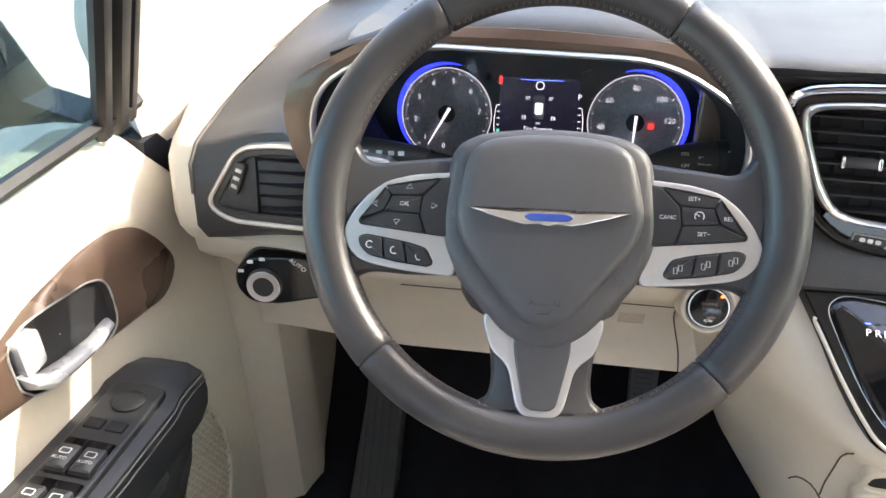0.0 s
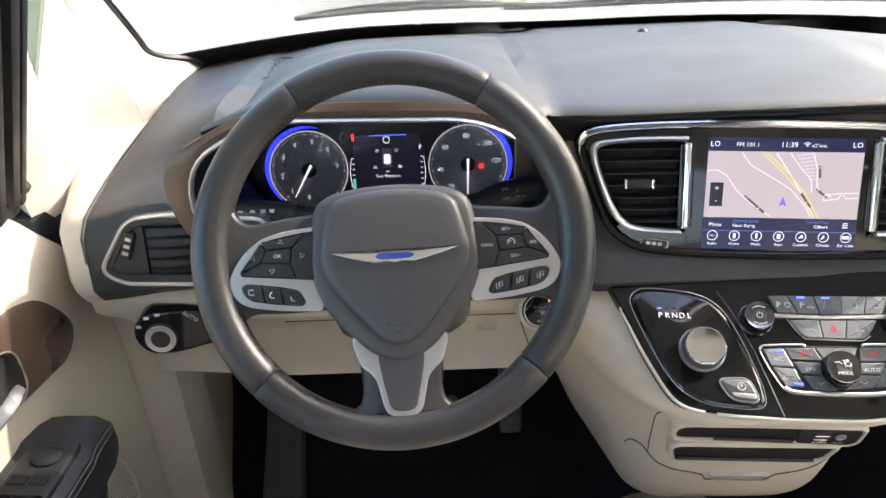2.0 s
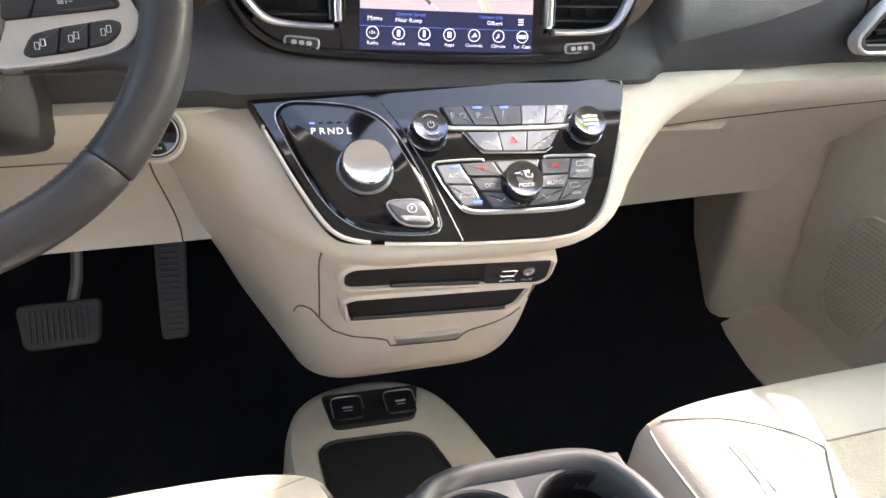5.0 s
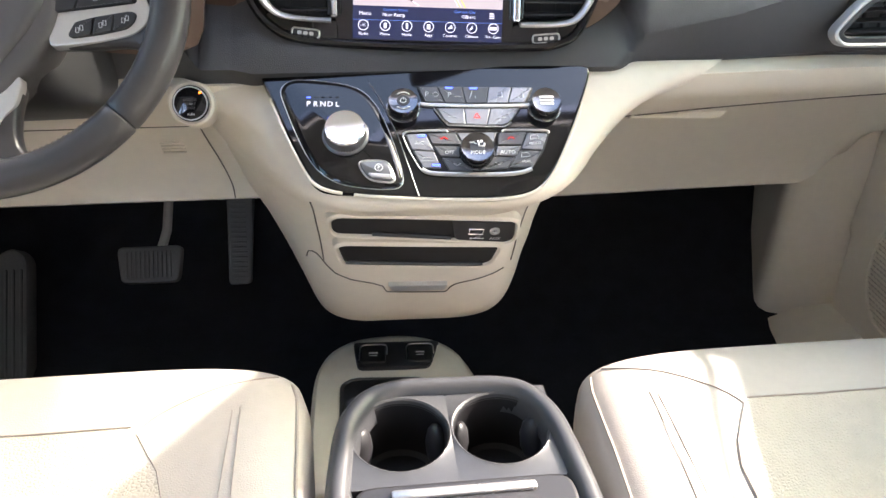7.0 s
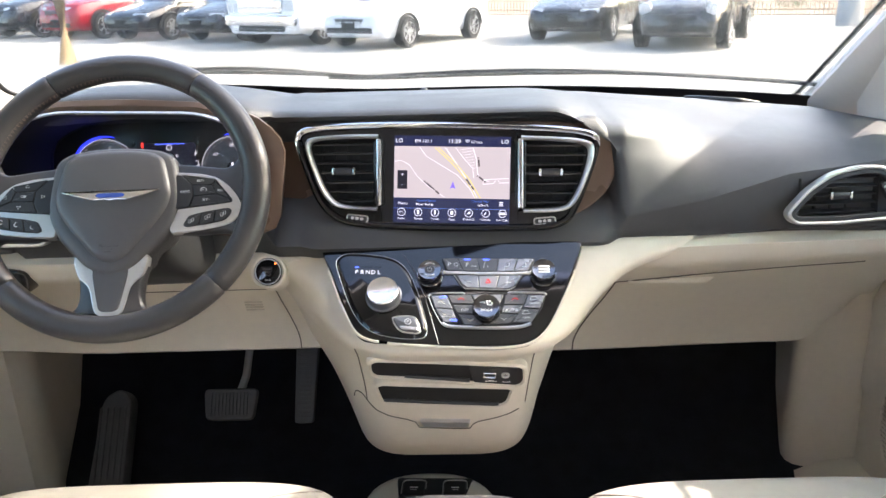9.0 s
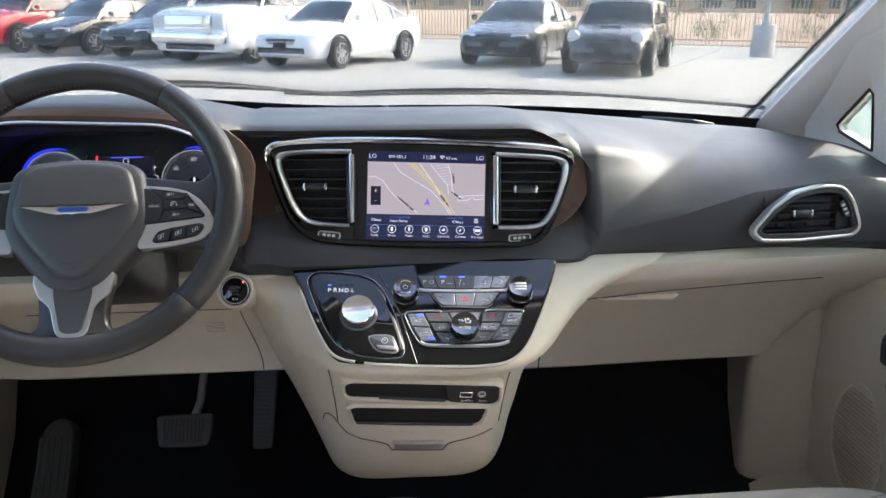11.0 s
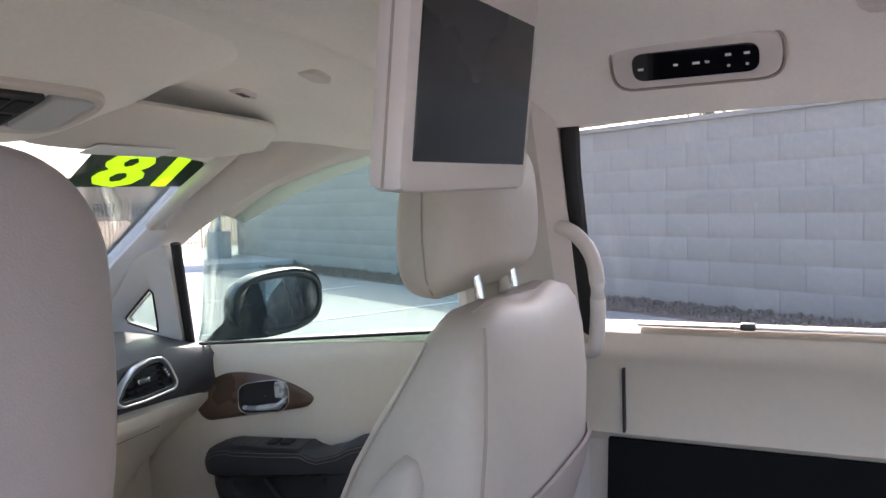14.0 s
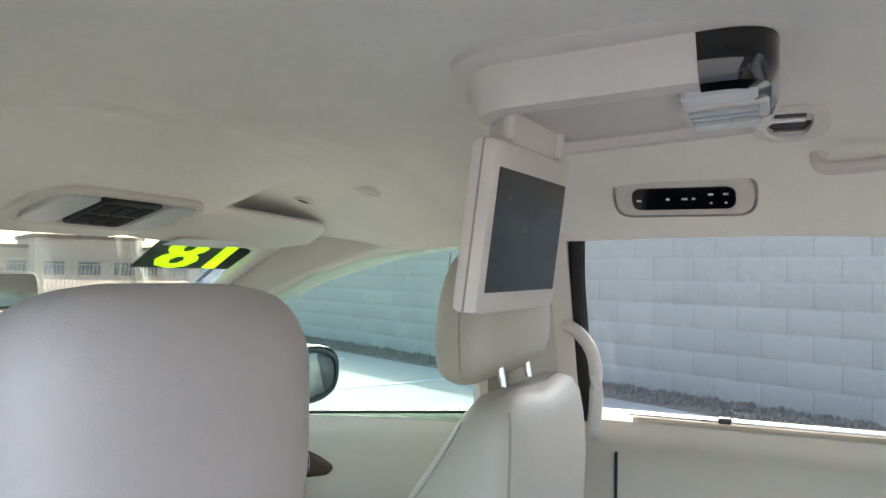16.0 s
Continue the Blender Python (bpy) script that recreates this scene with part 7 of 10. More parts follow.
hub = rounded(both([(0.0, -0.113), (0.0152, -0.110), (0.033, -0.100), (0.0508, -0.080), (0.066, -0.0623), (0.077, -0.0435), (0.083, -0.024), (0.0822, 0.001), (0.0776, 0.034), (0.0716, 0.0455), (0.0567, 0.0537), (0.031, 0.0578), (0.0, 0.0595)]), 0.012, 3)
part("airbag_cover", domed(hub, [(0.004, -0.045), (0.0, -0.010), (0.0, 0.002), (0.0012, 0.006), (0.004, 0.0095), (0.008, 0.0115), (0, 0.0125)]), HUBL, sw, "dark grained airbag cover", angle=70)
center = rounded(both([(0.0, -0.094), (0.012, -0.0915), (0.022, -0.0835), (0.0335, -0.0690), (0.0505, -0.0490), (0.0655, -0.0275), (0.0705, -0.0095), (0.0660, 0.016), (0.0600, 0.0390), (0.048, 0.0465), (0.026, 0.0500), (0.0, 0.0515)]), 0.010, 3)
part("cover_shield", domed(center, [(-0.004, 0.006), (-0.0015, 0.0115), (0.0, 0.0142), (0.0025, 0.0162), (0.006, 0.0174), (0, 0.0202)]), HUBS, sw, "smooth raised shield on the airbag cover", angle=70)
# bright winged badge, drawn as a plain shape
bm = bmesh.new()
wing = [(0.0, -0.0186), (0.007, -0.0172), (0.018, -0.0180), (0.028, -0.0160), (0.045, -0.0115), (0.0605, -0.0065), (0.0600, -0.0052), (0.022, -0.0072), (0.012, -0.0062), (0.0, -0.0062)]
plate(bm, both(wing), 0.017, 0.0232, 0.0012, W)
bd = part("badge", bm, CHROME, sw, "chrome winged badge")
bm = bmesh.new()
plate(bm, rounded([(-0.014, -0.0148), (0.014, -0.0148), (0.019, -0.0118), (0.014, -0.0090), (-0.014, -0.0090), (-0.019, -0.0118)], 0.002, 2), 0.022, 0.0238, 0.0004, W)
part("badge_centre", bm, mk("badge_blue", (0.03, 0.07, 0.32), 0.3), bd, "blue enamel centre")
letters("AIRBAG", 0.0068, W @ Matrix.Translation((0.0, -0.0755, 0.0176)), BLACKP, sw, "airbag_mark")
bm = bmesh.new()
tube(bm, [W @ Vector(v) for v in ((-0.005, -0.084, 0.0176), (0.003, -0.0835, 0.0176), (0.004, -0.0805, 0.0176))], 0.0006, 4)
part("airbag_mark", bm, BLACKP, sw, "embossed mark")

for s in (-1, 1):
    def sd(pts):
        """An outline for one side of the wheel, kept counter-clockwise."""
        return [(s * x, y) for x, y in pts][::s]
    # leather web between rim and hub, with filleted inner corners
    sp = rounded(sd([(0.066, -0.058), (0.110, -0.0590), (0.134, -0.0575), (0.1460, -0.0600), (0.1560, -0.0720), (0.1680, -0.0500), (0.1745, 0.0), (0.1690, 0.0480), (0.1570, 0.0500), (0.1480, 0.0330), (0.1370, 0.0280), (0.110, 0.0318), (0.066, 0.0365)]), 0.008, 4)
    bm = bmesh.new()
    add_loft(bm, [at_z(inset(sp, 0.003), -0.020, W), at_z(sp, -0.012, W), at_z(sp, -0.001, W), at_z(inset(sp, 0.002), 0.0026, W), at_z(inset(sp, 0.0045), 0.0042, W)])
    part("spoke", bm, WHEELL, sw, "dark side spoke", angle=60)
    trim_o = rounded(sd([(0.070, -0.0595), (0.109, -0.0565), (0.137, -0.0522), (0.1486, -0.0476), (0.1563, -0.0383), (0.1590, -0.0290), (0.1585, -0.0245), (0.1528, -0.0115), (0.1417, 0.0025), (0.1265, 0.0140), (0.105, 0.0195), (0.070, 0.0228)]), 0.006, 3)
    bm = bmesh.new()
    plate(bm, trim_o, -0.006, 0.0068, 0.0016, W)
    part("spoke_trim", bm, SATIN, sw, "satin silver spoke trim")
    pod_o = rounded(sd([(0.070, -0.0296), (0.0864, -0.0280), (0.1246, -0.0242), (0.1467, -0.0217), (0.1480, -0.0180), (0.1412, -0.0090), (0.131, 0.0025), (0.121, 0.0114), (0.1045, 0.0147), (0.070, 0.0190)]), 0.003, 3)
    bm = bmesh.new()
    plate(bm, pod_o, 0.0, 0.0074, 0.0006, W)
    pod_ = part("switch_pod", bm, BLACKM, sw, "black switch pod")
    keys = {"up": [(0.122, 0.0022), (0.1272, 0.0102), (0.1210, 0.0110), (0.1045, 0.0143), (0.0835, 0.0170), (0.0976, 0.0028)], "down": [(0.0945, -0.0268), (0.1246, -0.0238), (0.1440, -0.0215), (0.1450, -0.0190), (0.1268, -0.0108), (0.0996, -0.0124)],
            "outer": [(0.1272, -0.0098), (0.1462, -0.0182), (0.1405, -0.0090), (0.1305, 0.0020), (0.1278, 0.0095), (0.1226, 0.0016)], "middle": [(0.0996, -0.0117), (0.1268, -0.0101), (0.1220, 0.0016), (0.0978, 0.0022)], "inner": [(0.076, -0.0285), (0.0935, -0.0268), (0.0990, -0.0122), (0.0972, 0.0022), (0.0828, 0.0168), (0.076, 0.0178)]}
    for nm_, q in keys.items():
        bm = bmesh.new()
        plate(bm, inset(rounded(sd(q), 0.0012, 2), 0.0003), 0.004, 0.0096, 0.0009, W)
        bt = part("wheel_button", bm, BTN, pod_)
        cx, cy = s * sum(p[0] for p in q) / len(q), sum(p[1] for p in q) / len(q)
        if s == 1 and nm_ != "middle":
            cx, cy = {"up": (0.1075, 0.0082), "down": (0.1150, -0.0180), "outer": (0.1325, -0.0060), "inner": (0.0885, -0.0062)}[nm_]
            letters({"up": "SET+", "down": "SET\u2212", "outer": "RES", "inner": "CANC"}[nm_], 0.0044, W @ Matrix.Translation((cx, cy, 0.0097)), INK, bt)
        elif s == -1 and nm_ == "middle":
            letters("OK", 0.0052, W @ Matrix.Translation((cx, cy, 0.0097)), INK, bt)
        else:
            bm = bmesh.new()
            if nm_ == "middle":
                tube(bm, [W @ Vector((cx + x, cy + y, 0.0098)) for x, y in arc(0.0034, -40, 220, 12)], 0.0004, 4)
                tube(bm, [W @ Vector((cx, cy, 0.0098)), W @ Vector((cx - 0.0030, cy + 0.0022, 0.0098))], 0.0004, 4)
            else:
                cx, cy = {"up": (-0.1080, 0.0090), "down": (-0.1170, -0.0182), "outer": (-0.1345, -0.0050), "inner": (-0.0885, -0.0050)}[nm_]
                ang = {"up": 90, "down": -90, "outer": 180, "inner": 0}[nm_]
                tube(bm, [W @ Vector((cx + 0.0028 * math.cos(radians(ang + t)), cy + 0.0024 * math.sin(radians(ang + t)), 0.0098)) for t in (0, 120, 240)], 0.00035, 4, closed=True)
            part("arrow_mark", bm, INK, bt)
    low_o = rounded(sd([(0.0905, -0.0530), (0.1153, -0.0502), (0.1382, -0.0457), (0.1454, -0.0390), (0.1474, -0.0312), (0.1410, -0.0287), (0.1093, -0.0335), (0.0927, -0.0376), (0.0862, -0.0497)]), 0.004, 3)
    bm = bmesh.new()
    plate(bm, low_o, 0.002, 0.0074, 0.0006, W)
    pod_ = part("lower_switch_pod", bm, BLACKM, sw, "black lower switch pod")
    for k, q in enumerate(([(0.0905, -0.0522), (0.1065, -0.0504), (0.1100, -0.0345), (0.0935, -0.0380), (0.0872, -0.0497)], [(0.1075, -0.0503), (0.1245, -0.0477), (0.1270, -0.0318), (0.1110, -0.0343)], [(0.1255, -0.0475), (0.1378, -0.0450), (0.1446, -0.0388), (0.1464, -0.0316), (0.1408, -0.0295), (0.1280, -0.0316)])):
        bm = bmesh.new()
        plate(bm, inset(rounded(sd(q), 0.0012, 2), 0.0003), 0.004, 0.0096, 0.0009, W)
        bt = part("wheel_button", bm, BTN, pod_)
        cx, cy = s * sum(p[0] for p in q) / len(q), sum(p[1] for p in q) / len(q)
        bm = bmesh.new()
        if s == 1:
            for j in range(2):
                tube(bm, [W @ Vector((cx - 0.002 + 0.0035 * j + x, cy - 0.001 + 0.002 * j + y, 0.0098)) for x, y in ((-0.0013, -0.0022), (0.0013, -0.0022), (0.0013, 0.0022), (-0.0013, 0.0022))], 0.00035, 4, closed=True)
        else:
            tube(bm, [W @ Vector((cx + 0.0028 * math.cos(t), cy + 0.0028 * math.sin(t), 0.0098)) for t in np.linspace(2.6 - k, 5.0 + k * 0.3, 7)], 0.0005, 4)
        part("mark", bm, INK, bt)
# lower spoke with silver surround
lowsp = rounded(both([(0.0, -0.176), (0.050, -0.168), (0.074, -0.160), (0.062, -0.1560), (0.0484, -0.1548), (0.0400, -0.1490), (0.0375, -0.136), (0.0390, -0.1155), (0.046, -0.090), (0.0, -0.080)]), 0.008, 4)
bm = bmesh.new()
add_loft(bm, [at_z(inset(lowsp, 0.002), -0.018, W), at_z(lowsp, -0.010, W), at_z(lowsp, 0.000, W), at_z(inset(lowsp, 0.002), 0.0034, W), at_z(inset(lowsp, 0.004), 0.0048, W)])
part("lower_spoke", bm, WHEELL, sw, "dark lower spoke", angle=60)
sil = rounded(both([(0.0, -0.1632), (0.0100, -0.1627), (0.0176, -0.1565), (0.0205, -0.1450), (0.0245, -0.1275), (0.0285, -0.1215), (0.0390, -0.1128), (0.0452, -0.0940), (0.0452, -0.085), (0.0, -0.080)]), 0.005, 3)
bm = bmesh.new()
plate(bm, sil, -0.006, 0.0070, 0.0016, W)
part("lower_trim", bm, SATIN, sw, "satin silver lower spoke trim")
insr = rounded(both([(0.0, -0.1570), (0.0080, -0.1565), (0.0125, -0.1530), (0.0168, -0.1340), (0.0215, -0.1120), (0.0215, -0.090), (0.0, -0.086)]), 0.005, 3)
bm = bmesh.new()
plate(bm, insr, 0.0, 0.0086, 0.0016, W)
part("lower_insert", bm, HUBS, sw, "dark insert")

col = thing("steering_column", (-0.42, 0.0, 0.98), "black steering column shroud with two stalks", "steering column")
bm = bmesh.new()
add_loft(bm, [at_z(rrect(-0.058, -0.085, 0.058, 0.030, 0.03), -0.03, W), at_z(rrect(-0.068, -0.090, 0.068, 0.035, 0.03), -0.07, W), at_z(rrect(-0.078, -0.085, 0.078, 0.035, 0.03), -0.14, W), at_z(rrect(-0.085, -0.07, 0.085, 0.04, 0.03), -0.22, W)])
part("shroud", bm, BLACKP, col, "black shroud")
# stalks reach out behind the rim to both sides
CS = pose(-0.428, 0.022, 1.078, 62, 0, 2)
bm = bmesh.new()
tube(bm, [CS @ Vector(v) for v in ((-0.06, -0.004, 0), (-0.10, 0.0, 0), (-0.135, 0.006, 0), (-0.165, 0.009, 0), (-0.192, 0.012, 0), (-0.196, 0.0125, 0))], [0.012, 0.0125, 0.0155, 0.0172, 0.0170, 0.009], 16, flat=0.85)
lsk = part("light_stalk", bm, mk("grey_stalk", (0.055, 0.054, 0.052), 0.30, var=0.06), col, "black light stalk")
bm = bmesh.new()
for k, x in enumerate((-0.186, -0.172, -0.160, -0.150)):
    box(bm, (x - 0.003, 0.008, 0.0150), (x + 0.003, 0.0125, 0.0172), 0.0005, CS)
part("stalk_marks", bm, INK, lsk, "white printed light symbols")
bm = bmesh.new()
tube(bm, [CS @ Vector(v) for v in ((0.06, 0.002, 0), (0.09, 0.008, 0), (0.112, 0.014, 0), (0.14, 0.018, 0), (0.170, 0.022, 0), (0.174, 0.0225, 0))], [0.013, 0.0135, 0.0175, 0.0190, 0.0190, 0.011], 16, flat=0.9)
wsk = part("wiper_stalk", bm, BLACKP, col, "black wiper stalk")
bm = bmesh.new()
tube(bm, [CS @ Vector((0.148 + d, 0.0200 + 0.1 * d, 0.0)) for d in (0.0, 0.0016)], 0.0198, 16, flat=0.9)
part("stalk_ring", bm, SEAL, wsk, "dark gap of the turning collar")
for txt, x, y in (("ON", 0.118, 0.021), ("OFF", 0.119, 0.010), ("REAR\nWIPER", 0.136, 0.015), ("FRONT\nWIPER", 0.164, 0.021)):
    letters(txt, 0.0046, CS @ Matrix.Translation((x, y, 0.0172)), INK, wsk)

# ---- pedals ----
for nm, base, q, tilt, lab in (("brake_pedal", (-0.425, 0.20, 0.61), rounded([(-0.045, -0.030), (0.045, -0.030), (0.052, 0.030), (-0.052, 0.030)], 0.012, 4), 52, "ribbed black rubber brake pedal on a steel arm"), ("accelerator_pedal", (-0.285, 0.235, 0.63), rounded([(-0.020, -0.075), (0.016, -0.075), (0.026, 0.075), (-0.018, 0.075)], 0.008, 4), 58, "tall ribbed black accelerator pedal")):
    M = pose(*base, tilt, 0, 0)
    pd = thing(nm, base, lab, "pedal", "pedals")
    bm = bmesh.new()
    plate(bm, q, -0.012, 0.004, 0.004, M)
    pad_ = part("pad", bm, RUBBER, pd, "rubber pad")
    y0, y1 = min(p[1] for p in q), max(p[1] for p in q)
    bm = bmesh.new()
    if nm == "brake_pedal":
        for k in range(11):
            box(bm, (-0.037 + k * 0.0068, y0 + 0.008, 0.003), (-0.034 + k * 0.0068, y1 - 0.008, 0.0062), 0.001, M)
    else:
        for k in range(16):
            box(bm, (-0.013, y0 + 0.010 + k * 0.0082, 0.003), (0.012, y0 + 0.0135 + k * 0.0082, 0.006), 0.001, M)
    part("ribs", bm, RUBBER, pad_, "raised rubber ribs")
    bm = bmesh.new()
    tube(bm, [M @ Vector((0.01, 0.01, -0.012)), M @ Vector((0.02, 0.06, -0.03)), M @ Vector((0.03, 0.17, -0.02))], 0.008, 8)
    part("arm", bm, SATIN if nm == "brake_pedal" else BLACKM, pd, "steel arm")
M = pose(-0.695, 0.24, 0.47, 52, 0, 0)
fr_t = thing("footrest", (-0.695, 0.24, 0.40), "ribbed dark footrest beside the pedals", "footrest")
bm = bmesh.new()
plate(bm, rounded([(-0.045, -0.17), (0.035, -0.17), (0.035, 0.12), (0.01, 0.14), (-0.025, 0.12)], 0.02, 4), -0.03, 0.008, 0.006, M)
fr_p = part("pad", bm, RUBBER, fr_t, "dark rubber pad")
for k in range(5):
    bm = bmesh.new()
    box(bm, (-0.028 + k * 0.0125, -0.15, 0.006), (-0.022 + k * 0.0125, 0.10, 0.011), 0.002, M)
    part("rib", bm, RUBBER, fr_p)


# ---- front seats ----


def sup(w, h, n=28, e=3.2):
    """Rounded-square ring of half sizes w, h."""
    out = []
    for k in range(n):
        t = 2 * math.pi * k / n
        c, s_ = math.cos(t), math.sin(t)
        out.append((math.copysign(abs(c) ** (2 / e), c) * w, math.copysign(abs(s_) ** (2 / e), s_) * h))
    return out


def seat(x0, lift, label, recline=0.0, y_shift=0.0):
    st_ = thing("front_seat", (x0, -0.45, 0.40), label, "car seat", "front seats")
    # cushion: rings from front to back
    cl_ = 0.0 if x0 > 0 else 0.018
    stations = ((-0.212, 0.640, 0.205, 0.040), (-0.217, 0.648, 0.226, 0.066), (-0.235, 0.655, 0.243, 0.079), (-0.27, 0.656, 0.252, 0.083), (-0.34, 0.652, 0.256, 0.082), (-0.46, 0.642, 0.258, 0.080), (-0.58, 0.632, 0.258, 0.078), (-0.70, 0.626, 0.252, 0.072), (-0.74, 0.62, 0.23, 0.05))

    def cush(y):
        return [float(np.interp(-y, [-v[0] for v in stations], [v[i] for v in stations])) for i in (1, 2, 3)]

    def swell(u, y):
        """Side bolsters stand proud, the middle dips."""
        return 0.016 * smooth((abs(u) - 0.50) / 0.3) * smooth((-0.24 - y) / 0.14) - 0.008 * (1 - abs(u)) * smooth((-0.27 - y) / 0.1)
    rings = []
    for y in (-0.212, -0.214, -0.217, -0.224, -0.235, -0.25, -0.27, -0.30, -0.34, -0.40, -0.46, -0.52, -0.58, -0.64, -0.70, -0.74):
        zc, hw, hh = cush(y)
        rings.append([(x0 + a, y, zc + b + (swell(a / hw, y) if b > 0 else 0) + cl_) for a, b in sup(hw, hh, 48, 4.0)])
    cu = part("cushion", loft(rings), LEATHER, st_, "cream leather cushion", angle=60)

    def top_pt(u, y, off=0.0005):
        zc, hw, hh = cush(y)
        return Vector((x0 + u * hw, y, zc + hh * max(0.0, 1 - abs(u) ** 4) ** 0.25 + swell(u, y) + cl_ + off))
    # perforated middle panel, seams running from it to the front corners, piping along the sides
    inset_rows = [[top_pt(u * (0.50 - 0.16 * smooth((y + 0.40) / 0.10)), y, 0.0016) for u in np.linspace(-1, 1, 13)] for y in (-0.318, -0.322, -0.33, -0.345, -0.37, -0.40, -0.46, -0.52, -0.60, -0.68)]
    part("seat_insert", sheet(inset_rows, 0.004, (0, 0, -1)), PERF, cu, "perforated leather middle panel", angle=60)
    for q in (-1, 1):
        bm = bmesh.new()
        tube(bm, [top_pt(q * lerp(0.90, 0.36, smooth(f) * 0.6 + f * 0.4), lerp(-0.238, -0.325, f ** 1.3)) for f in np.linspace(0, 1, 16)] + [top_pt(q * (0.50 - 0.16 * smooth((y + 0.40) / 0.10)), y, 0.0018) for y in (-0.33, -0.345, -0.37, -0.40, -0.46, -0.52, -0.60, -0.68)], 0.0009, 5)
        part("seam", bm, SEAMT, cu, "stitched seam")
        bm = bmesh.new()
        tube(bm, [top_pt(q * 0.74, y, 0.0002) for y in np.linspace(-0.30, -0.46, 10)], 0.0006, 5)
        tube(bm, [top_pt(q * (0.71 - 0.02 * f), lerp(-0.305, -0.46, f), 0.0002) for f in np.linspace(0, 1, 10)], 0.0006, 5)
        part("seam", bm, SEAMT, cu, "double stitched seam")
        bm = bmesh.new()
        tube(bm, [top_pt(q * 0.952, y, 0.0012) for y in np.linspace(-0.226, -0.70, 24)], 0.0017, 6)
        part("piping", bm, SEAMT, cu, "pale piping along the cushion edge")
    bm = bmesh.new()
    tube(bm, [top_pt(u, -0.318 - 0.0 * u, 0.0018) for u in np.linspace(-0.34, 0.34, 12)], 0.0013, 5)
    part("seam", bm, SEAMT, cu, "stitched seam")
    # backrest: rings from bottom to top
    ff = (0.0, 0.03, 0.15, 0.4, 0.6, 0.78, 0.88, 0.95, 0.985, 1.0)
    hws = (0.20, 0.225, 0.245, 0.250, 0.248, 0.240, 0.232, 0.218, 0.198, 0.165)
    ths = (0.06, 0.085, 0.105, 0.115, 0.110, 0.085, 0.066, 0.050, 0.034, 0.012)
    cys = (-0.70, -0.705, -0.73, -0.80, -0.845, -0.872, -0.885, -0.892, -0.895, -0.897)

    def back_ring(f):
        return tuple(float(np.interp(f, ff, v)) for v in (hws, ths, cys)) + (lerp(0.66, 1.288 if x0 > 0 else 1.194, f) + lift,)
    rings = []
    for f in (0.0, 0.03, 0.09, 0.15, 0.25, 0.4, 0.5, 0.6, 0.7, 0.78, 0.84, 0.88, 0.92, 0.95, 0.97, 0.985, 1.0):
        hw, th, y, z = back_ring(f)
        y += y_shift
        ring = []
        for a, b in sup(hw, th, 40, 3.6):
            u = abs(a) / max(hw, 0.01)
            bol = 0.030 * smooth((u - 0.5) / 0.4) * (1 if b > 0 else 0) * smooth((0.95 - f) / 0.3)
            ring.append((x0 + a, y + b + bol, z - 0.016 * (1 - min(1.0, u * 1.5)) * smooth((f - 0.8) / 0.2) - 0.010 * u ** 6 * f))
        rings.append(ring)
    bk = part("backrest", loft(rings), LEATHER, st_, "cream leather backrest", angle=60)

    def back_pt(a, f, front):
        hw, th, y, z = back_ring(f)
        y += y_shift
        u = abs(a)
        b = th * max(0.0, 1 - u ** 3.6) ** (1 / 3.6)
        bol = 0.030 * smooth((u - 0.5) / 0.4) * smooth((0.95 - f) / 0.3)
        zz = z - 0.016 * (1 - min(1.0, u * 1.5)) * smooth((f - 0.8) / 0.2) - 0.010 * u ** 6 * f
        return Vector((x0 + a * hw, y + b + bol, zz)) if front else Vector((x0 + a * hw, y - b, zz))
    for q in (-1, 1):
        bm = bmesh.new()
        tube(bm, [back_pt(q * lerp(0.62, 0.45, f), f, True) + Vector((0, 0.0012, 0.0004)) for f in np.linspace(0.1, 0.97, 30)], 0.0014, 6)
        part("bolster_seam", bm, SEAMT, bk, "stitched bolster seam")
        bm = bmesh.new()
        tube(bm, [back_pt(q * 0.90, f, False) for f in np.linspace(0.25, 0.97, 30)], 0.0024, 6)
        part("edge_piping", bm, SEAMT, bk, "stitched edge piping")
        bm = bmesh.new()
        tube(bm, [back_pt(q * 0.955, f, True) + Vector((q * 0.0008, 0.0008, 0)) for f in np.linspace(0.1, 0.95, 40)], 0.0016, 6)
        part("side_seam", bm, SEAMT, bk, "stitched side seam")
    bm = bmesh.new()
    tube(bm, [back_pt(u, 0.998, True).lerp(back_pt(u, 0.998, False), 0.8) + Vector((0, 0, 0.001)) for u in np.linspace(-0.98, 0.98, 17)], 0.0014, 5)
    part("top_seam", bm, SEAMT, bk, "stitched top seam")
    # panel on the back of the seat
    bm = sheet([[back_pt(u, f, False) - Vector((0, 0.004, 0)) for u in np.linspace(-0.86, 0.86, 9)] for f in np.linspace(0.05, 0.62, 8)], 0.006, (0, -1, 0))
    part("back_panel", bm, LEATHER_B, st_, "taupe vinyl back panel")
    if x0 > 0:
        bm = bmesh.new()
        box(bm, (x0 - 0.2515, -0.90, 0.985), (x0 - 0.2485, -0.87, 1.025), 0.001)
        part("airbag_tag", bm, BLACKP, st_, "small black tag")
    # headrest and its posts
    hz, hx = (1.322, x0) if x0 > 0 else (1.279, x0 - 0.03)
    hyc = (-0.828 if x0 > 0 else -0.905) + y_shift
    rings = []
    H_ = 0.228 if x0 > 0 else 0.205
    wk = 1.0 if x0 > 0 else 0.90
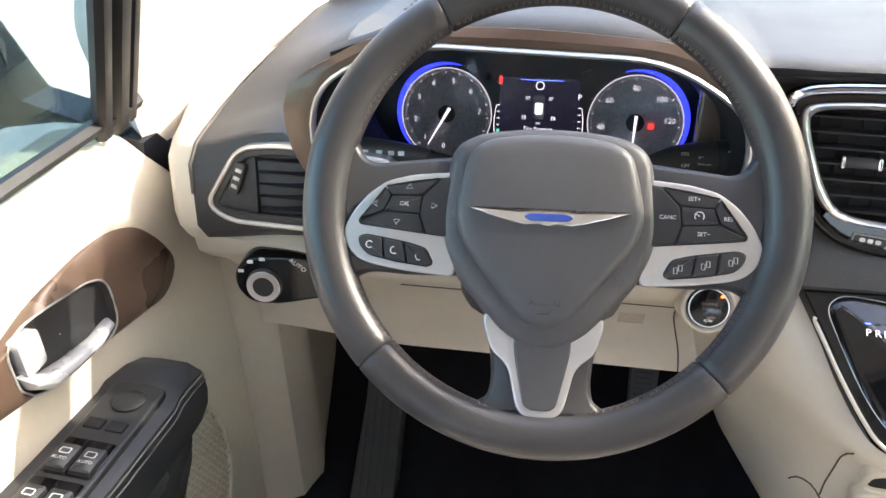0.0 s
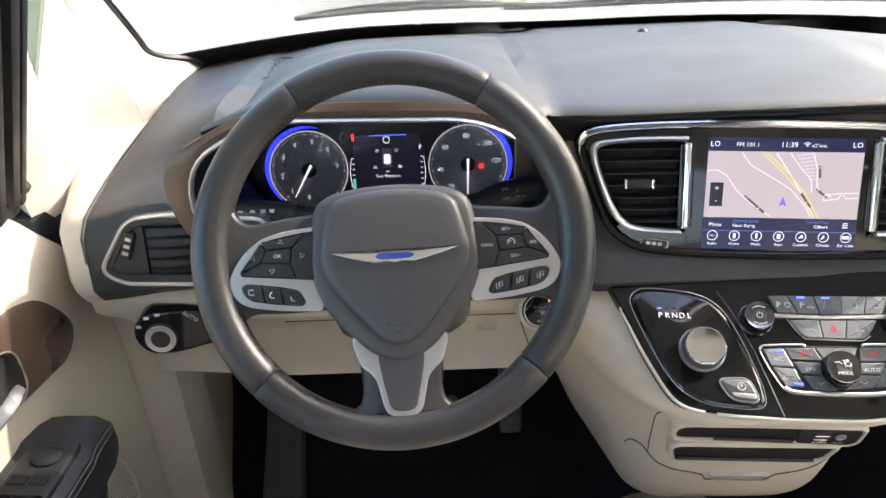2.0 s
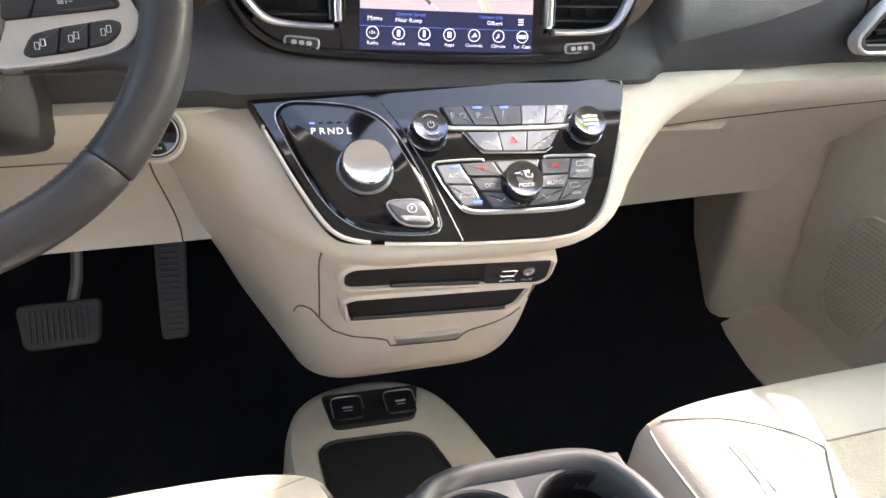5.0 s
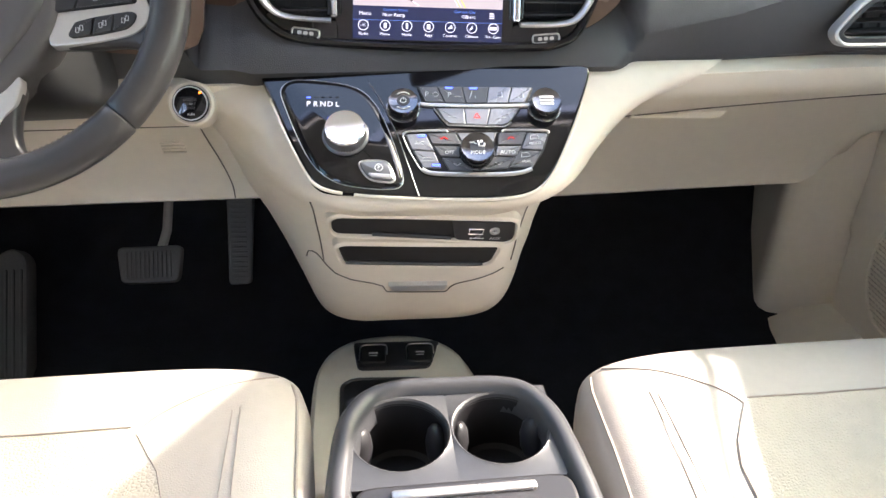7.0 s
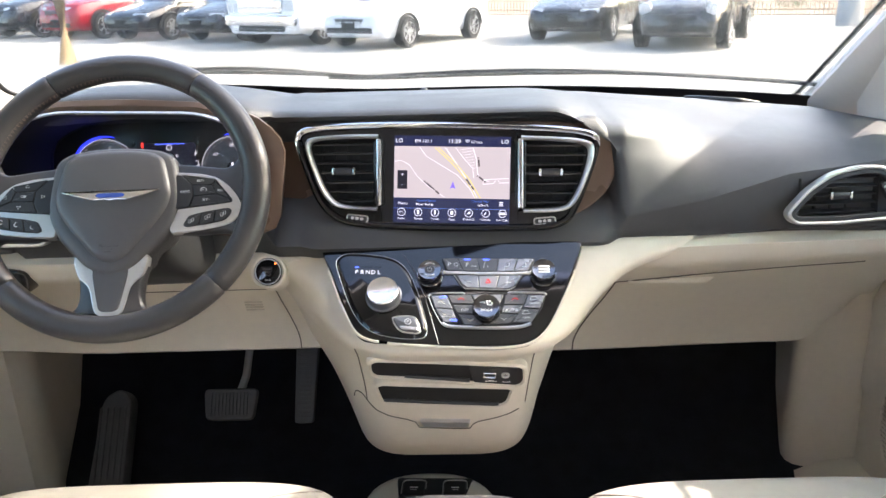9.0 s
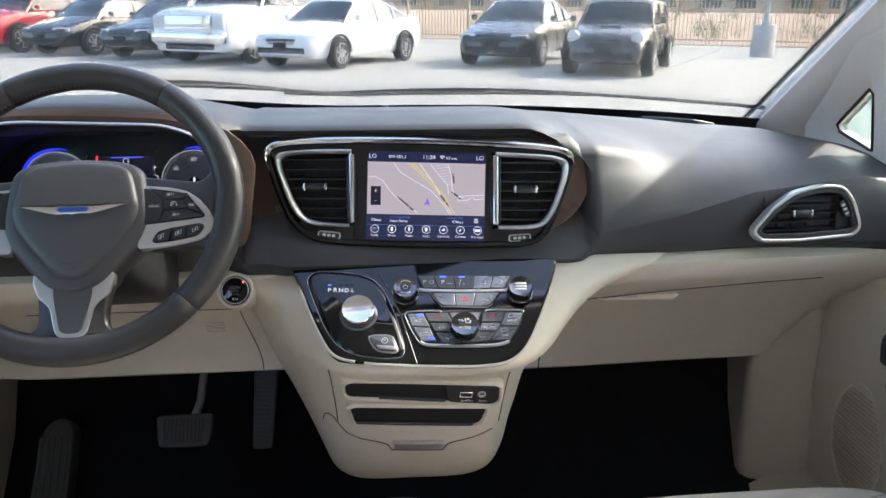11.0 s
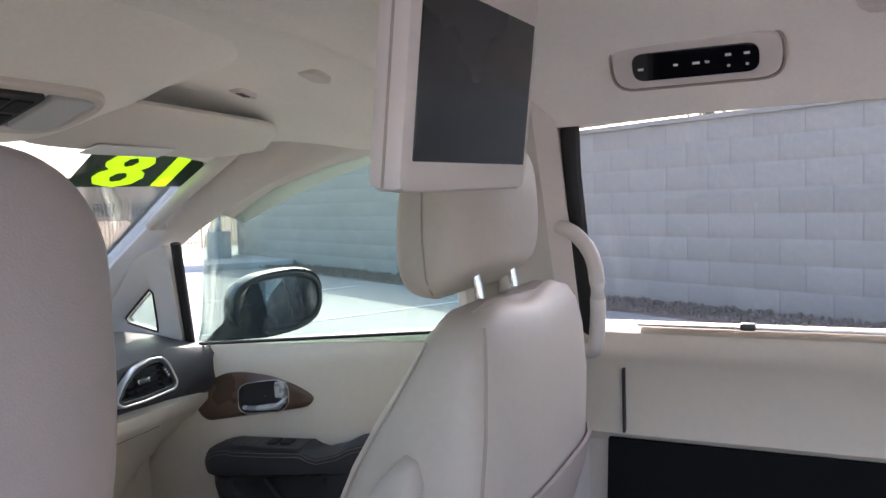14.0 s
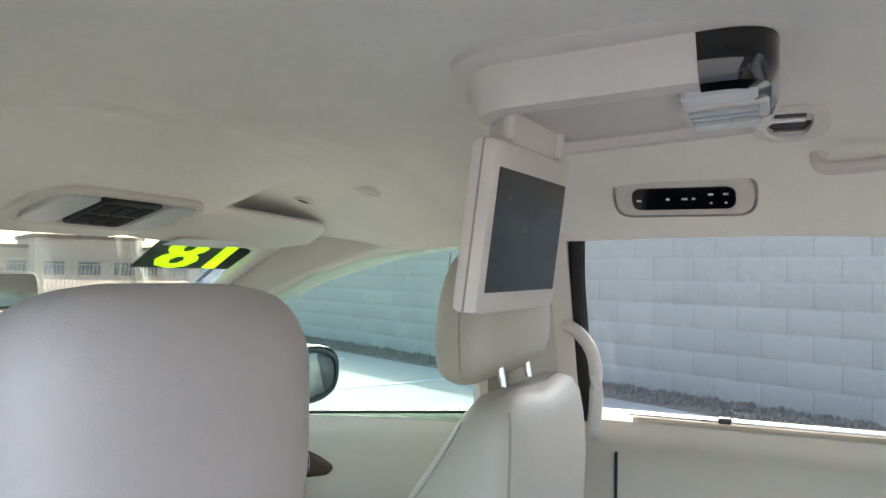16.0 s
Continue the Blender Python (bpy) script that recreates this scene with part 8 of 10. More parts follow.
    for f, hw, th, dy in [tuple(v) for v in curve_pts([(0.0, 0.085, 0.022, 0.004), (0.03, 0.115, 0.042, 0.004), (0.12, 0.135, 0.058, 0.002), (0.35, 0.142, 0.062, 0.0), (0.6, 0.141, 0.058, -0.004), (0.78, 0.136, 0.050, -0.010), (0.90, 0.122, 0.037, -0.014), (0.97, 0.098, 0.022, -0.017), (1.0, 0.060, 0.008, -0.018)], 33)]:
        rings.append([(hx + a, hyc + b * (1.0 if b > 0 or x0 < 0 else 1.35) + dy + 0.010 * (1 - (a / 0.15) ** 2) * (1 if b > 0 else 0), hz - 0.04 + f * H_ + 0.006 * b / 0.06 - (0.034 * min(0.0, b) / 0.05 * (1 - f) ** 2 if x0 > 0 else 0.0)) for a, b in sup(hw * wk, th, 32, 2.8)])
    hr = part("headrest", loft(rings), LEATHER if x0 > 0 else LEATHER_B, st_, "padded leather headrest", angle=60)
    for q in (-1, 1):
        bm = bmesh.new()
        tube(bm, [(hx + q * 0.088 * wk, hyc + 0.058 - abs(f - 0.4) * 0.03 - 0.004, hz - 0.04 + f * H_) for f in np.linspace(0.06, 0.92, 10)], 0.0012, 5)
        part("headrest_seam", bm, SEAMT, hr, "stitched seam")
        bm = bmesh.new()
        tube(bm, [(hx + wk * q * float(np.interp(f, (0.03, 0.12, 0.35, 0.6, 0.8, 0.92), (0.117, 0.137, 0.144, 0.142, 0.134, 0.114))), hyc, hz - 0.04 + f * H_) for f in np.linspace(0.04, 0.92, 10)], 0.0013, 5)
        part("headrest_seam", bm, SEAMT, hr, "stitched seam")
    for q in (-1, 1):
        bm = bmesh.new()
        if x0 > 0:
            tube(bm, [(0.378 + q * 0.066, -0.890, 1.22), (0.378 + q * 0.066, -0.878, 1.298), (0.378 + q * 0.066, -0.868, 1.345)], 0.006, 12)
        else:
            tube(bm, [(hx + q * 0.058, hyc, hz - 0.12), (hx + q * 0.058, hyc, hz - 0.02)], 0.006, 12)
        part("headrest_post", bm, CHROME, st_, "chrome headrest post")
    bm = bmesh.new()
    for q in (-1, 1):
        tube(bm, [(x0 + q * 0.20, y, 0.40) for y in (-0.72, -0.25)], 0.02, 8)
    box(bm, (x0 - 0.21, -0.70, 0.40), (x0 + 0.21, -0.26, 0.585), 0.03)
    part("seat_base", bm, BLACKM, st_, "black seat base")
    return st_


pseat = seat(0.40, 0.0, "cream leather passenger seat with raised headrest on chrome posts")
seat(-0.40, 0.028, "cream leather driver seat with low headrest")
# folding inboard armrest of the passenger seat
rings = [[(0.162 + a, lerp(-0.865, -0.69, f) + 0.3 * b, lerp(1.110, 0.87, f) + b) for a, b in sup(hw, hh, 20, 3)] for f, hw, hh in ((0, 0.012, 0.012), (0.05, 0.025, 0.030), (0.2, 0.030, 0.038), (0.8, 0.030, 0.038), (1.0, 0.025, 0.03))]
part("folding_armrest", loft(rings), LEATHER, pseat, "cream leather folding armrest", angle=60)

# ---- floor console: tray with socket plate, cup holders behind ----
fc = thing("floor_console", (0, 0.0, 0.40), "cream floor console with switch plate and dark bin", "console")
shell_o = rounded([(-0.175, -0.22), (0.125, -0.22), (0.096, -0.070), (0.080, 0.017), (0.060, 0.080), (0.020, 0.118), (-0.038, 0.131), (-0.104, 0.124), (-0.146, 0.092), (-0.168, 0.028)], [0.02, 0.02, 0.05, 0.05, 0.05, 0.05, 0.05, 0.05, 0.05, 0.05], 5)
bin_o = rounded([(-0.128, -0.215), (0.052, -0.215), (0.030, -0.055), (0.020, -0.004), (-0.004, 0.010), (-0.108, 0.018), (-0.126, 0.004)], [0.01, 0.01, 0.03, 0.02, 0.02, 0.02, 0.02], 4)


def lift_z(y, z):
    """The console's top falls a little towards the dashboard."""
    return z - 0.06 * y


def cring(pts, z):
    return [(x, y, lift_z(y, z)) for x, y in pts]


ctr = Vector((-0.045, -0.05))
n_c = 64
angs_c = [2 * math.pi * k / n_c for k in range(n_c)]


def about(poly):
    return [(x + ctr.x, y + ctr.y) for x, y in (polar([(p[0] - ctr.x, p[1] - ctr.y) for p in poly], a_) for a_ in angs_c)]


so, bo = about(shell_o), about(bin_o)


def between(f):
    return [(lerp(p[0], q[0], f), lerp(p[1], q[1], f)) for p, q in zip(so, bo)]


bm = loft([cring([(x * 1.05, y * 1.03) for x, y in so], 0.37), cring([(x * 1.02, y * 1.01) for x, y in so], 0.45), cring(so, 0.490), cring(between(0.06), 0.504), cring(between(0.20), 0.510), cring(between(0.92), 0.503), cring(bo, 0.499), cring(bo, 0.47)], caps=False)
part("shell", bm, CREAM, fc, "cream moulded shell", angle=50)
bm = loft([cring(inset(bo, -0.001), 0.503), cring(inset(bo, 0.003), 0.5055), cring(inset(bo, 0.007), 0.501), cring(inset(bo, 0.012), 0.462), cring(inset(bo, 0.020), 0.452)])
part("bin_rim", bm, BLACKP, fc, "black moulded bin")
bm = bmesh.new()
for k in range(22):
    x = -0.112 + k * 0.0062
    tube(bm, [(x, y, lift_z(y, 0.4535)) for y in (-0.20, -0.10, -0.025)], 0.0016, 5)
tagged(part("bin_mat", bm, BLACKM, fc, "black ribbed bin mat"), kind="stuff")
M = pose(-0.036, 0.064, 0.5015, -3.5, 0, -3)
bm = bmesh.new()
plate(bm, rounded([(-0.062, -0.034), (0.050, -0.034), (0.070, 0.034), (-0.072, 0.034)], 0.010, 4), -0.004, 0.0055, 0.0025, M)
sp_ = part("switch_plate", bm, BLACKP, fc, "black socket plate")
for x in (-0.038, 0.036):
    bm = bmesh.new()
    tube(bm, [M @ Vector((x + a_, b_, 0.0072)) for a_, b_ in ((-0.0215, -0.018), (-0.0215, 0.014), (-0.018, 0.021), (-0.012, 0.023), (0.013, 0.023), (0.019, 0.021), (0.0215, 0.016), (0.0215, -0.004))], 0.0011, 6)
    part("socket_frame", bm, SATIN, sp_, "bright frame")
    bm = bmesh.new()
    plate(bm, rrect(x - 0.0195, -0.024, x + 0.0195, 0.020, 0.005), 0.003, 0.0085, 0.0025, M)
    cv = part("socket_cover", bm, BTN, sp_, "black socket cover")
    bm = bmesh.new()
    box(bm, (x - 0.007, -0.003, 0.0083), (x + 0.007, 0.000, 0.0089), 0, M)
    box(bm, (x - 0.006, -0.009, 0.0083), (x + 0.006, -0.0075, 0.0089), 0, M)
    part("mark", bm, INK, cv)

ch = thing("cup_holder_console", (0.0, -0.45, 0.40), "dark grey cup holder console between the seats", "console")
GREYP = mk("dark_grey_plastic", (0.055, 0.057, 0.060), 0.36, var=0.06, vs=7, bump=0.15, bs=800)
o_ = rounded([(-0.134, -0.72), (0.126, -0.72), (0.121, -0.40), (0.111, -0.318), (0.086, -0.276), (0.050, -0.264), (-0.056, -0.260), (-0.094, -0.272), (-0.122, -0.314), (-0.131, -0.40)], [0.03, 0.03, 0.04, 0.03, 0.03, 0.03, 0.03, 0.03, 0.03, 0.04], 4)
part("base", loft([at_z([(x * 1.10, y + 0.015) for x, y in o_], 0.37), at_z([(x * 1.08, y + 0.008) for x, y in o_], 0.55), at_z([(x * 1.04, y) for x, y in o_], 0.655), at_z(inset(o_, 0.004), 0.665)]), CREAM, ch, "cream lower housing", angle=50)
part("shell", loft([at_z(inset(o_, 0.002), 0.655), at_z(inset(o_, -0.001), 0.69), at_z(o_, 0.730), at_z(inset(o_, 0.003), 0.742), at_z(inset(o_, 0.009), 0.7485), at_z(inset(o_, 0.016), 0.749), at_z(inset(o_, 0.022), 0.744), at_z(inset(o_, 0.025), 0.735), at_z(inset(o_, 0.027), 0.715)], caps=False), GREYP, ch, "dark grey moulded shell", angle=50)
# a closed deck with two deep cup wells side by side, rubber grips on their walls
CUPB = mk("cup_well_black", (0.010, 0.010, 0.011), 0.5, var=0.1, vs=20, spec=0.3)
for x, xa, xb in ((-0.0565, -0.108, -0.0065), (0.0435, -0.0065, 0.100)):
    cy_, ya, yb, cr = -0.338, -0.404, -0.280, 0.0485
    outer, hole = [], []
    for k in range(48):
        ca, sa = math.cos(2 * math.pi * k / 48), math.sin(2 * math.pi * k / 48)
        reach = min((xb - x if ca > 0 else x - xa) / max(abs(ca), 1e-6), (yb - cy_ if sa > 0 else cy_ - ya) / max(abs(sa), 1e-6))
        outer.append((x + ca * reach, cy_ + sa * reach))
        hole.append((ca, sa))
    bm = bmesh.new()
    add_loft(bm, [at_z(outer, 0.720), at_z(outer, 0.7375)] + [[(x + ca * r, cy_ + sa * r, z) for ca, sa in hole] for r, z in ((cr + 0.003, 0.7385), (cr + 0.0008, 0.7395), (cr - 0.001, 0.7380), (cr - 0.002, 0.732))], caps=False)
    part("cup_deck", bm, GREYP, ch, "grey deck round the cup well")
    M = Matrix.Translation((x, cy_, 0.735))
    bm = bmesh.new()
    add_loft(bm, [[M @ Vector((ca * r, sa * r, z)) for ca, sa in hole] for r, z in ((cr - 0.0018, -0.001), (cr - 0.004, -0.035), (cr - 0.007, -0.062), (cr - 0.012, -0.066), (0.002, -0.066))], caps=False)
    c_ = part("cup_well", bm, CUPB, ch, "deep black cup well")
    for a_ in (25, 155):
        bm = bmesh.new()
        lathe(bm, [(0.0, -1.0), (0.5, -0.87), (0.87, -0.5), (1.0, 0.0), (0.87, 0.5), (0.5, 0.87), (0.0, 1.0)], 18, M @ Matrix.Rotation(radians(a_), 4, "Z") @ Matrix.Translation((cr - 0.006, 0, -0.036)) @ Matrix.Diagonal((0.010, 0.0165, 0.029, 1)))
        part("cup_grip", bm, BLACKP, c_, "rounded rubber cup grip")
bm = bmesh.new()
plate(bm, rrect(-0.104, -0.700, 0.098, -0.405, 0.02, 4), 0.71, 0.744, 0.004)
part("tray_lid", bm, BTN, ch, "dark sliding tray lid")
bm = bmesh.new()
box(bm, (-0.070, -0.424, 0.742), (0.062, -0.414, 0.7475), 0.002)
part("tray_pull", bm, SATIN, ch, "bright tray pull strip")

# ---- rear view mirror, visors, overhead console ----
rv = thing("rear_view_mirror", (0.13, -0.02, 1.44), "black rear view mirror on the windshield", "mirror")
M = pose(0.095, -0.02, 1.415, 85, 0, 14)
bm = bmesh.new()
ol = rrect(-0.11, -0.034, 0.11, 0.034, 0.022, 5)
add_loft(bm, [at_z(inset(ol, 0.02), -0.035, M), at_z(inset(ol, 0.006), -0.028, M), at_z(ol, -0.012, M), at_z(ol, 0.002, M), at_z(inset(ol, 0.004), 0.004, M)])
part("housing", bm, BLACKP, rv, "black housing")
bm = bmesh.new()
plate(bm, inset(ol, 0.005), 0.003, 0.0055, 0.0005, M)
part("mirror_glass", bm, mk("dim_mirror", (0.55, 0.56, 0.56), 0.03, metal=1.0), rv, "mirror glass")
bm = bmesh.new()
tube(bm, [M @ Vector((0, 0.0, -0.02)), M @ Vector((0, 0.03, -0.06)), M @ Vector((0, 0.085, -0.10))], 0.011, 8)
part("stem", bm, BLACKP, rv, "black stem")

for s in (-1, 1):
    v = thing("sun_visor", (s * 0.36, -0.22, 1.53), "folded beige sun visor against the headliner", "sun visor", "sun visors")
    rings = []
    for k in range(15):
        f = k / 14
        x = s * lerp(0.10, 0.60, f)
        hw = 0.092 * (1 - 0.9 * abs(2 * f - 1) ** 7)
        zc = lerp(1.540, 1.530, f)
        rings.append([(x, -0.326 + a, zc + b + 0.24 * -a) for a, b in sup(hw, 0.013, 18, 3)])
    part("panel", loft(rings), LINER_P, v, "beige visor panel")
    bm = bmesh.new()
    box(bm, (-0.08, -0.022, -0.0012), (0.08, 0.022, 0.0), 0.0004, pose(s * 0.33, -0.272, 1.5075, -15, 0, 0))
    part("label", bm, INK, v, "pale visor label")
oh = thing("overhead_console", (0, -0.42, 1.56), "beige overhead console with map lamps and dark buttons", "overhead console")
rings = []
base_ol = rounded([(-0.15, -0.10), (0.15, -0.10), (0.17, 0.0), (0.13, 0.12), (-0.13, 0.12), (-0.17, 0.0)], 0.07, 6)
for k, dz in ((2.05, 0.006), (1.9, 0.0), (1.75, 0.0), (1.6, 0.0), (1.45, 0.0), (1.3, 0.0), (1.18, 0.0), (1.08, 0.0), (1.0, 0.0), (0.93, -0.002), (0.80, -0.003)):
    ring = []
    for x, y in base_ol:
        px_, py_ = x * k, -0.40 + y * k
        ring.append((px_, py_, lerp(roof_z(px_, py_) + 0.002, 1.545 - 0.30 * y * k, smooth((1.98 - k) / 0.95)) + dz))
    rings.append(ring)
part("shell", loft(rings), LINER, oh, "beige cloth-covered shell", angle=60)
bm = bmesh.new()
rim(bm, rrect(-0.145, -0.068, 0.145, 0.068, 0.062, 8), 0.016, -0.010, 0.004, 0.003, pose(0, -0.40, 1.537, 163, 0, 0))
part("console_bezel", bm, LINER_P, oh, "beige oval bezel")
M = pose(0, -0.40, 1.535, 163, 0, 0)
for x0, x1, mat, nm, lab in ((-0.12, -0.06, LENS, "map_lamp", "clear map lamp"), (0.06, 0.12, LENS, "map_lamp", "clear map lamp"), (-0.05, 0.05, BLACKP, "button_panel", "dark button panel")):
    bm = bmesh.new()
    plate(bm, rounded([(x0, -0.05), (x1, -0.05), (x1, 0.05), (x0, 0.05)], 0.012, 3), -0.006, 0.004, 0.002, M)
    p_ = part(nm, bm, mat, oh, lab)
    if nm == "button_panel":
        for k in range(6):
            bm = bmesh.new()
            plate(bm, rrect(-0.044 + (k % 3) * 0.030, -0.04 + (k // 3) * 0.042, -0.018 + (k % 3) * 0.030, -0.006 + (k // 3) * 0.042, 0.004), 0.002, 0.006, 0.002, M)
            part("button", bm, BLACKM, p_)
for nm, x, y, w_, mat, lab in (("roof_microphone", 0.405, -0.445, 0.022, LENS, "small pale roof lamp in the headliner"), ("roof_cover", 0.40, -0.585, 0.026, LINER_P, "small round beige cover in the headliner")):
    t_ = thing(nm, (x, y, roof_z(x, y)), lab, "roof fitting")
    M = Matrix.Translation((x, y, roof_z(x, y) - 0.001)) @ Euler((radians(188), radians(10), 0)).to_matrix().to_4x4()
    bm = bmesh.new()
    plate(bm, rrect(-w_, -w_ * 0.7, w_, w_ * 0.7, w_ * 0.5, 4), -0.006, 0.004, 0.002, M)
    b_ = part("cover", bm, LINER_P, t_)
    if nm == "roof_microphone":
        bm = bmesh.new()
        plate(bm, rrect(-w_ * 0.45, -w_ * 0.35, w_ * 0.5, w_ * 0.35, 0.003), 0.003, 0.005, 0.001, M)
        part("grille", bm, BLACKP, b_)

# drop-down screen unit behind the front seats
dv = thing("roof_screen_unit", (0.0, -1.1, 1.6), "beige roof unit with a folded-down video screen", "video screen")
ol = rounded([(-0.145, -1.268), (0.125, -1.268), (0.135, -1.02), (0.10, -0.985), (-0.115, -0.985), (-0.15, -1.02)], [0.05, 0.05, 0.03, 0.02, 0.02, 0.03], 6)
# the unit follows the rise of the roof towards the rear
RISE = Matrix.Translation((0, -1.0, 1.6)) @ Matrix.Rotation(radians(-3.4), 4, "X") @ Matrix.Translation((0, 1.0, -1.6))


def yz(pts, z):
    return at_z(pts, z, RISE)


bm = bmesh.new()
add_loft(bm, [yz(inset(ol, -0.016), 1.672), yz(inset(ol, -0.016), 1.654), yz(inset(ol, -0.010), 1.648), yz(inset(ol, 0.0), 1.646), yz(inset(ol, 0.002), 1.620), yz(inset(ol, 0.009), 1.606), yz(inset(ol, 0.022), 1.602), yz(inset(ol, 0.026), 1.605), yz(inset(ol, 0.028), 1.622)], caps=False)
part("surround", bm, LINER_P, dv, "beige moulded surround")
bm = bmesh.new()
plate(bm, inset(ol, 0.026), 1.616, 1.622, 0.001, RISE)
part("recess", bm, LINER_P, dv, "beige recess")
F_ = pose(-0.0194, -1.0192, 1.4992, 97.3, -0.9, -3.3)
bm = bmesh.new()
box(bm, (-0.112, -0.083, -0.026), (0.112, 0.088, 0.002), 0.006, F_)
fl = part("screen_frame", bm, LINER_P, dv, "beige screen frame")
bm = bmesh.new()
tube(bm, [F_ @ Vector((-0.1124, y, -0.012)) for y in (-0.081, 0.0, 0.086)], 0.0012, 5)
part("frame_seam", bm, SEAMT, fl, "fine joint round the frame")
bm = bmesh.new()
plate(bm, rrect(-0.0989, -0.061, 0.0989, 0.061, 0.002), 0.001, 0.0030, 0.0006, F_)
part("screen", bm, mk("dark_screen", (0.010, 0.012, 0.014), 0.25, var=0.05), fl, "dark switched-off screen")
bm = bmesh.new()
box(bm, (-0.075, 0.080, -0.022), (0.085, 0.128, -0.006), 0.005, F_)
part("hinge", bm, LINER_P, dv, "beige hinge bar")
for x in (-0.075, 0.072):
    bm = bmesh.new()
    box(bm, (x, 0.089, -0.026), (x + 0.015, 0.128, 0.000), 0.004, F_)
    part("hinge_arm", bm, LINER_P, dv)
LENS_D = mk("smoked_lens", (0.34, 0.33, 0.33), 0.2, var=0.08, vs=30, coat=0.4)
# gloss black sensor window wrapped round the rear corner, lamps under it
bm = bmesh.new()
base_o = inset(ol, -0.0012)
idx = [i for i, p in enumerate(base_o) if p[1] < -1.216 and p[0] < 0.0]
rows_o = []
for dd, z in ((0.03, 1.650), (-0.0014, 1.6455), (-0.0012, 1.640), (0.0004, 1.6195), (0.0076, 1.6042), (0.021, 1.6000), (0.027, 1.6045)):
    pts = inset(ol, dd)
    row = [pts[i] for i in idx]
    row = [(row[0][0], -1.205)] + row + [(0.02, row[-1][1])]
    rows_o.append([RISE @ Vector((x, y, z)) for x, y in row])
add_loft(bm, rows_o, close=False, caps=False)
part("sensor_window", bm, PIANO, dv, "gloss black sensor window")
for x0, x1, y0, y1, mat, nm, lab in ((-0.118, -0.075, -1.250, -1.185, LENS, "reading_lamp", "clear reading lamp"), (0.005, 0.048, -1.250, -1.185, LENS, "reading_lamp", "clear reading lamp"), (-0.070, 0.0, -1.258, -1.180, LINER_P, "lamp_switch_strip", "beige switch strip")):
    bm = bmesh.new()
    plate(bm, rrect(x0, y0, x1, y1, 0.010), -1.608, -1.599 if nm == "reading_lamp" else -1.5975, 0.003, RISE @ Matrix.Diagonal((1, 1, -1, 1)))
    sw_ = part(nm, bm, mat, dv, lab)
for k in range(3):
    bm = bmesh.new()
    plate(bm, rrect(-0.064 + k * 0.0205, -1.250, -0.047 + k * 0.0205, -1.188, 0.004), -1.598, -1.595, 0.0012, RISE @ Matrix.Diagonal((1, 1, -1, 1)))
    part("lamp_button", bm, LENS_D, sw_)

rc = thing("rear_climate_panel", (0.60, -1.115, 1.58), "black rear climate control in a beige oval surround", "control panel")
M = Matrix.Translation((0.568, -1.115, 1.598)) @ Euler((0, 0, radians(-90))).to_matrix().to_4x4() @ Matrix.Rotation(radians(90 + 38), 4, "X")
bm = bmesh.new()
plate(bm, rrect(-0.115, -0.036, 0.115, 0.036, 0.03, 6), -0.03, 0.006, 0.004, M)
part("surround", bm, LINER_P, rc, "beige oval surround")
bm = bmesh.new()
rim(bm, rrect(-0.120, -0.041, 0.120, 0.041, 0.034, 6), 0.0035, -0.02, 0.003, 0.001, M)
part("surround_gap", bm, SEAMT, rc, "fine shadow gap")
bm = bmesh.new()
plate(bm, rrect(-0.086, -0.022, 0.086, 0.022, 0.018, 6), 0.002, 0.0085, 0.001, M)
fp = part("face", bm, PIANO, rc, "gloss black face")
for x, y, w_ in ((-0.074, -0.002, 0.004), (-0.025, 0.0, 0.003), (0.003, 0.0, 0.005), (0.018, 0.0, 0.003), (0.046, 0.008, 0.004), (0.046, -0.009, 0.002), (0.070, 0.008, 0.004), (0.070, -0.009, 0.002)):
    bm = bmesh.new()
    box(bm, (x - w_, y - 0.002, 0.0084), (x + w_, y + 0.002, 0.0089), 0.0003, M)
    part("display_mark", bm, INK, fp, "white printed mark")

rs = thing("roof_switch", (0.25, -1.148, roof_z(0.25, -1.148)), "small beige roof plate with two dark marks", "switch")
M = Matrix.Translation((0.25, -1.148, roof_z(0.25, -1.148) - 0.001)) @ Euler((radians(182), radians(3), radians(88))).to_matrix().to_4x4()
bm = bmesh.new()
plate(bm, rrect(-0.048, -0.012, 0.048, 0.012, 0.010, 4), -0.006, 0.004, 0.002, M)
pl_ = part("plate", bm, LINER_P, rs)
for x0, x1 in ((-0.026, -0.021), (-0.008, 0.020)):
    bm = bmesh.new()
    box(bm, (x0, -0.0022, 0.0035), (x1, 0.0022, 0.0046), 0.0005, M)
    part("mark", bm, BLACKM, pl_)

ov = thing("roof_vent", (0.29, -1.28, 1.63), "oval roof air vent with dark blades", "air vent")
M = Matrix.Translation((0.285, -1.278, roof_z(0.285, -1.278) - 0.002)) @ Euler((radians(180), radians(4), 0)).to_matrix().to_4x4()
bm = bmesh.new()
rim(bm, [(x * 1.0, y) for x, y in sup(0.090, 0.050, 36, 2.6)], 0.022, -0.01, 0.007, 0.003, M)
part("frame", bm, LINER_P, ov, "beige oval frame")
bm = bmesh.new()
plate(bm, sup(0.066, 0.029, 30, 2.3), -0.012, -0.002, 0.001, M)
part("vent_well", bm, BLACKM, ov, "dark well")
for k in range(4):
    bm = bmesh.new()
    box(bm, (-0.036 + k * 0.022, -0.020, -0.006), (-0.029 + k * 0.022, 0.020, 0.005), 0.002, M)
    part("blade", bm, SATIN if k == 1 else BLACKP, ov)
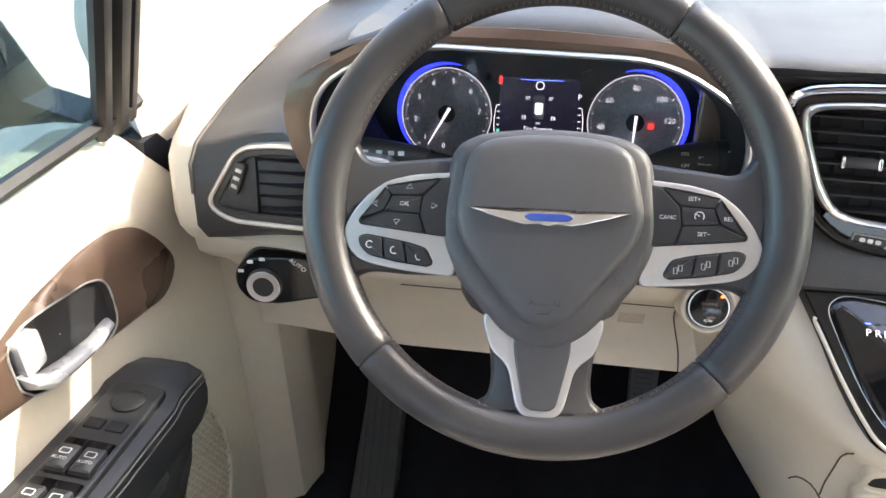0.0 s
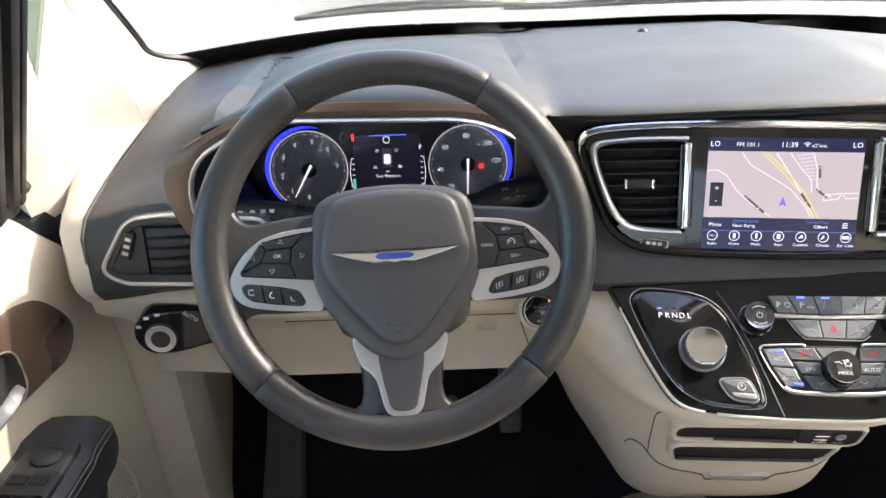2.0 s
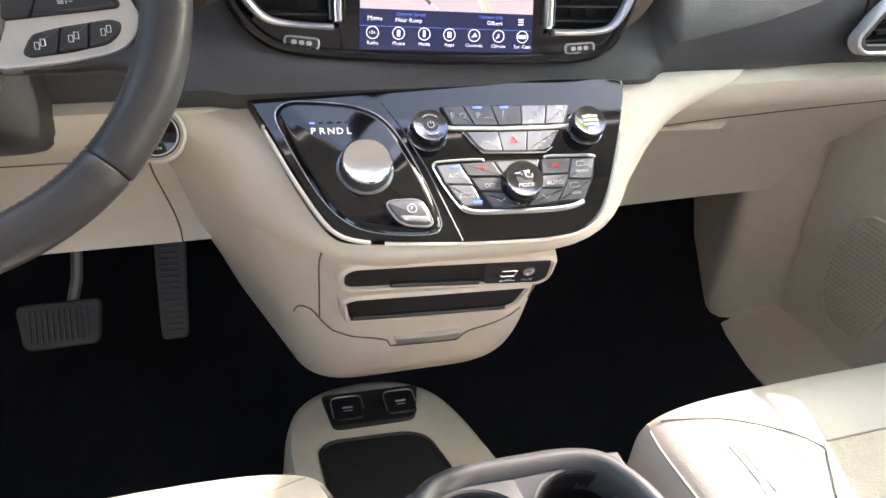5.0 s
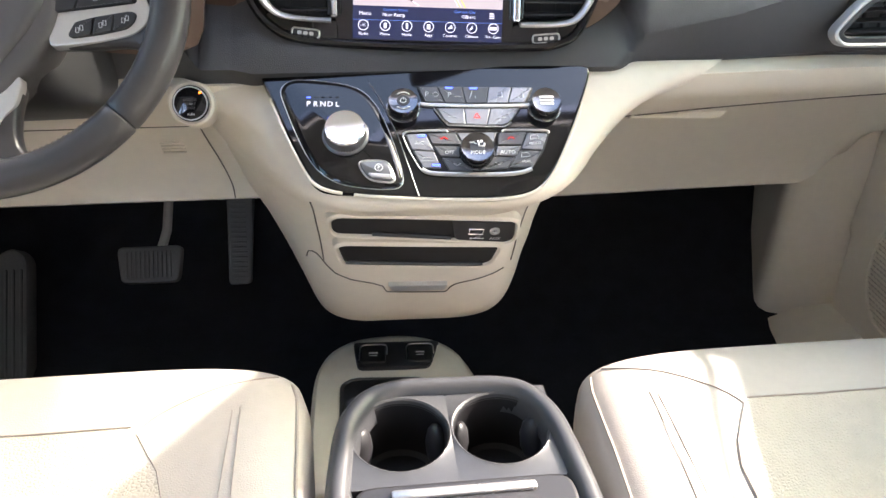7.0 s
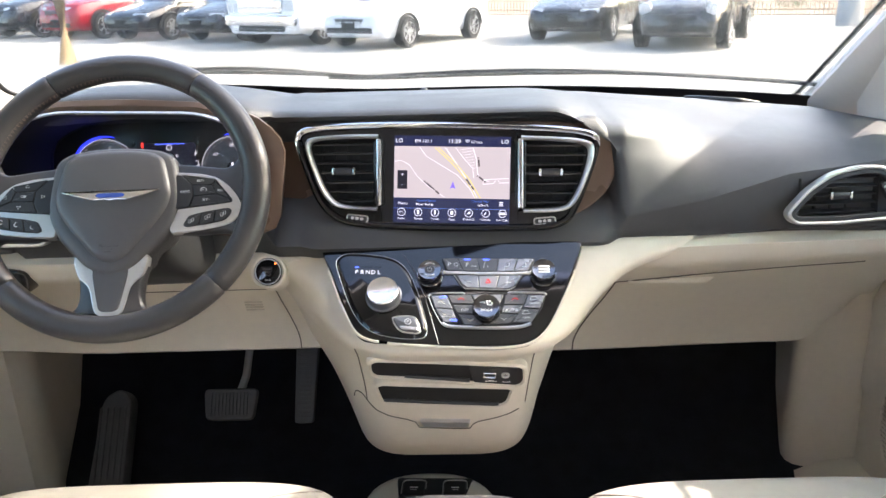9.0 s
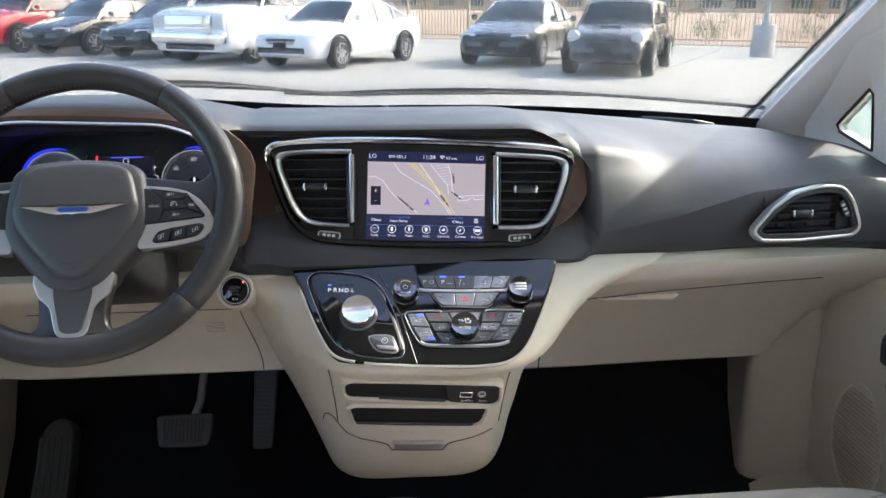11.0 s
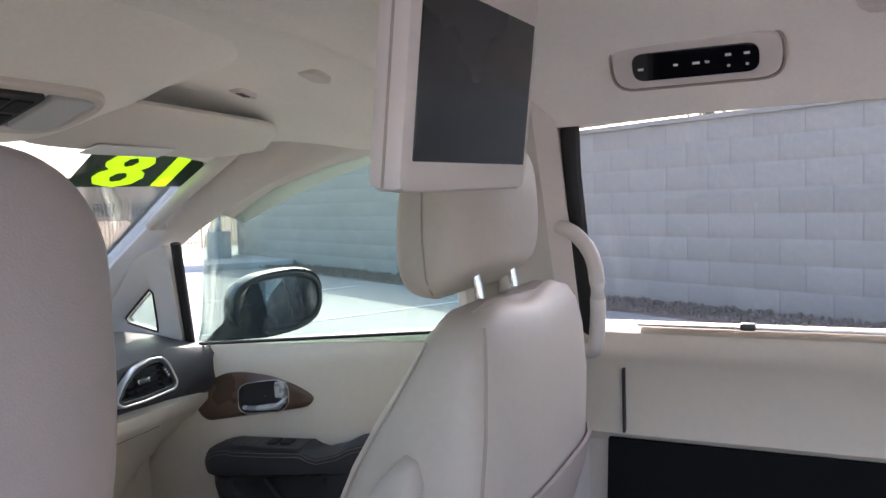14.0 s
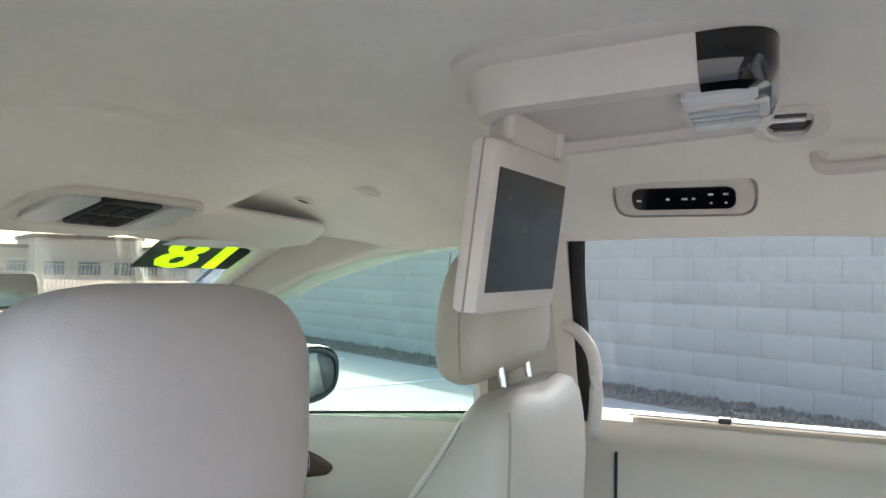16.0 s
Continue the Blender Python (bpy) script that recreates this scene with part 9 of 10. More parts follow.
for s in (1, -1):
    gh = thing("roof_grab_handle", (s * 0.56, -1.36, 1.58), "beige roof grab handle above the sliding door", "handle", "roof grab handles")
    bm = bmesh.new()
    tube(bm, curve_pts([(s * 0.47, -1.322, 1.660), (s * 0.465, -1.322, 1.630), (s * 0.452, -1.345, 1.622), (s * 0.445, -1.42, 1.626), (s * 0.445, -1.50, 1.626), (s * 0.452, -1.57, 1.622), (s * 0.465, -1.592, 1.630), (s * 0.47, -1.595, 1.660)], 26), 0.013, 12, flat=0.8)
    part("grip", bm, LINER_P, gh)
# belt anchor on the centre pillar, strap running down
for s in (1, -1):
    sbt = thing("seat_belt", (s * 0.70, -0.72, 1.30), "grey seat belt with beige guide on the centre pillar", "seat belt", "front seat belts")
    bm = bmesh.new()
    box(bm, (-0.03, -0.012, -0.012), (0.03, 0.012, 0.012), 0.006, pose(s * 0.700, -0.735, 1.30, 0, 0, 80))
    part("guide", bm, BLACKP, sbt, "dark belt guide")
    bm = bmesh.new()
    add_loft(bm, [[(s * x, y - 0.022, z), (s * x, y + 0.022, z), (s * (x - 0.002), y + 0.022, z), (s * (x - 0.002), y - 0.022, z)] for x, y, z in ((0.700, -0.735, 1.29), (0.715, -0.73, 1.0), (0.74, -0.72, 0.55))])
    part("strap", bm, mk("belt_webbing", (0.28, 0.25, 0.22), 0.8, var=0.1, vs=60), sbt, "grey woven strap")

# ---- outside mirrors ----
for s in (1, -1):
    om = thing("door_mirror", (s * 0.98, 0.06, 1.09), "dark blue door mirror with dark glass housing", "mirror", "door mirrors")
    M = Matrix.Translation((s * (1.03 if s == 1 else 1.12), -0.022, 1.160)) @ Euler((radians(90), 0, radians(-29 * s))).to_matrix().to_4x4()
    rings = []
    for z, k in ((-0.135, 0.30), (-0.125, 0.60), (-0.10, 0.86), (-0.06, 0.98), (-0.02, 1.0), (0.0, 0.97)):
        rings.append(at_z([(a * k, b * k + 0.012 * s * a * k / 0.12) for a, b in sup(0.130, 0.086, 30, 2.8)], z, M))
    part("housing", loft(rings), NAVY, om, "dark blue painted shell", angle=60)
    g_ = [(x, y + 0.02 * x * s / 0.13 * 0.4) for x, y in sup(0.110, 0.066, 36, 2.7)]
    bm = bmesh.new()
    rim(bm, [(x * 1.12, y * 1.18) for x, y in g_], 0.012, -0.012, 0.006, 0.003, M)
    part("frame", bm, BLACKP, om, "black inner frame")
    bm = bmesh.new()
    plate(bm, g_, -0.008, 0.0, 0.0005, M)
    part("mirror_glass", bm, MIRROR, om, "mirror glass")
    bm = bmesh.new()
    add_loft(bm, [[(s * x - (0.07 if s == -1 and x > 0.9 else 0.0), y, z) for x, y, z in r] for r in ([(0.88, 0.04, 1.02), (0.88, 0.12, 1.02), (0.88, 0.11, 1.07), (0.88, 0.05, 1.07)], [(0.93, 0.03, 1.03), (0.93, 0.10, 1.03), (0.93, 0.08, 1.12), (0.93, 0.03, 1.12)], [(0.96, 0.0, 1.05), (0.96, 0.07, 1.05), (0.96, 0.06, 1.22), (0.96, 0.01, 1.22)], [(1.0, -0.01, 1.08), (1.0, 0.06, 1.08), (1.0, 0.05, 1.22), (1.0, 0.0, 1.22)])])
    part("foot", bm, NAVY, om, "black mirror foot")
# lime year sticker high on the windshield, read from outside
stk = thing("windshield_sticker", (0.55, 0.02, 1.45), "lime and dark green year sticker seen mirrored from inside", "sticker")
a, b = ws_pt(0.47, 0.80), ws_pt(0.69, 0.80)
up = (ws_pt(0.70, 0.93) - ws_pt(0.70, 0.80)).normalized()
rt = (b - a).normalized()
nn = rt.cross(up).normalized()
S_ = Matrix((( rt.x, up.x, nn.x, ws_pt(0.575, 0.80).x), (rt.y, up.y, nn.y, ws_pt(0.575, 0.80).y), (rt.z, up.z, nn.z, ws_pt(0.575, 0.80).z), (0, 0, 0, 1))) @ Matrix.Translation((0.022, 0.064, 0.005))
bm = bmesh.new()
plate(bm, rrect(-0.135, -0.062, 0.135, 0.062, 0.004), -0.0012, 0.0, 0.0003, S_)
bg = part("backing", bm, mk("sticker_green", (0.02, 0.05, 0.03), 0.5), stk, "dark green backing")
bg.visible_shadow = False
LIME = mk("lime_vinyl", (0.50, 0.80, 0.02), 0.5, var=0.03)
tl = LIME.node_tree.nodes.new("ShaderNodeBsdfTranslucent")
tl.inputs[0].default_value = (0.62, 0.92, 0.03, 1)
mx = LIME.node_tree.nodes.new("ShaderNodeMixShader")
mx.inputs[0].default_value = 0.75
LIME.node_tree.links.new(LIME.node_tree.nodes["Principled BSDF"].outputs[0], mx.inputs[1])
LIME.node_tree.links.new(tl.outputs[0], mx.inputs[2])
LIME.node_tree.links.new(mx.outputs[0], LIME.node_tree.nodes["Material Output"].inputs[0])
for k, dx in enumerate((-0.006, 0.0, 0.006)):
    # heavy numerals: three layers a hair apart
    dig = letters("18", 0.17, S_ @ Matrix.Diagonal((-1.25, 1, -1, 1)) @ Matrix.Translation((dx - 0.006, -0.004, -0.004 + 0.0006 * k)), LIME, bg)
    dig.visible_shadow = False

# ---- outside: car park, wall, fence, parked cars, far buildings ----
U, V = Vector((0.88, -0.475, 0)), Vector((0.475, 0.88, 0))  # along the fence, along the wall
CONC = mk("pale_concrete", (0.33, 0.32, 0.295), 0.85, var=0.14, vs=0.35, bump=0.3, bs=60)
KERB = mk("kerb_concrete", (0.50, 0.48, 0.45), 0.85, var=0.10, vs=1.5, bump=0.3, bs=60)
BLOCKM = mk("grey_block", (0.43, 0.385, 0.335), 0.9, var=0.16, vs=1.2, bump=0.4, bs=120, island=0.045)
MORTAR = mk("mortar", (0.30, 0.27, 0.24), 0.95, var=0.08, vs=3.0, bump=0.3, bs=200)
GRAVEL = mk("brown_gravel", (0.24, 0.19, 0.15), 0.95, var=0.5, vs=14, bump=1.0, bs=60)
DIRT = mk("tan_dirt", (0.34, 0.24, 0.17), 0.95, var=0.25, vs=0.4, bump=0.4, bs=8)
FENCEM = mk("beige_fence_paint", (0.50, 0.40, 0.27), 0.6, var=0.06, vs=4)
STUCCO = mk("tan_stucco", (0.44, 0.32, 0.23), 0.9, var=0.06, vs=0.2)
STUCCO_L = mk("light_stucco", (0.55, 0.44, 0.33), 0.9, var=0.06, vs=0.2)
CORNICE = mk("brown_cornice", (0.16, 0.09, 0.07), 0.8, var=0.06, vs=0.5)
DOMEM = mk("grey_green_dome", (0.20, 0.24, 0.22), 0.5, var=0.08, vs=0.5)
WINB = mk("far_window", (0.10, 0.12, 0.14), 0.2, var=0.1, vs=1)
POLEM = mk("grey_pole_paint", (0.33, 0.37, 0.38), 0.5, var=0.05, vs=3)
LEAF = mk("leaf_green", (0.07, 0.10, 0.035), 0.8, var=0.35, vs=3)
BARK = mk("bark", (0.30, 0.21, 0.12), 0.9, var=0.25, vs=9, bump=0.8, bs=40)

bm = sheet([[(x, y, 0) for x in (-600, -60, -20, 0, 8, 20, 60, 600)] for y in (-600, -60, -10, 5, 15, 30, 60, 600)])
solo("ground", bm, CONC, "pale concrete car park in sunlight", "ground", kind="structure")


def lot(u, v, z=0.0):
    """A point by distance along the fence and along the wall from the wall's foot beside the van."""
    return Vector((8.9, 0.6, 0)) + U * u + V * v + Vector((0, 0, z))


# dirt slope behind the fence
solo("dirt_slope", sheet([[lot(u, v, z) for u in (-60, -30, -12, 0, 8, 60)] for v, z in ((22.4, 0.03), (30, 0.35), (45, 0.5), (90, 0.4))], 0.05, (0, 0, -1)), DIRT, "tan dirt slope behind the fence", "ground", kind="structure")

# block wall, footing strip of gravel, walk
wl = thing("wall_outside", lot(0.3, 5), "grey concrete block wall along the car park", "wall", kind="structure")
v0, v1, wh = -22.0, 14.2, 2.32
bm = bmesh.new()
q = [lot(0.62, v0), lot(0.80, v0), lot(0.80, v1), lot(0.62, v1)]
add_loft(bm, [[p + Vector((0, 0, z)) for p in q] for z in (0.0, wh - 0.02)])
part("wall_core", bm, MORTAR, wl, "grey mortar joints")
bw, bh = 0.60, 0.29
blk = bmesh.new()
box(blk, (-bw / 2 + 0.006, -0.0015, -bh / 2 + 0.0006), (bw / 2 - 0.006, 0.0015, bh / 2 - 0.0006), 0.0005, seg=1)
blk_me = mesh_of("block", blk, BLOCKM)
turn = math.atan2(V.y, V.x)
rows = int(wh / bh)
far_b = bmesh.new()
for r in range(rows):
    for k in range(int((v1 - v0) / bw)):
        v = v0 + (k + 0.5 + 0.5 * (r % 2)) * bw
        if v > v1 - bw / 2:
            continue
        pos = lot(0.62, v, (r + 0.5) * bh)
        M = Matrix.Translation(pos) @ Matrix.Rotation(turn, 4, "Z")
        if -6.0 < v < 12.5:
            ob = new("block", blk_me)
            ob.parent, ob.matrix_parent_inverse = wl, BASE[wl.name].inverted()
            ob.matrix_basis = M
        else:
            box(far_b, (-bw / 2 + 0.006, -0.0015, -bh / 2 + 0.0006), (bw / 2 - 0.006, 0.0015, bh / 2 - 0.0006), 0, M)
tagged(part("far_blocks", far_b, BLOCKM, wl), kind="stuff")
bm = bmesh.new()
q = [lot(0.58, v0), lot(0.84, v0), lot(0.84, v1), lot(0.58, v1)]
add_loft(bm, [[p + Vector((0, 0, z)) for p in q] for z in (wh - 0.03, wh + 0.03)])
part("wall_cap", bm, BLOCKM, wl, "grey cap course")
gs = sheet([[lot(u, v, 0.012 + 0.02 * noise.noise((u * 3, v * 2, 0))) for u in np.linspace(-0.25, 0.62, 5)] for v in np.linspace(v0, 12.5, 60)], 0.03, (0, 0, -1))
solo("gravel_strip", gs, GRAVEL, "strip of brown gravel at the foot of the wall", "gravel", kind="structure")
bm = bmesh.new()
rnd = random.Random(4)
for k in range(2600):
    v, u = rnd.uniform(-7, 11), rnd.uniform(-0.28, 0.60)
    r = rnd.uniform(0.012, 0.038)
    p = lot(u, v, 0.03)
    t = rnd.uniform(0, 6)
    pts = [Vector((math.cos(t + a) * r * rnd.uniform(0.7, 1.2), math.sin(t + a) * r * rnd.uniform(0.7, 1.2), 0)) for a in (0, 1.6, 3.1, 4.7)]
    add_loft(bm, [[p + q_ for q_ in pts], [p + q_ * 0.6 + Vector((0, 0, r * 1.2)) for q_ in pts]])
tagged(solo("gravel", bm, GRAVEL, "loose brown gravel stones", "gravel"), kind="stuff")
# raised walk at the wall's far end and a parking line
bm = bmesh.new()
q = rounded([tuple(lot(a, b).xy) for a, b in ((-3.2, 11.6), (0.6, 10.4), (0.6, 14.4), (-3.2, 17.5))], 0.3, 4)
plate(bm, q, 0.0, 0.15, 0.02)
solo("pavement", bm, KERB, "raised pale concrete walk with kerb", "pavement", kind="structure")
bm = bmesh.new()
for v in (2.2, 5.2):
    q = [lot(-5.5, v), lot(-0.8, v), lot(-0.8, v + 0.10), lot(-5.5, v + 0.10)]
    add_loft(bm, [[p + Vector((0, 0, z)) for p in q] for z in (0.004, 0.008)])
solo("parking_line", bm, mk("line_paint", (0.60, 0.60, 0.57), 0.8, var=0.2, vs=6), "worn white parking line", "road marking", kind="structure")

# lamp posts on round concrete bases
for u, v in ((-7.25, 17.0), (-0.35, 13.0), (-30.0, 30.0)):
    p = lot(u, v)
    lpst = thing("lamp_post", p, "grey lamp post on a round concrete base", "lamp post", "car park lamp posts")
    bm = bmesh.new()
    lathe(bm, [(0.30, 0.0), (0.30, 0.80), (0.28, 0.84), (0.0, 0.845)], 24, Matrix.Translation(p))
    part("concrete_base", bm, KERB, lpst, "round concrete base")
    bm = bmesh.new()
    lathe(bm, [(0.10, 0.84), (0.10, 0.90), (0.065, 0.92), (0.06, 3.0), (0.05, 7.0), (0.0, 7.01)], 14, Matrix.Translation(p))
    part("pole", bm, POLEM, lpst, "grey steel pole")
    bm = bmesh.new()
    box(bm, (-0.6, -0.15, 6.9), (0.6, 0.15, 7.05), 0.03, Matrix.Translation(p))
    part("lamp_head", bm, POLEM, lpst)

# fence of upright bars
fn = thing("fence", lot(-10, 21.0), "beige steel bar fence along the car park edge", "fence", kind="structure")
bm = bmesh.new()
box(bm, (-0.011, -0.011, 0.08), (0.011, 0.011, 1.85), 0)
bar_me = mesh_of("fence_bar", bm, FENCEM)
rest = bmesh.new()
fturn = Matrix.Rotation(math.atan2(U.y, U.x), 4, "Z")
k = 0
u = -34.0
while u < 3.5:
    p = lot(u, 21.0)
    if -14.8 < u < 3.5:
        ob = new("fence_bar", bar_me)
        ob.parent, ob.matrix_parent_inverse = fn, BASE[fn.name].inverted()
        ob.matrix_basis = Matrix.Translation(p) @ fturn
    else:
        box(rest, (-0.011, -0.011, 0.08), (0.011, 0.011, 1.85), 0, Matrix.Translation(p) @ fturn)
    u += 0.125
tagged(part("far_bars", rest, FENCEM, fn), kind="stuff")
for z in (0.22, 1.62):
    bm = bmesh.new()
    box(bm, (-34, -0.02, z), (3.5, 0.02, z + 0.04), 0, Matrix.Translation(lot(0, 21.0)) @ fturn)
    part("fence_rail", bm, FENCEM, fn)
for u in np.arange(-34, 3.6, 2.4):
    bm = bmesh.new()
    box(bm, (-0.035, -0.035, 0.0), (0.035, 0.035, 1.95), 0.006, Matrix.Translation(lot(float(u), 21.0)) @ fturn)
    part("fence_post", bm, FENCEM, fn)


def leafy(name, p, h, w, n, label, trunk=0.0, seed=1):
    r = random.Random(seed)
    t = thing(name, p, label, "tree" if trunk else "bush", "car park planting")
    p = Vector(p)
    if trunk:
        bm = bmesh.new()
        tube(bm, [p, p + Vector((0.03, 0, trunk * 0.4)), p + Vector((-0.04, 0.03, trunk)), p + Vector((0.05, 0.0, trunk + h * 0.5))], [0.17, 0.14, 0.11, 0.04], 10)
        for k in range(6):
            a = k * 1.05
            tube(bm, [p + Vector((0, 0, trunk * 0.9)), p + Vector((math.cos(a) * w * 0.4, math.sin(a) * w * 0.4, trunk + h * 0.45)), p + Vector((math.cos(a) * w * 0.8, math.sin(a) * w * 0.8, trunk + h * 0.8))], [0.06, 0.035, 0.012], 6)
        part("trunk", bm, BARK, t, "brown trunk with limbs")
    bm = bmesh.new()
    clumps = [(Vector((r.gauss(0, 0.42) * w, r.gauss(0, 0.42) * w, trunk + abs(r.gauss(0.45, 0.28)) * h)), r.uniform(0.14, 0.30) * w) for _ in range(16)]
    for k in range(n):
        c, rad = clumps[k % len(clumps)]
        d = Vector((r.gauss(0, 1), r.gauss(0, 1), r.gauss(0, 0.8))).normalized() * rad * r.random() ** 0.4
        q = p + c + d
        q.z = max(q.z, 0.03)
        s_ = r.uniform(0.03, 0.07) * (w if w < 1.5 else 1.5) * 0.8
        e1 = Vector((r.gauss(0, 1), r.gauss(0, 1), r.gauss(0, 1))).normalized() * s_
        e2 = e1.orthogonal().normalized() * s_ * 0.6
        bm.faces.new([bm.verts.new(v) for v in (q - e1, q - e2, q + e1, q + e2)])
    part("crown" if trunk else "foliage", bm, LEAF, t, "uneven green foliage")


for i, (u, v, h, w) in enumerate(((-12.0, 24.5, 1.3, 0.9), (-9.2, 25.5, 1.9, 1.2), (-6.0, 23.2, 1.1, 0.8), (-4.1, 23.8, 1.6, 1.0), (-1.6, 24.8, 1.2, 0.9), (-15.5, 26, 1.4, 1.0), (0.9, 22.6, 1.4, 0.9))):
    leafy("bush", lot(u, v), h, w, 700, "dusty green bush behind the fence", seed=i + 3)
for i, (u, v, h, w, tr) in enumerate(((5.0, 16.5, 2.0, 1.1, 2.0), (-4.0, 60.0, 5.0, 3.2, 1.0), (-14.0, 60.0, 4.5, 2.6, 1.0), (-24.0, 62.0, 4.2, 2.8, 1.0), (7.0, 2.0, 2.4, 1.6, 1.6))):
    leafy("tree", lot(u, v), h, w, 1800, "green tree beyond the wall and fence", tr, seed=i + 20)
leafy("tree", (-7.0, 13.9, 0), 3.4, 2.0, 1500, "young tree with pale trunk in the car park", 3.2, seed=40)

# far shop buildings
for i, (u, w_, h, v, mat, dome) in enumerate(((-66, 20, 3.6, 95, STUCCO, True), (-46, 14, 4.6, 92, STUCCO, False), (-30, 22, 4.0, 96, STUCCO_L, False), (-15, 10, 5.0, 93, STUCCO_L, True), (-2, 16, 4.0, 96, STUCCO, False), (11, 12, 5.2, 92, STUCCO_L, False), (30, 26, 4.2, 96, STUCCO, False), (-92, 30, 5.0, 95, STUCCO_L, False))):
    p = lot(u + 4, v)
    M = Matrix.Translation(p) @ fturn
    b_ = thing("shop_building", p, "tan stucco shop building with brown cornice", "building", "far shop buildings")
    bm = bmesh.new()
    box(bm, (-w_ / 2, 0, 0), (w_ / 2, 12, h), 0, M)
    part("wall", bm, mat, b_)
    bm = bmesh.new()
    box(bm, (-w_ / 2 - 0.3, -0.3, h), (w_ / 2 + 0.3, 12.3, h + 0.45), 0, M)
    part("cornice", bm, CORNICE, b_, "brown cornice")
    for k in range(int(w_ / 4)):
        x = -w_ / 2 + 2.0 + k * 4
        bm = bmesh.new()
        box(bm, (x - 1.2, -0.08, 0.9), (x + 1.2, 0.1, 2.5), 0, M)
        part("window", bm, WINB, b_, "dark shop window")
        bm = bmesh.new()
        box(bm, (x - 1.4, -0.4, 2.6), (x + 1.4, 0.1, 2.95), 0, M)
        part("awning", bm, STUCCO_L, b_)
    if dome:
        bm = bmesh.new()
        lathe(bm, [(4.0, h + 0.4), (4.0, h + 0.9), (3.7, h + 1.6), (2.6, h + 2.3), (1.2, h + 2.7), (0.0, h + 2.8)], 28, M @ Matrix.Translation((1, 6, 0)))
        part("dome", bm, DOMEM, b_, "grey-green dome")

# ---- parked cars ----
TYRE = mk("tyre", (0.015, 0.015, 0.016), 0.8, var=0.2, vs=30)
ALLOY = mk("alloy", (0.55, 0.55, 0.56), 0.3, metal=0.8, var=0.05)
CARGLASS = mk("car_glass", (0.012, 0.016, 0.018), 0.04, var=0.05, coat=0.5)
LAMPM = mk("lamp_lens", (0.55, 0.57, 0.60), 0.12, var=0.05, coat=0.8)
LINEM = mk("panel_gap", (0.01, 0.01, 0.01), 0.7)
# stations: fraction of length, half width, hood or deck height; then roof stations: fraction, height, half width
CAR_FORMS = {
    "saloon": (4.65, 1.82, 1.43, 2.72, 0.325, [(0.0, 0.62, 0.56), (0.015, 0.76, 0.66), (0.06, 0.84, 0.74), (0.17, 0.90, 0.86), (0.27, 0.91, 0.95), (0.5, 0.91, 0.96), (0.72, 0.91, 0.98), (0.86, 0.90, 1.03), (0.97, 0.83, 1.02), (1.0, 0.74, 0.85)], [(0.255, 0.95, 0.80), (0.40, 1.36, 0.64), (0.50, 1.43, 0.62), (0.62, 1.42, 0.61), (0.75, 1.28, 0.62), (0.88, 1.03, 0.70)]),
    "hatch": (4.10, 1.74, 1.43, 2.55, 0.315, [(0.0, 0.60, 0.55), (0.02, 0.74, 0.68), (0.07, 0.81, 0.80), (0.18, 0.86, 0.91), (0.27, 0.87, 0.97), (0.5, 0.87, 0.98), (0.8, 0.87, 0.99), (0.96, 0.83, 0.97), (1.0, 0.76, 0.8)], [(0.265, 0.97, 0.78), (0.365, 1.36, 0.68), (0.45, 1.42, 0.67), (0.75, 1.41, 0.66), (0.93, 1.36, 0.65), (0.985, 0.98, 0.72)]),
    "suv": (4.55, 1.86, 1.66, 2.68, 0.36, [(0.0, 0.66, 0.68), (0.02, 0.80, 0.82), (0.06, 0.87, 0.95), (0.18, 0.92, 1.05), (0.27, 0.93, 1.10), (0.5, 0.93, 1.12), (0.8, 0.93, 1.14), (0.97, 0.88, 1.12), (1.0, 0.8, 0.95)], [(0.26, 1.10, 0.84), (0.385, 1.58, 0.70), (0.47, 1.66, 0.68), (0.75, 1.64, 0.66), (0.92, 1.50, 0.65), (0.985, 1.12, 0.74)]),
    "pickup": (5.75, 2.02, 1.92, 3.65, 0.41, [(0.0, 0.88, 0.72), (0.01, 0.95, 1.02), (0.03, 0.98, 1.16), (0.16, 1.0, 1.24), (0.25, 1.0, 1.28), (0.5, 1.0, 1.30), (0.63, 1.0, 1.32), (0.66, 1.0, 1.34), (0.98, 0.98, 1.34), (1.0, 0.95, 1.2)], [(0.235, 1.28, 0.90), (0.32, 1.80, 0.78), (0.38, 1.92, 0.76), (0.58, 1.91, 0.75), (0.64, 1.82, 0.76), (0.65, 1.32, 0.86)]),
}


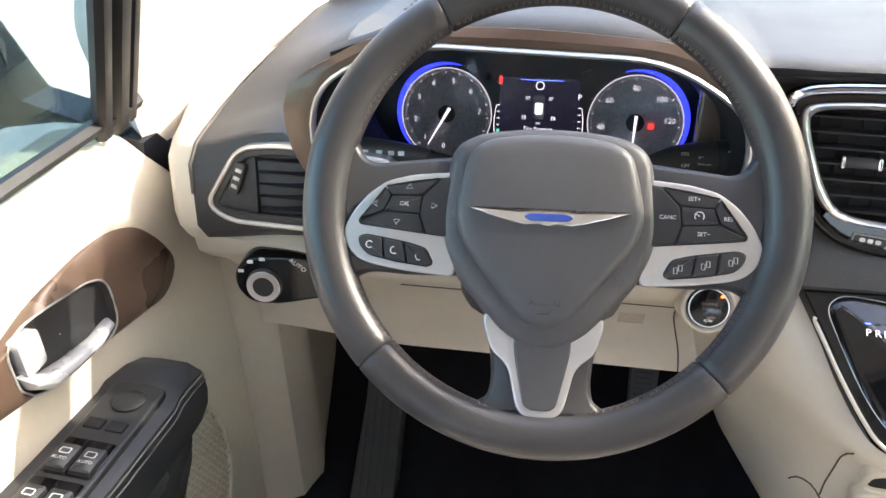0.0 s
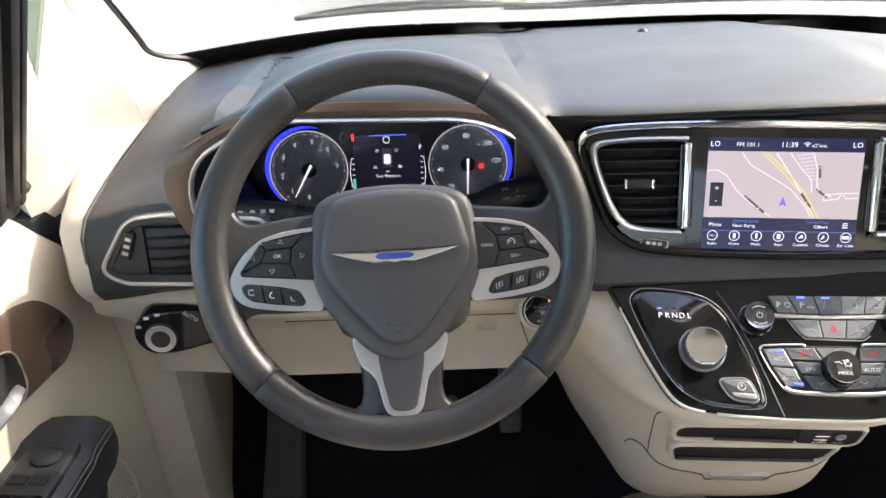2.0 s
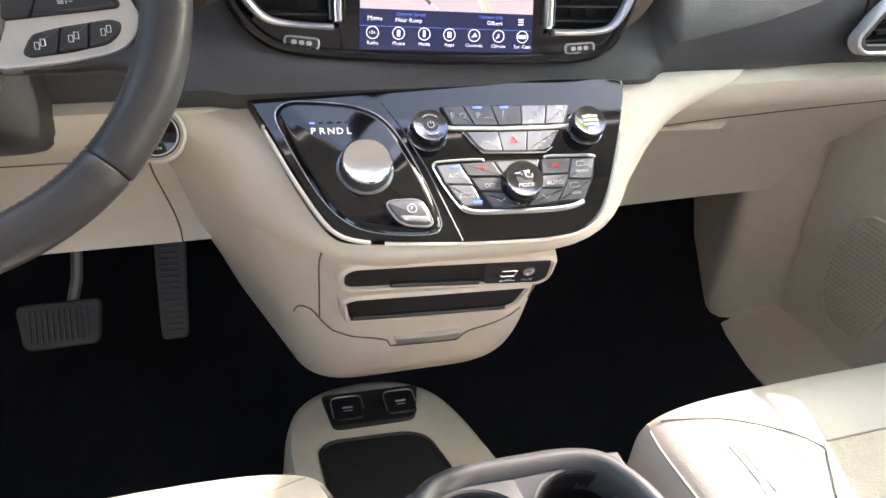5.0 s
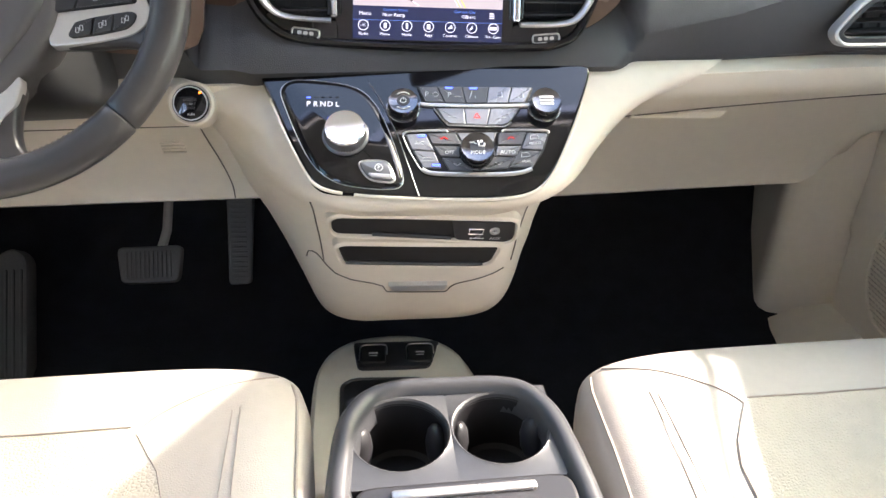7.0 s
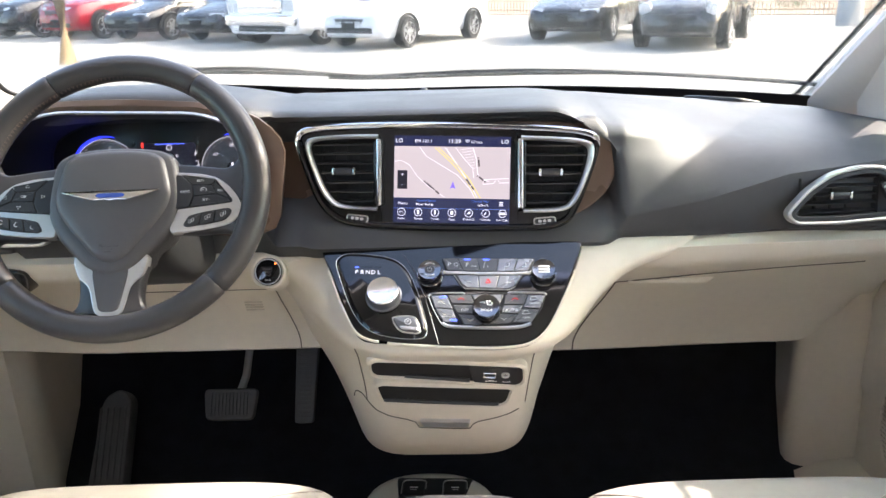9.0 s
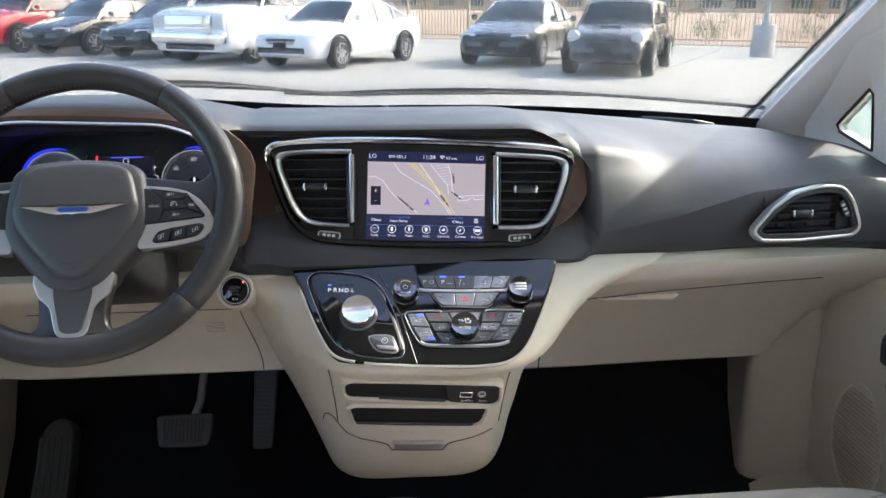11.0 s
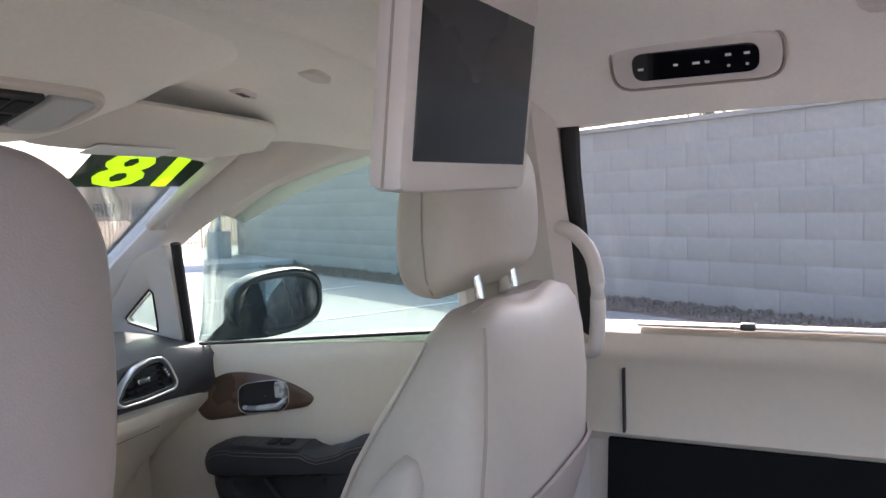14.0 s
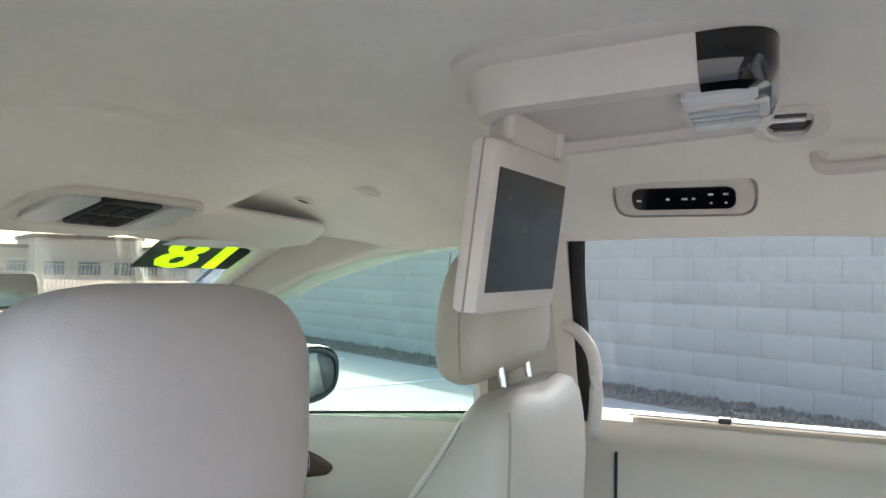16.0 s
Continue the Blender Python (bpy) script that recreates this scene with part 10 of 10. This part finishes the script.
def car(form, p, head, paint, label, rack=False, wheel_mat=None):
    L, Wd, Ht, wb, wr, body, roof = CAR_FORMS[form]
    c = thing("parked_car", p, label, "car", "parked cars")
    M = Matrix.Translation(p) @ Matrix.Rotation(head, 4, "Z")
    half = Wd / 2
    rings = []
    fine = curve_pts(body, 31)
    for f, hw, top in fine:
        y = (f - 0.5) * L
        hw = min(hw, 1.02) * half / 0.96
        zb = 0.24 if 0.04 < f < 0.96 else 0.30
        ring = [(-hw * 0.90, zb), (hw * 0.90, zb), (hw * 0.985, zb + 0.12), (hw, 0.52), (hw * 0.985, top * 0.80), (hw * 0.93, top * 0.95), (hw * 0.80, top), (0, top + 0.03), (-hw * 0.80, top), (-hw * 0.93, top * 0.95), (-hw * 0.985, top * 0.80), (-hw, 0.52), (-hw * 0.985, zb + 0.12)]
        rings.append([M @ Vector((x, y, z)) for x, z in ring])
    part("body", loft(rings), paint, c, "painted body", angle=30)
    rf = curve_pts(roof, 21)
    gl, rfp = [], []
    for f, z, hw in rf:
        y = (f - 0.5) * L
        belt = float(np.interp(f, [b[0] for b in body], [b[2] for b in body])) - 0.02
        wbelt = float(np.interp(f, [b[0] for b in body], [b[1] for b in body])) * half / 0.96 * 0.90
        zz = max(z, belt + 0.02)
        hw = hw * half / 0.92
        gl.append([M @ Vector(v) for v in ((-wbelt, y, belt), (wbelt, y, belt), (lerp(wbelt, hw, 0.6), y, lerp(belt, zz, 0.62)), (hw, y, zz - 0.05), (hw * 0.8, y, zz), (0, y, zz + 0.012), (-hw * 0.8, y, zz), (-hw, y, zz - 0.05), (lerp(-wbelt, -hw, 0.6), y, lerp(belt, zz, 0.62)))])
        if z > Ht * 0.93:
            rfp.append([M @ Vector(v) for v in ((-hw * 1.03, y, zz - 0.10), (-hw * 1.02, y, zz - 0.04), (-hw * 0.8, y, zz + 0.012), (0, y, zz + 0.026), (hw * 0.8, y, zz + 0.012), (hw * 1.02, y, zz - 0.04), (hw * 1.03, y, zz - 0.10), (0, y, zz - 0.02))])
    part("windows", loft(gl), CARGLASS, c, "dark car glass", angle=30)
    part("roof", loft(rfp), paint, c, "painted roof", angle=30)
    # pillars as painted ribs over the glass
    bm = bmesh.new()
    for sgn in (0, 1):
        line = [r[3] if sgn == 0 else r[7] for r in gl]
        tube(bm, [line[k] for k in range(0, 20, 1)], 0.032, 6)
        for k in (10, 15):
            r = gl[k]
            a = [r[1], r[2], r[3]] if sgn == 0 else [r[0], r[8], r[7]]
            tube(bm, a, 0.028, 6)
    part("pillars", bm, paint, c, "painted window pillars")
    sh_ = -L / 2 + (L - wb) * 0.46
    for y in (sh_, sh_ + wb):
        for sx in (-1, 1):
            Wm = M @ Matrix.Translation((sx * (half - 0.11), y, wr)) @ Matrix.Rotation(radians(90 * sx), 4, "Y")
            bm = bmesh.new()
            lathe(bm, [(wr * 0.62, -0.10), (wr * 0.96, -0.10), (wr, -0.07), (wr, 0.09), (wr * 0.95, 0.125), (wr * 0.70, 0.13), (wr * 0.62, 0.115)], 28, Wm)
            ty = part("wheel", bm, TYRE, c, "black tyre on alloy wheel")
            bm = bmesh.new()
            lathe(bm, [(wr * 0.66, 0.10), (wr * 0.68, 0.128), (wr * 0.60, 0.124), (wr * 0.58, 0.06), (0.0, 0.05)], 24, Wm)
            for k in range(7):
                box(bm, (0.03, -0.028, 0.06), (wr * 0.62, 0.028, 0.118), 0, Wm @ Matrix.Rotation(2 * math.pi * k / 7, 4, "Z"))
            lathe(bm, [(0.06, 0.05), (0.06, 0.122), (0.0, 0.126)], 14, Wm)
            part("alloy_rim", bm, wheel_mat or ALLOY, ty, "alloy rim with spokes")
            bm = bmesh.new()
            tube(bm, [M @ Vector((sx * (half * 0.985), y + math.cos(t) * (wr + 0.05), wr + math.sin(t) * (wr + 0.05))) for t in np.linspace(0.0, math.pi, 14)], 0.03, 6)
            part("wheel_arch", bm, LINEM if form != "pickup" else paint, c, "wheel arch")
    # face: grille, lower intake, lamps, bumper line
    hood = float(np.interp(0.04, [b[0] for b in body], [b[2] for b in body]))
    yfr = -L / 2
    bm = bmesh.new()
    if form == "pickup":
        box(bm, (-half * 0.62, yfr - 0.03, 0.72), (half * 0.62, yfr + 0.06, 1.06), 0.03, M)
        for k in range(3):
            box(bm, (-half * 0.60, yfr - 0.06, 0.76 + k * 0.10), (half * 0.60, yfr - 0.02, 0.81 + k * 0.10), 0.01, M)
    else:
        box(bm, (-half * 0.42, yfr + 0.0, hood * 0.72), (half * 0.42, yfr + 0.10, hood * 0.90), 0.02, M)
    part("grille", bm, CHROME if form == "pickup" else BLACKP, c, "front grille")
    bm = bmesh.new()
    box(bm, (-half * 0.66, yfr - 0.012, 0.34), (half * 0.66, yfr + 0.10, 0.46), 0.02, M)
    part("lower_intake", bm, BLACKM, c, "black lower intake")
    for sx in (-1, 1):
        bm = bmesh.new()
        if form == "hatch":
            lathe(bm, [(0.0, 0.0), (0.115, 0.02), (0.12, 0.05), (0.10, 0.20)], 20, M @ Matrix.Translation((sx * half * 0.70, yfr + 0.06, 0.74)) @ Matrix.Rotation(radians(-80), 4, "X"))
        elif form == "pickup":
            box(bm, (sx * half * 0.80 - 0.15, yfr - 0.02, 0.78), (sx * half * 0.80 + 0.15, yfr + 0.22, 1.06), 0.03, M)
        else:
            box(bm, (-0.21, -0.03, -0.055), (0.21, 0.09, 0.055), 0.04, M @ Matrix.Translation((sx * half * 0.66, yfr + 0.15, hood * 0.93)) @ Matrix.Rotation(radians(26 * sx), 4, "Z"))
        part("headlight", bm, LAMPM, c, "clear headlight")
        bm = bmesh.new()
        box(bm, (sx * (half + 0.04) - 0.07, -0.19 * L, 0.0), (sx * (half + 0.04) + 0.07, -0.19 * L + 0.10, 0.12), 0.03, M @ Matrix.Translation((0, 0, body[4][2] + 0.02)))
        part("wing_mirror", bm, paint, c, "wing mirror")
        bm = bmesh.new()
        for f in (0.30, 0.50, 0.70):
            y = (f - 0.5) * L
            hw = float(np.interp(f, [b[0] for b in body], [b[1] for b in body])) * half / 0.96
            tube(bm, [M @ Vector((sx * (hw * 0.99), y, 0.34)), M @ Vector((sx * (hw + 0.003), y, 0.52)), M @ Vector((sx * hw * 0.987, y, body[5][2] * 0.80))], 0.006, 4)
        part("door_gap", bm, LINEM, c)
        bm = bmesh.new()
        for f in (0.46, 0.66):
            y = (f - 0.5) * L
            box(bm, (sx * half - 0.015, y - 0.09, body[4][2] * 0.78), (sx * half + 0.02, y + 0.09, body[4][2] * 0.78 + 0.03), 0.01, M)
        part("door_handle", bm, paint, c)
    bm = bmesh.new()
    box(bm, (-0.16, yfr - 0.035, 0.44 if form != "pickup" else 0.52), (0.16, yfr + 0.02, 0.55 if form != "pickup" else 0.63), 0.006, M)
    part("plate_holder", bm, BLACKM, c, "dark plate holder")
    if form == "pickup":
        bm = bmesh.new()
        box(bm, (-half * 0.98, yfr - 0.10, 0.46), (half * 0.98, yfr + 0.1, 0.70), 0.05, M)
        part("bumper", bm, CHROME, c, "chrome bumper")
    if rack:
        for y in (-0.25, 0.75):
            bm = bmesh.new()
            tube(bm, [M @ Vector((x, y, Ht + 0.02 + z)) for x, z in ((-0.62, -0.06), (-0.60, 0.07), (0.60, 0.07), (0.62, -0.06))], 0.025, 6)
            part("roof_rack_bar", bm, BLACKP, c, "black roof bar")
        bm = bmesh.new()
        box(bm, (-0.20, yfr + 0.62, 0.905), (0.20, yfr + 0.80, 0.955), 0.02, M)
        part("bonnet_scoop", bm, BLACKP, c, "black bonnet scoop")


def paintm(name, col, rough=0.25):
    return mk(name, col, rough, var=0.05, vs=3, coat=0.8)


HEAD = -math.atan2(V.x, V.y)
WHITE_P, BLACK_P, GREY_P, RED_P, DBLUE_P = paintm("white_car_paint", (0.75, 0.75, 0.76)), paintm("black_car_paint", (0.010, 0.010, 0.014)), paintm("grey_car_paint", (0.045, 0.045, 0.045)), paintm("red_car_paint", (0.35, 0.01, 0.02)), paintm("charcoal_car_paint", (0.02, 0.022, 0.03))
car("hatch", (5.43, 15.24, 0), HEAD, GREY_P, "dark grey estate hatchback with round headlights and roof bars", rack=True)
car("saloon", (3.79, 17.75, 0), HEAD, BLACK_P, "black electric saloon car parked nose out")
car("saloon", (-0.50, 17.25, 0), HEAD - 0.08, WHITE_P, "white saloon car parked nose out")
car("pickup", (-2.49, 19.2, 0), HEAD, WHITE_P, "white crew-cab pickup with chrome grille")
for k, (form, pm, lab) in enumerate((("saloon", DBLUE_P, "charcoal saloon car in the parked row"), ("saloon", BLACK_P, "black sports saloon with bright wheels"), ("suv", RED_P, "red crossover car in the parked row"), ("suv", DBLUE_P, "dark crossover car in the parked row"), ("suv", WHITE_P, "white crossover car in the parked row"))):
    q = Vector((-4.75, 20.5, 0)) + Vector((-2.3, 1.2, 0)) * k * (1.0 if k < 4 else 1.08)
    car(form, q, HEAD, pm, lab)
